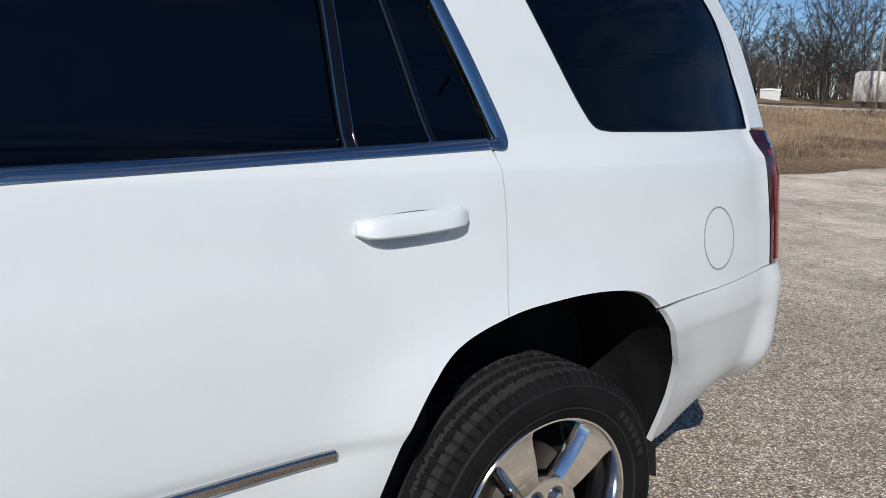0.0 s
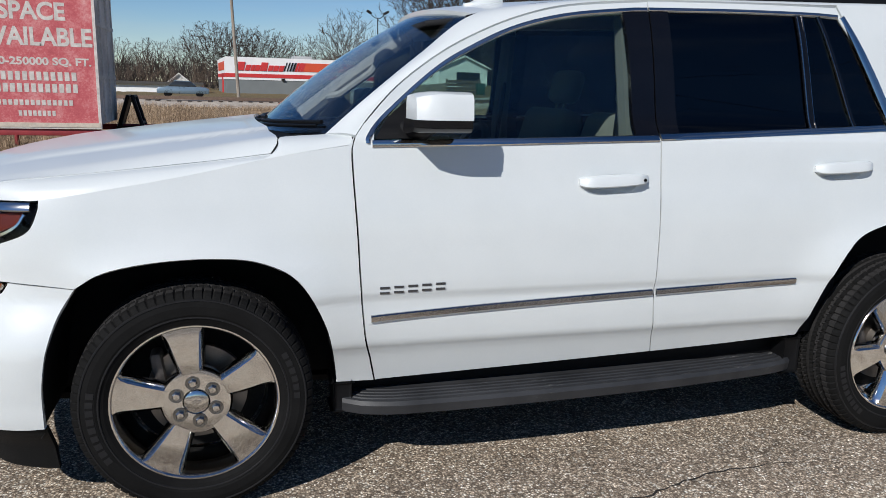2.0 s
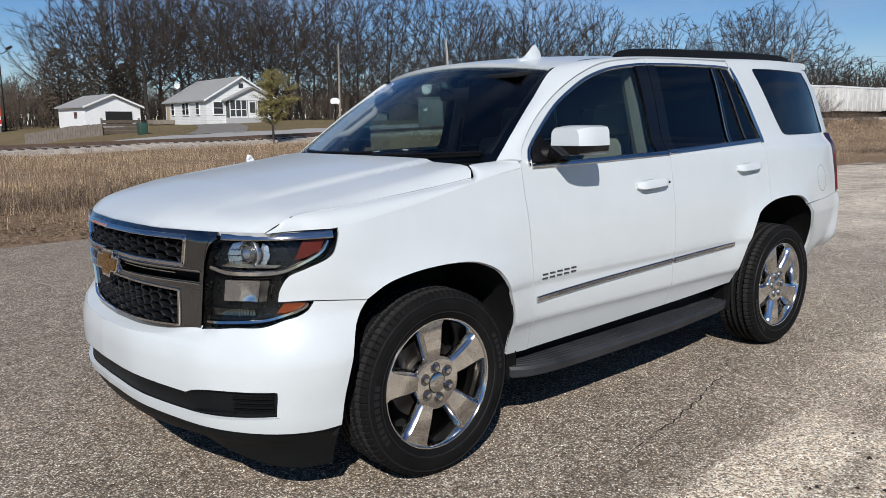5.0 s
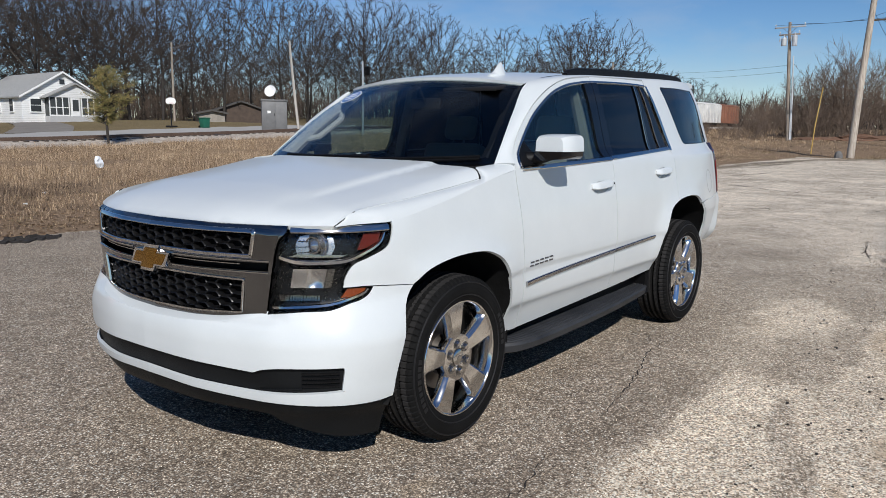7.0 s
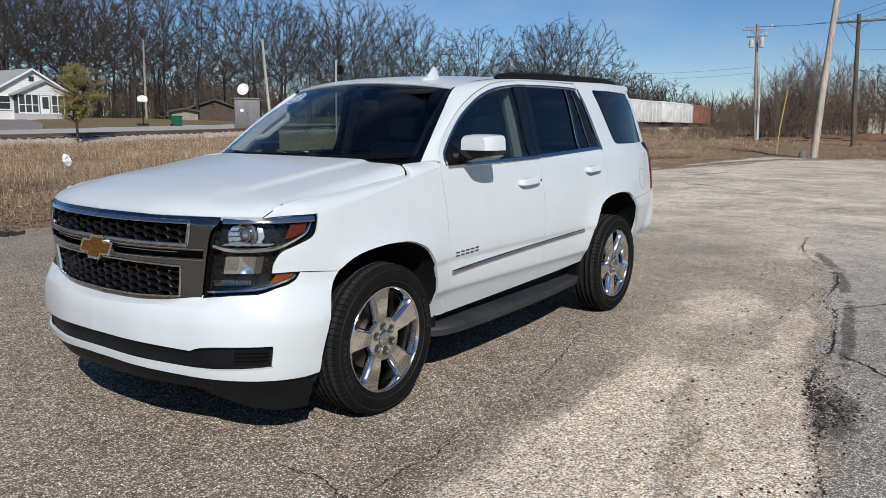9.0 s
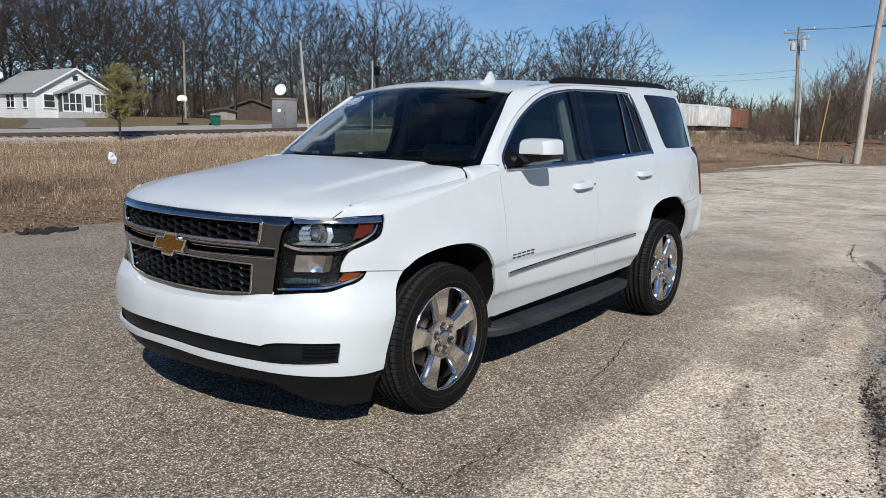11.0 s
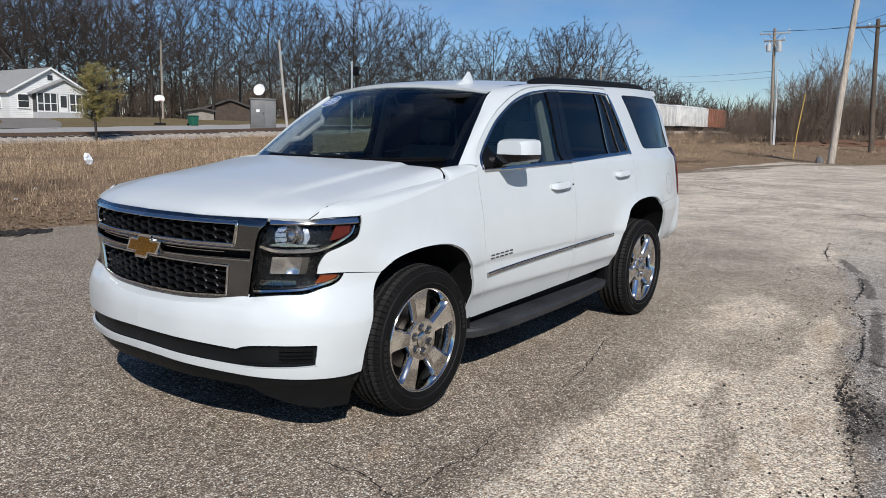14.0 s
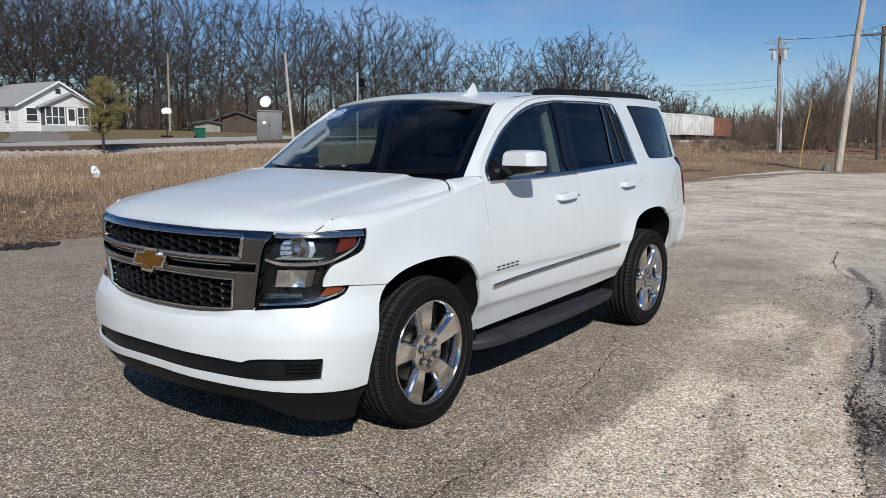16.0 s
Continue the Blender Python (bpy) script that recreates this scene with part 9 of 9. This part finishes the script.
# white bag caught in the weeds
bm = bmesh.new()
bmesh.ops.create_icosphere(bm, subdivisions=3, radius=0.5)
for v in bm.verts:
    q = noise.noise_vector(v.co * 3.1)
    v.co = Vector((v.co.x * 0.22, v.co.y * 0.15, v.co.z * 0.34)) + Vector(q) * 0.06
bag = part("plastic_bag", bm, plain("bag_white", (0.72, 0.74, 0.77), 0.45, 0, 0.08, 8))
bag.matrix_basis = Matrix.Translation((9.0, 18.8, z_at(9.0, 18.8) + 0.40)) @ Matrix.Rotation(radians(-28), 4, "Y")
tagged(bag, "crumpled white plastic bag caught in dry weeds", "plastic bag")
for x, y, s_ in ((5.2, 14.2, 0.07), (6.5, 13.0, 0.06), (3.9, 12.2, 0.05)):
    bm = bmesh.new()
    bmesh.ops.create_icosphere(bm, subdivisions=2, radius=s_)
    for v in bm.verts:
        v.co += Vector(noise.noise_vector(v.co * 9)) * s_ * 0.6
        v.co.z *= 0.5
    scrap = part("litter", bm, plain("litter_white", (0.6, 0.6, 0.58), 0.6, 0, 0.1, 10))
    scrap.matrix_basis = Matrix.Translation((x, y, z_at(x, y) + s_ * 0.4))
    tagged(scrap, "small pale scrap of litter in the grass", "litter", "litter in the field")

# ---- young pine before the house ----
pine = thing("young_pine", (21.3, 40.2, 0.8), "small sparse yellow-green pine beside the rail line", "tree")
zp = z_at(21.3, 40.2)
part("trunk", tube([(21.3, 40.2, zp - 0.1), (21.25, 40.2, zp + 1.6), (21.32, 40.25, zp + 3.1), (21.3, 40.2, zp + 4.5)], [0.085, 0.07, 0.05, 0.015], 8), BARK, pine)
vs, fs = [], []
for k in range(120):
    f = rn.uniform(0.30, 1.0)
    a = rn.uniform(0, 6.28)
    r = (1.35 * math.sin(math.pi * min(1.0, (1.06 - f) / 0.92)) ** 0.7 + 0.12) * rn.uniform(0.35, 1.05) * (1 + 0.34 * math.cos(a + 2.6 + f * 5))
    tip = Vector((21.3 + r * math.cos(a), 40.2 + r * math.sin(a), zp + 4.5 * f + 0.18 * r))
    root = Vector((21.3, 40.2, zp + 4.3 * f - 0.15))
    twig_root = root.lerp(tip, 0.9)
    for q in range(80):
        c = root.lerp(tip, rn.uniform(0.45, 1.05)) + Vector(rn.normal(0, 0.075, 3))
        d = (Vector(rn.normal(0, 1, 3)) + Vector((0, 0, 0.5))).normalized() * rn.uniform(0.10, 0.2)
        w = d.orthogonal().normalized() * 0.018
        b = len(vs)
        vs += [c - w, c + w, c + d]
        fs.append((b, b + 1, b + 2))
    part("branch", tube([tuple(root), tuple(twig_root)], [0.022, 0.006], 4), BARK, pine)
NEEDLE = Nodes("pine_needle")
NEEDLE.bsdf(Base_Color=NEEDLE.ramp(NEEDLE.node("NewGeometry", 8), (0.0, (0.085, 0.078, 0.024)), (0.5, (0.205, 0.185, 0.052)), (0.8, (0.30, 0.235, 0.075)), (1.0, (0.38, 0.25, 0.10))), Roughness=0.7)
part("crown", quick_mesh("crown", vs, fs, NEEDLE.mat), None, pine)
# dark cedars between garage and house, and evergreen by the shop's corner
CEDAR = Nodes("cedar_green")
CEDAR.bsdf(Base_Color=CEDAR.ramp(CEDAR.node("NewGeometry", 8), (0.0, (0.035, 0.028, 0.019)), (0.6, (0.085, 0.064, 0.042)), (1.0, (0.14, 0.105, 0.072))), Roughness=0.9)
for x, y, h, w in ((29.5, 101, 9.0, 4.0), (33.5, 103, 8.0, 3.6), (26, 106, 10, 4)):
    ced = thing("cedar", (x, y, z_at(x, y)), "dense dull green-brown cedar behind the yard", "tree", "cedars behind the yard")
    z0 = z_at(x, y)
    part("trunk", tube([(x, y, z0 - 0.2), (x, y, z0 + h * 0.8)], [0.25, 0.05], 8), BARK, ced)
    vs, fs = [], []
    for k in range(2600):
        f = rn.uniform(0.02, 1.0) ** 0.8
        a = rn.uniform(0, 6.28)
        r = w * 0.62 * math.sin(math.pi * min(1.0, 0.10 + 0.88 * f)) ** 0.6 * rn.uniform(0.45, 1.1) * (1 + 0.25 * math.sin(a * 3 + f * 9)) + 0.1
        c = Vector((x + r * math.cos(a), y + r * math.sin(a), z0 + h * f))
        d = Vector(rn.normal(0, 1, 3)).normalized() * rn.uniform(0.25, 0.5)
        wv = d.orthogonal().normalized() * 0.10
        b = len(vs)
        vs += [c - wv, c + wv, c + d]
        fs.append((b, b + 1, b + 2))
    part("crown", quick_mesh("crown", vs, fs, CEDAR.mat), None, ced)

# ---- the red sign on its trailer ----
def worn_red():
    n = Nodes("worn_red_board")
    a, b = n.noise(3.0, 6, 0.7), n.noise(30, 5, 0.7)
    c = n.ramp(n.math("ADD", n.math("MULTIPLY", a, 0.6), n.math("MULTIPLY", b, 0.4)), (0.32, (0.34, 0.050, 0.062)), (0.48, (0.47, 0.095, 0.105)), (0.58, (0.55, 0.20, 0.20)), (0.70, (0.60, 0.36, 0.34)))
    return n.bsdf(Base_Color=c, Roughness=0.75, Normal=n.bump(b, 0.2, 0.004))


X0, X1, Z0, Z1, YS = -4.55, -2.42, 0.56, 3.44, 12.65
sign = thing("trailer_sign", (-3.5, 13.4, 0.1), "faded red painted sign board on a steel trailer", "sign")
board = part("sign_board", box((X0, YS, Z0), (X1, YS + 0.03, Z1), 0), worn_red(), sign, smooth=False)
PALE = plain("worn_white_paint", (0.52, 0.485, 0.45), 0.8, 0, 0.28, 12, 0.2, 80)
for lo, hi in (((X0 - 0.03, YS - 0.02, Z0 - 0.06), (X1 + 0.03, YS + 0.04, Z0 + 0.02)), ((X0 - 0.03, YS - 0.02, Z1 - 0.02), (X1 + 0.03, YS + 0.04, Z1 + 0.05)), ((X0 - 0.04, YS - 0.021, Z0 - 0.06), (X0 + 0.015, YS + 0.041, Z1 + 0.05)), ((X1 - 0.015, YS - 0.021, Z0 - 0.06), (X1 + 0.04, YS + 0.041, Z1 + 0.05))):
    part("sign_edge", box(lo, hi, 0.004), PALE, board, smooth=False)
PLY = plain("grey_plywood", (0.60, 0.58, 0.53), 0.85, 0, 0.4, 1.5, 0.4, 30)
part("side_panel", box((X1 - 0.03, YS + 0.05, Z0 + 0.02), (X1 + 0.0, YS + 2.3, Z1 - 0.25), 0.004), PLY, sign, smooth=False)
part("side_panel", box((X0, YS + 0.05, Z0 + 0.02), (X0 + 0.03, YS + 2.3, Z1 - 0.25), 0.004), PLY, sign, smooth=False)
part("back_panel", box((X0, YS + 2.3, Z0 + 0.02), (X1, YS + 2.33, Z1 - 0.3), 0.004), PLY, sign, smooth=False)
part("roof_panel", box((X0 - 0.02, YS + 0.04, Z1 - 0.26), (X1 + 0.02, YS + 2.35, Z1 - 0.22), 0.004), PLY, sign, smooth=False)
for y in (0.6, 1.4, 2.1):
    part("batten", box((X1 + 0.0, YS + y, Z0 + 0.05), (X1 + 0.025, YS + y + 0.07, Z1 - 0.28), 0), PLY, sign, smooth=False)
EDGE_WOOD = plain("edge_batten", (0.50, 0.44, 0.36), 0.85, 0, 0.25, 8, 0.3, 60)
part("edge_batten", box((X0, YS - 0.030, Z0 - 0.03), (X1 + 0.02, YS - 0.006, Z0 + 0.055), 0.004), EDGE_WOOD, sign, smooth=False)
for z in (1.45, 2.45):
    part("batten", box((X1 + 0.002, YS + 0.06, z), (X1 + 0.022, YS + 2.28, z + 0.07), 0), PLY, sign, smooth=False)
REDST = plain("red_steel", (0.26, 0.03, 0.035), 0.6, 0.2, 0.25, 6)
part("trailer_beam", box((X0 - 0.4, YS + 0.02, Z0 - 0.19), (X1 + 0.35, YS + 0.10, Z0 - 0.07), 0.01), REDST, sign)
part("trailer_beam", box((X0 - 0.4, YS + 2.2, Z0 - 0.19), (X1 + 0.9, YS + 2.28, Z0 - 0.07), 0.01), REDST, sign)
for x in (X0 + 0.1, X1 - 0.12):
    part("leg", tube([(x, YS + 0.06, z_at(x, YS) - 0.05), (x, YS + 0.06, Z0 - 0.08)], 0.045, 10), REDST, sign)
    part("leg", tube([(x, YS + 2.24, z_at(x, YS + 2.2) - 0.05), (x, YS + 2.24, Z0 - 0.08)], 0.045, 10), REDST, sign)
    part("foot_plate", box((x - 0.12, YS - 0.06, z_at(x, YS) - 0.02), (x + 0.12, YS + 0.18, z_at(x, YS) + 0.02), 0.005), REDST, sign)


def words(text, cx, cz, wide, high):
    """Painted words from the built-in font, fitted to a width and height."""
    cu = bpy.data.curves.new("lettering", "FONT")
    cu.body, cu.align_x, cu.align_y, cu.size, cu.extrude, cu.offset = text, "CENTER", "CENTER", 1.0, 0.0, 0.030
    tmp = bpy.data.objects.new("lettering", cu)
    scene.collection.objects.link(tmp)
    bpy.context.view_layer.update()
    me = bpy.data.meshes.new_from_object(tmp.evaluated_get(bpy.context.evaluated_depsgraph_get()))
    bpy.data.objects.remove(tmp)
    co = np.array([v.co[:] for v in me.vertices])
    lo, hi = co.min(0), co.max(0)
    c = (lo + hi) / 2
    for v in me.vertices:
        v.co = Vector((cx + (v.co.x - c[0]) * wide / (hi[0] - lo[0]), YS - 0.004, cz + (v.co.y - c[1]) * high / (hi[1] - lo[1])))
    bm = bmesh.new()
    bm.from_mesh(me)
    bm.faces.ensure_lookup_table()
    left = set(bm.faces)
    while left:
        todo, isle = [left.pop()], []
        while todo:
            f = todo.pop()
            isle.append(f)
            for v in f.verts:
                for g in v.link_faces:
                    if g in left:
                        left.remove(g)
                        todo.append(g)
        one = bmesh.new()
        seen = {}
        for f in sorted(isle, key=lambda f: f.index):
            one.faces.new([seen.setdefault(v.index, None) or seen.update({v.index: one.verts.new(v.co)}) or seen[v.index] for v in f.verts])
        part("letter", one, PALE, board, smooth=False)
    bm.free()


words("WAREHOUSE", -3.48, 3.14, 2.0, 0.27)
words("SPACE", -3.47, 2.66, 1.14, 0.33)
words("AVAILABLE", -3.45, 2.20, 1.98, 0.34)
words("2400-250000 SQ. FT.", -3.46, 1.74, 1.92, 0.17)
for cz, x0, x1, h, cnt in ((1.48, -4.19, -2.74, 0.16, 12), (1.26, -4.17, -2.73, 0.16, 12), (0.99, -4.17, -2.84, 0.10, 14), (0.79, -3.82, -3.16, 0.10, 8)):
    step_ = (x1 - x0) / cnt
    for k in range(cnt):
        part("paint_bar", box((x0 + k * step_, YS - 0.005, cz - h / 2), (x0 + k * step_ + step_ * 0.68, YS - 0.001, cz + h / 2), 0), PALE, board, smooth=False)
# black folded ramp behind the sign
ramp_ = thing("folded_ramp", (-1.9, 14.6, 0.1), "black steel ramp folded up on a trailer tongue", "ramp")
for x, lean in ((-2.46, 0.34), (-1.74, -0.30)):
    for y in (14.5, 15.1):
        part("ramp_rail", tube([(x, y, 0.05), (x + lean, y, 1.12)], 0.045, 6), BLACK_PLASTIC, ramp_)
    for t in (0.45, 0.98):
        part("ramp_rung", tube([(x + lean * t, 14.5, 0.05 + 1.07 * t), (x + lean * t, 15.1, 0.05 + 1.07 * t)], 0.035, 6), BLACK_PLASTIC, ramp_)
part("ramp_plate", box((-0.03, -0.28, 0.0), (0.03, 0.28, 1.08), 0.005, Matrix.Translation((-2.46, 14.8, 0.05)) @ Matrix.Rotation(math.atan2(0.34, 1.07), 4, "Y")), BLACK_PLASTIC, ramp_)
part("ramp_plate", box((-0.02, -0.28, 0.0), (0.02, -0.05, 1.08), 0.005, Matrix.Translation((-1.74, 14.8, 0.05)) @ Matrix.Rotation(math.atan2(-0.30, 1.07), 4, "Y")), BLACK_PLASTIC, ramp_)
part("ramp_bar", tube([(-2.4, 14.6, 0.42), (-1.4, 14.7, 0.40)], 0.05, 6), BLACK_PLASTIC, ramp_)
part("jack_wheel", lathe_bm(bmesh.new(), [(0.03, -0.05), (0.14, -0.05), (0.16, 0.0), (0.14, 0.05), (0.03, 0.05)], 16, 1, (-1.55, 14.4, 0.16)), RUBBER, ramp_)
# brush pile and dug soil beyond the poles
RED_SOIL = plain("red_soil", (0.15, 0.08, 0.048), 0.95, 0, 0.35, 1.5, 0.7, 10)
for cx, cy, w, h in ((73, 6.5, 5.5, 0.55), (78, 1.5, 5, 0.65), (70, 10.5, 4, 0.35)):
    bm = bmesh.new()
    bmesh.ops.create_icosphere(bm, subdivisions=4, radius=1.0)
    for v in bm.verts:
        q = noise.noise(v.co * 2.3 + Vector((cx, cy, 0))) + 0.5 * noise.noise(v.co * 6.0 + Vector((cx, cy, 3)))
        v.co = Vector((cx + v.co.x * 1.6 * (1 + q * 0.4), cy + v.co.y * w * (1 + q * 0.3), z_at(cx, cy) - 0.2 + max(-0.1, v.co.z) * h * (1 + q * 0.9)))
    tagged(part("soil_mound", bm, RED_SOIL), "low mound of reddish dug soil", "soil mound", "soil mounds beyond the poles")

# ---- single stones standing proud of the worn strip beside the vehicle ----
CHIP = Nodes("chip_stone")
CHIP.bsdf(Base_Color=CHIP.ramp(CHIP.node("NewGeometry", 8), (0.0, (0.10, 0.08, 0.062)), (0.22, (0.26, 0.20, 0.145)), (0.55, (0.55, 0.44, 0.325)), (0.82, (0.80, 0.68, 0.53)), (1.0, (0.95, 0.91, 0.82))), Roughness=0.9, Specular_IOR_Level=0.15)
vs, fs = [], []
for count, x0, x1, y0, y1 in ((15000, -3.2, 2.4, -2.9, -1.68), (5000, 2.2, 5.0, -2.5, -1.35), (9000, -3.2, 5.0, -1.7, 0.2)):
    for k in range(count):
        x, y = rn.uniform(x0, x1), rn.uniform(y0, y1)
        r = rn.uniform(0.0028, 0.0062)
        a = rn.uniform(0, 6.28)
        c, s_ = math.cos(a) * r, math.sin(a) * r
        h = r * rn.uniform(0.35, 0.8)
        b = len(vs)
        vs += [(x + c, y + s_, -0.001), (x - s_ * 0.8, y + c * 0.8, -0.001), (x - c, y - s_, -0.001), (x + s_ * 0.8, y - c * 0.8, -0.001), (x + c * 0.4, y + s_ * 0.4, h), (x - c * 0.45, y - s_ * 0.3, h * 0.85)]
        fs += [(b, b + 1, b + 4), (b + 1, b + 5, b + 4), (b + 1, b + 2, b + 5), (b + 2, b + 3, b + 5), (b + 3, b + 4, b + 5), (b + 3, b, b + 4)]
tagged(part("stone_chips", quick_mesh("stone_chips", vs, fs, CHIP.mat), None), "cream and tan stone chips proud of worn asphalt", "stone chips", kind="stuff")

# ---- loose stones worn out of the far part of the lot ----
GRIT = Nodes("loose_stone")
GRIT.bsdf(Base_Color=GRIT.ramp(GRIT.node("NewGeometry", 8), (0.0, (0.06, 0.05, 0.042)), (0.35, (0.22, 0.175, 0.13)), (0.7, (0.48, 0.40, 0.31)), (1.0, (0.72, 0.66, 0.58))), Roughness=0.9)
vs, fs = [], []
while len(vs) < 6 * 16000:
    x, y = 5.5 + 40 * rn.random() ** 1.25, rn.uniform(-9.0, 7.2)
    patch = math.sin(x * 0.9 + 1.7 * math.sin(y * 0.8)) + math.sin(y * 1.7 - x * 0.33) + 0.6 * math.sin(x * 2.3 + y * 2.9)
    if patch < rn.uniform(-1.6, 1.5):
        continue
    r = rn.uniform(0.006, 0.015) * (1 + (x - 5) * 0.025)
    a = rn.uniform(0, 6.28)
    b = len(vs)
    c, s_ = math.cos(a) * r, math.sin(a) * r
    h = r * rn.uniform(0.6, 1.1)
    vs += [(x + c, y + s_, 0.002), (x - s_ * 0.8, y + c * 0.8, 0.003), (x - c, y - s_, 0.002), (x + s_ * 0.8, y - c * 0.8, 0.003), (x + c * 0.3, y + s_ * 0.3, h), (x - c * 0.4, y + 0.3 * r, h * 0.85)]
    fs += [(b, b + 1, b + 4), (b + 1, b + 5, b + 4), (b + 1, b + 2, b + 5), (b + 2, b + 3, b + 5), (b + 3, b + 4, b + 5), (b + 3, b, b + 4)]
grit = part("loose_gravel", quick_mesh("loose_gravel", vs, fs, GRIT.mat), None)
tagged(grit, "loose tan and pale stones scattered over worn asphalt", "gravel", kind="stuff")
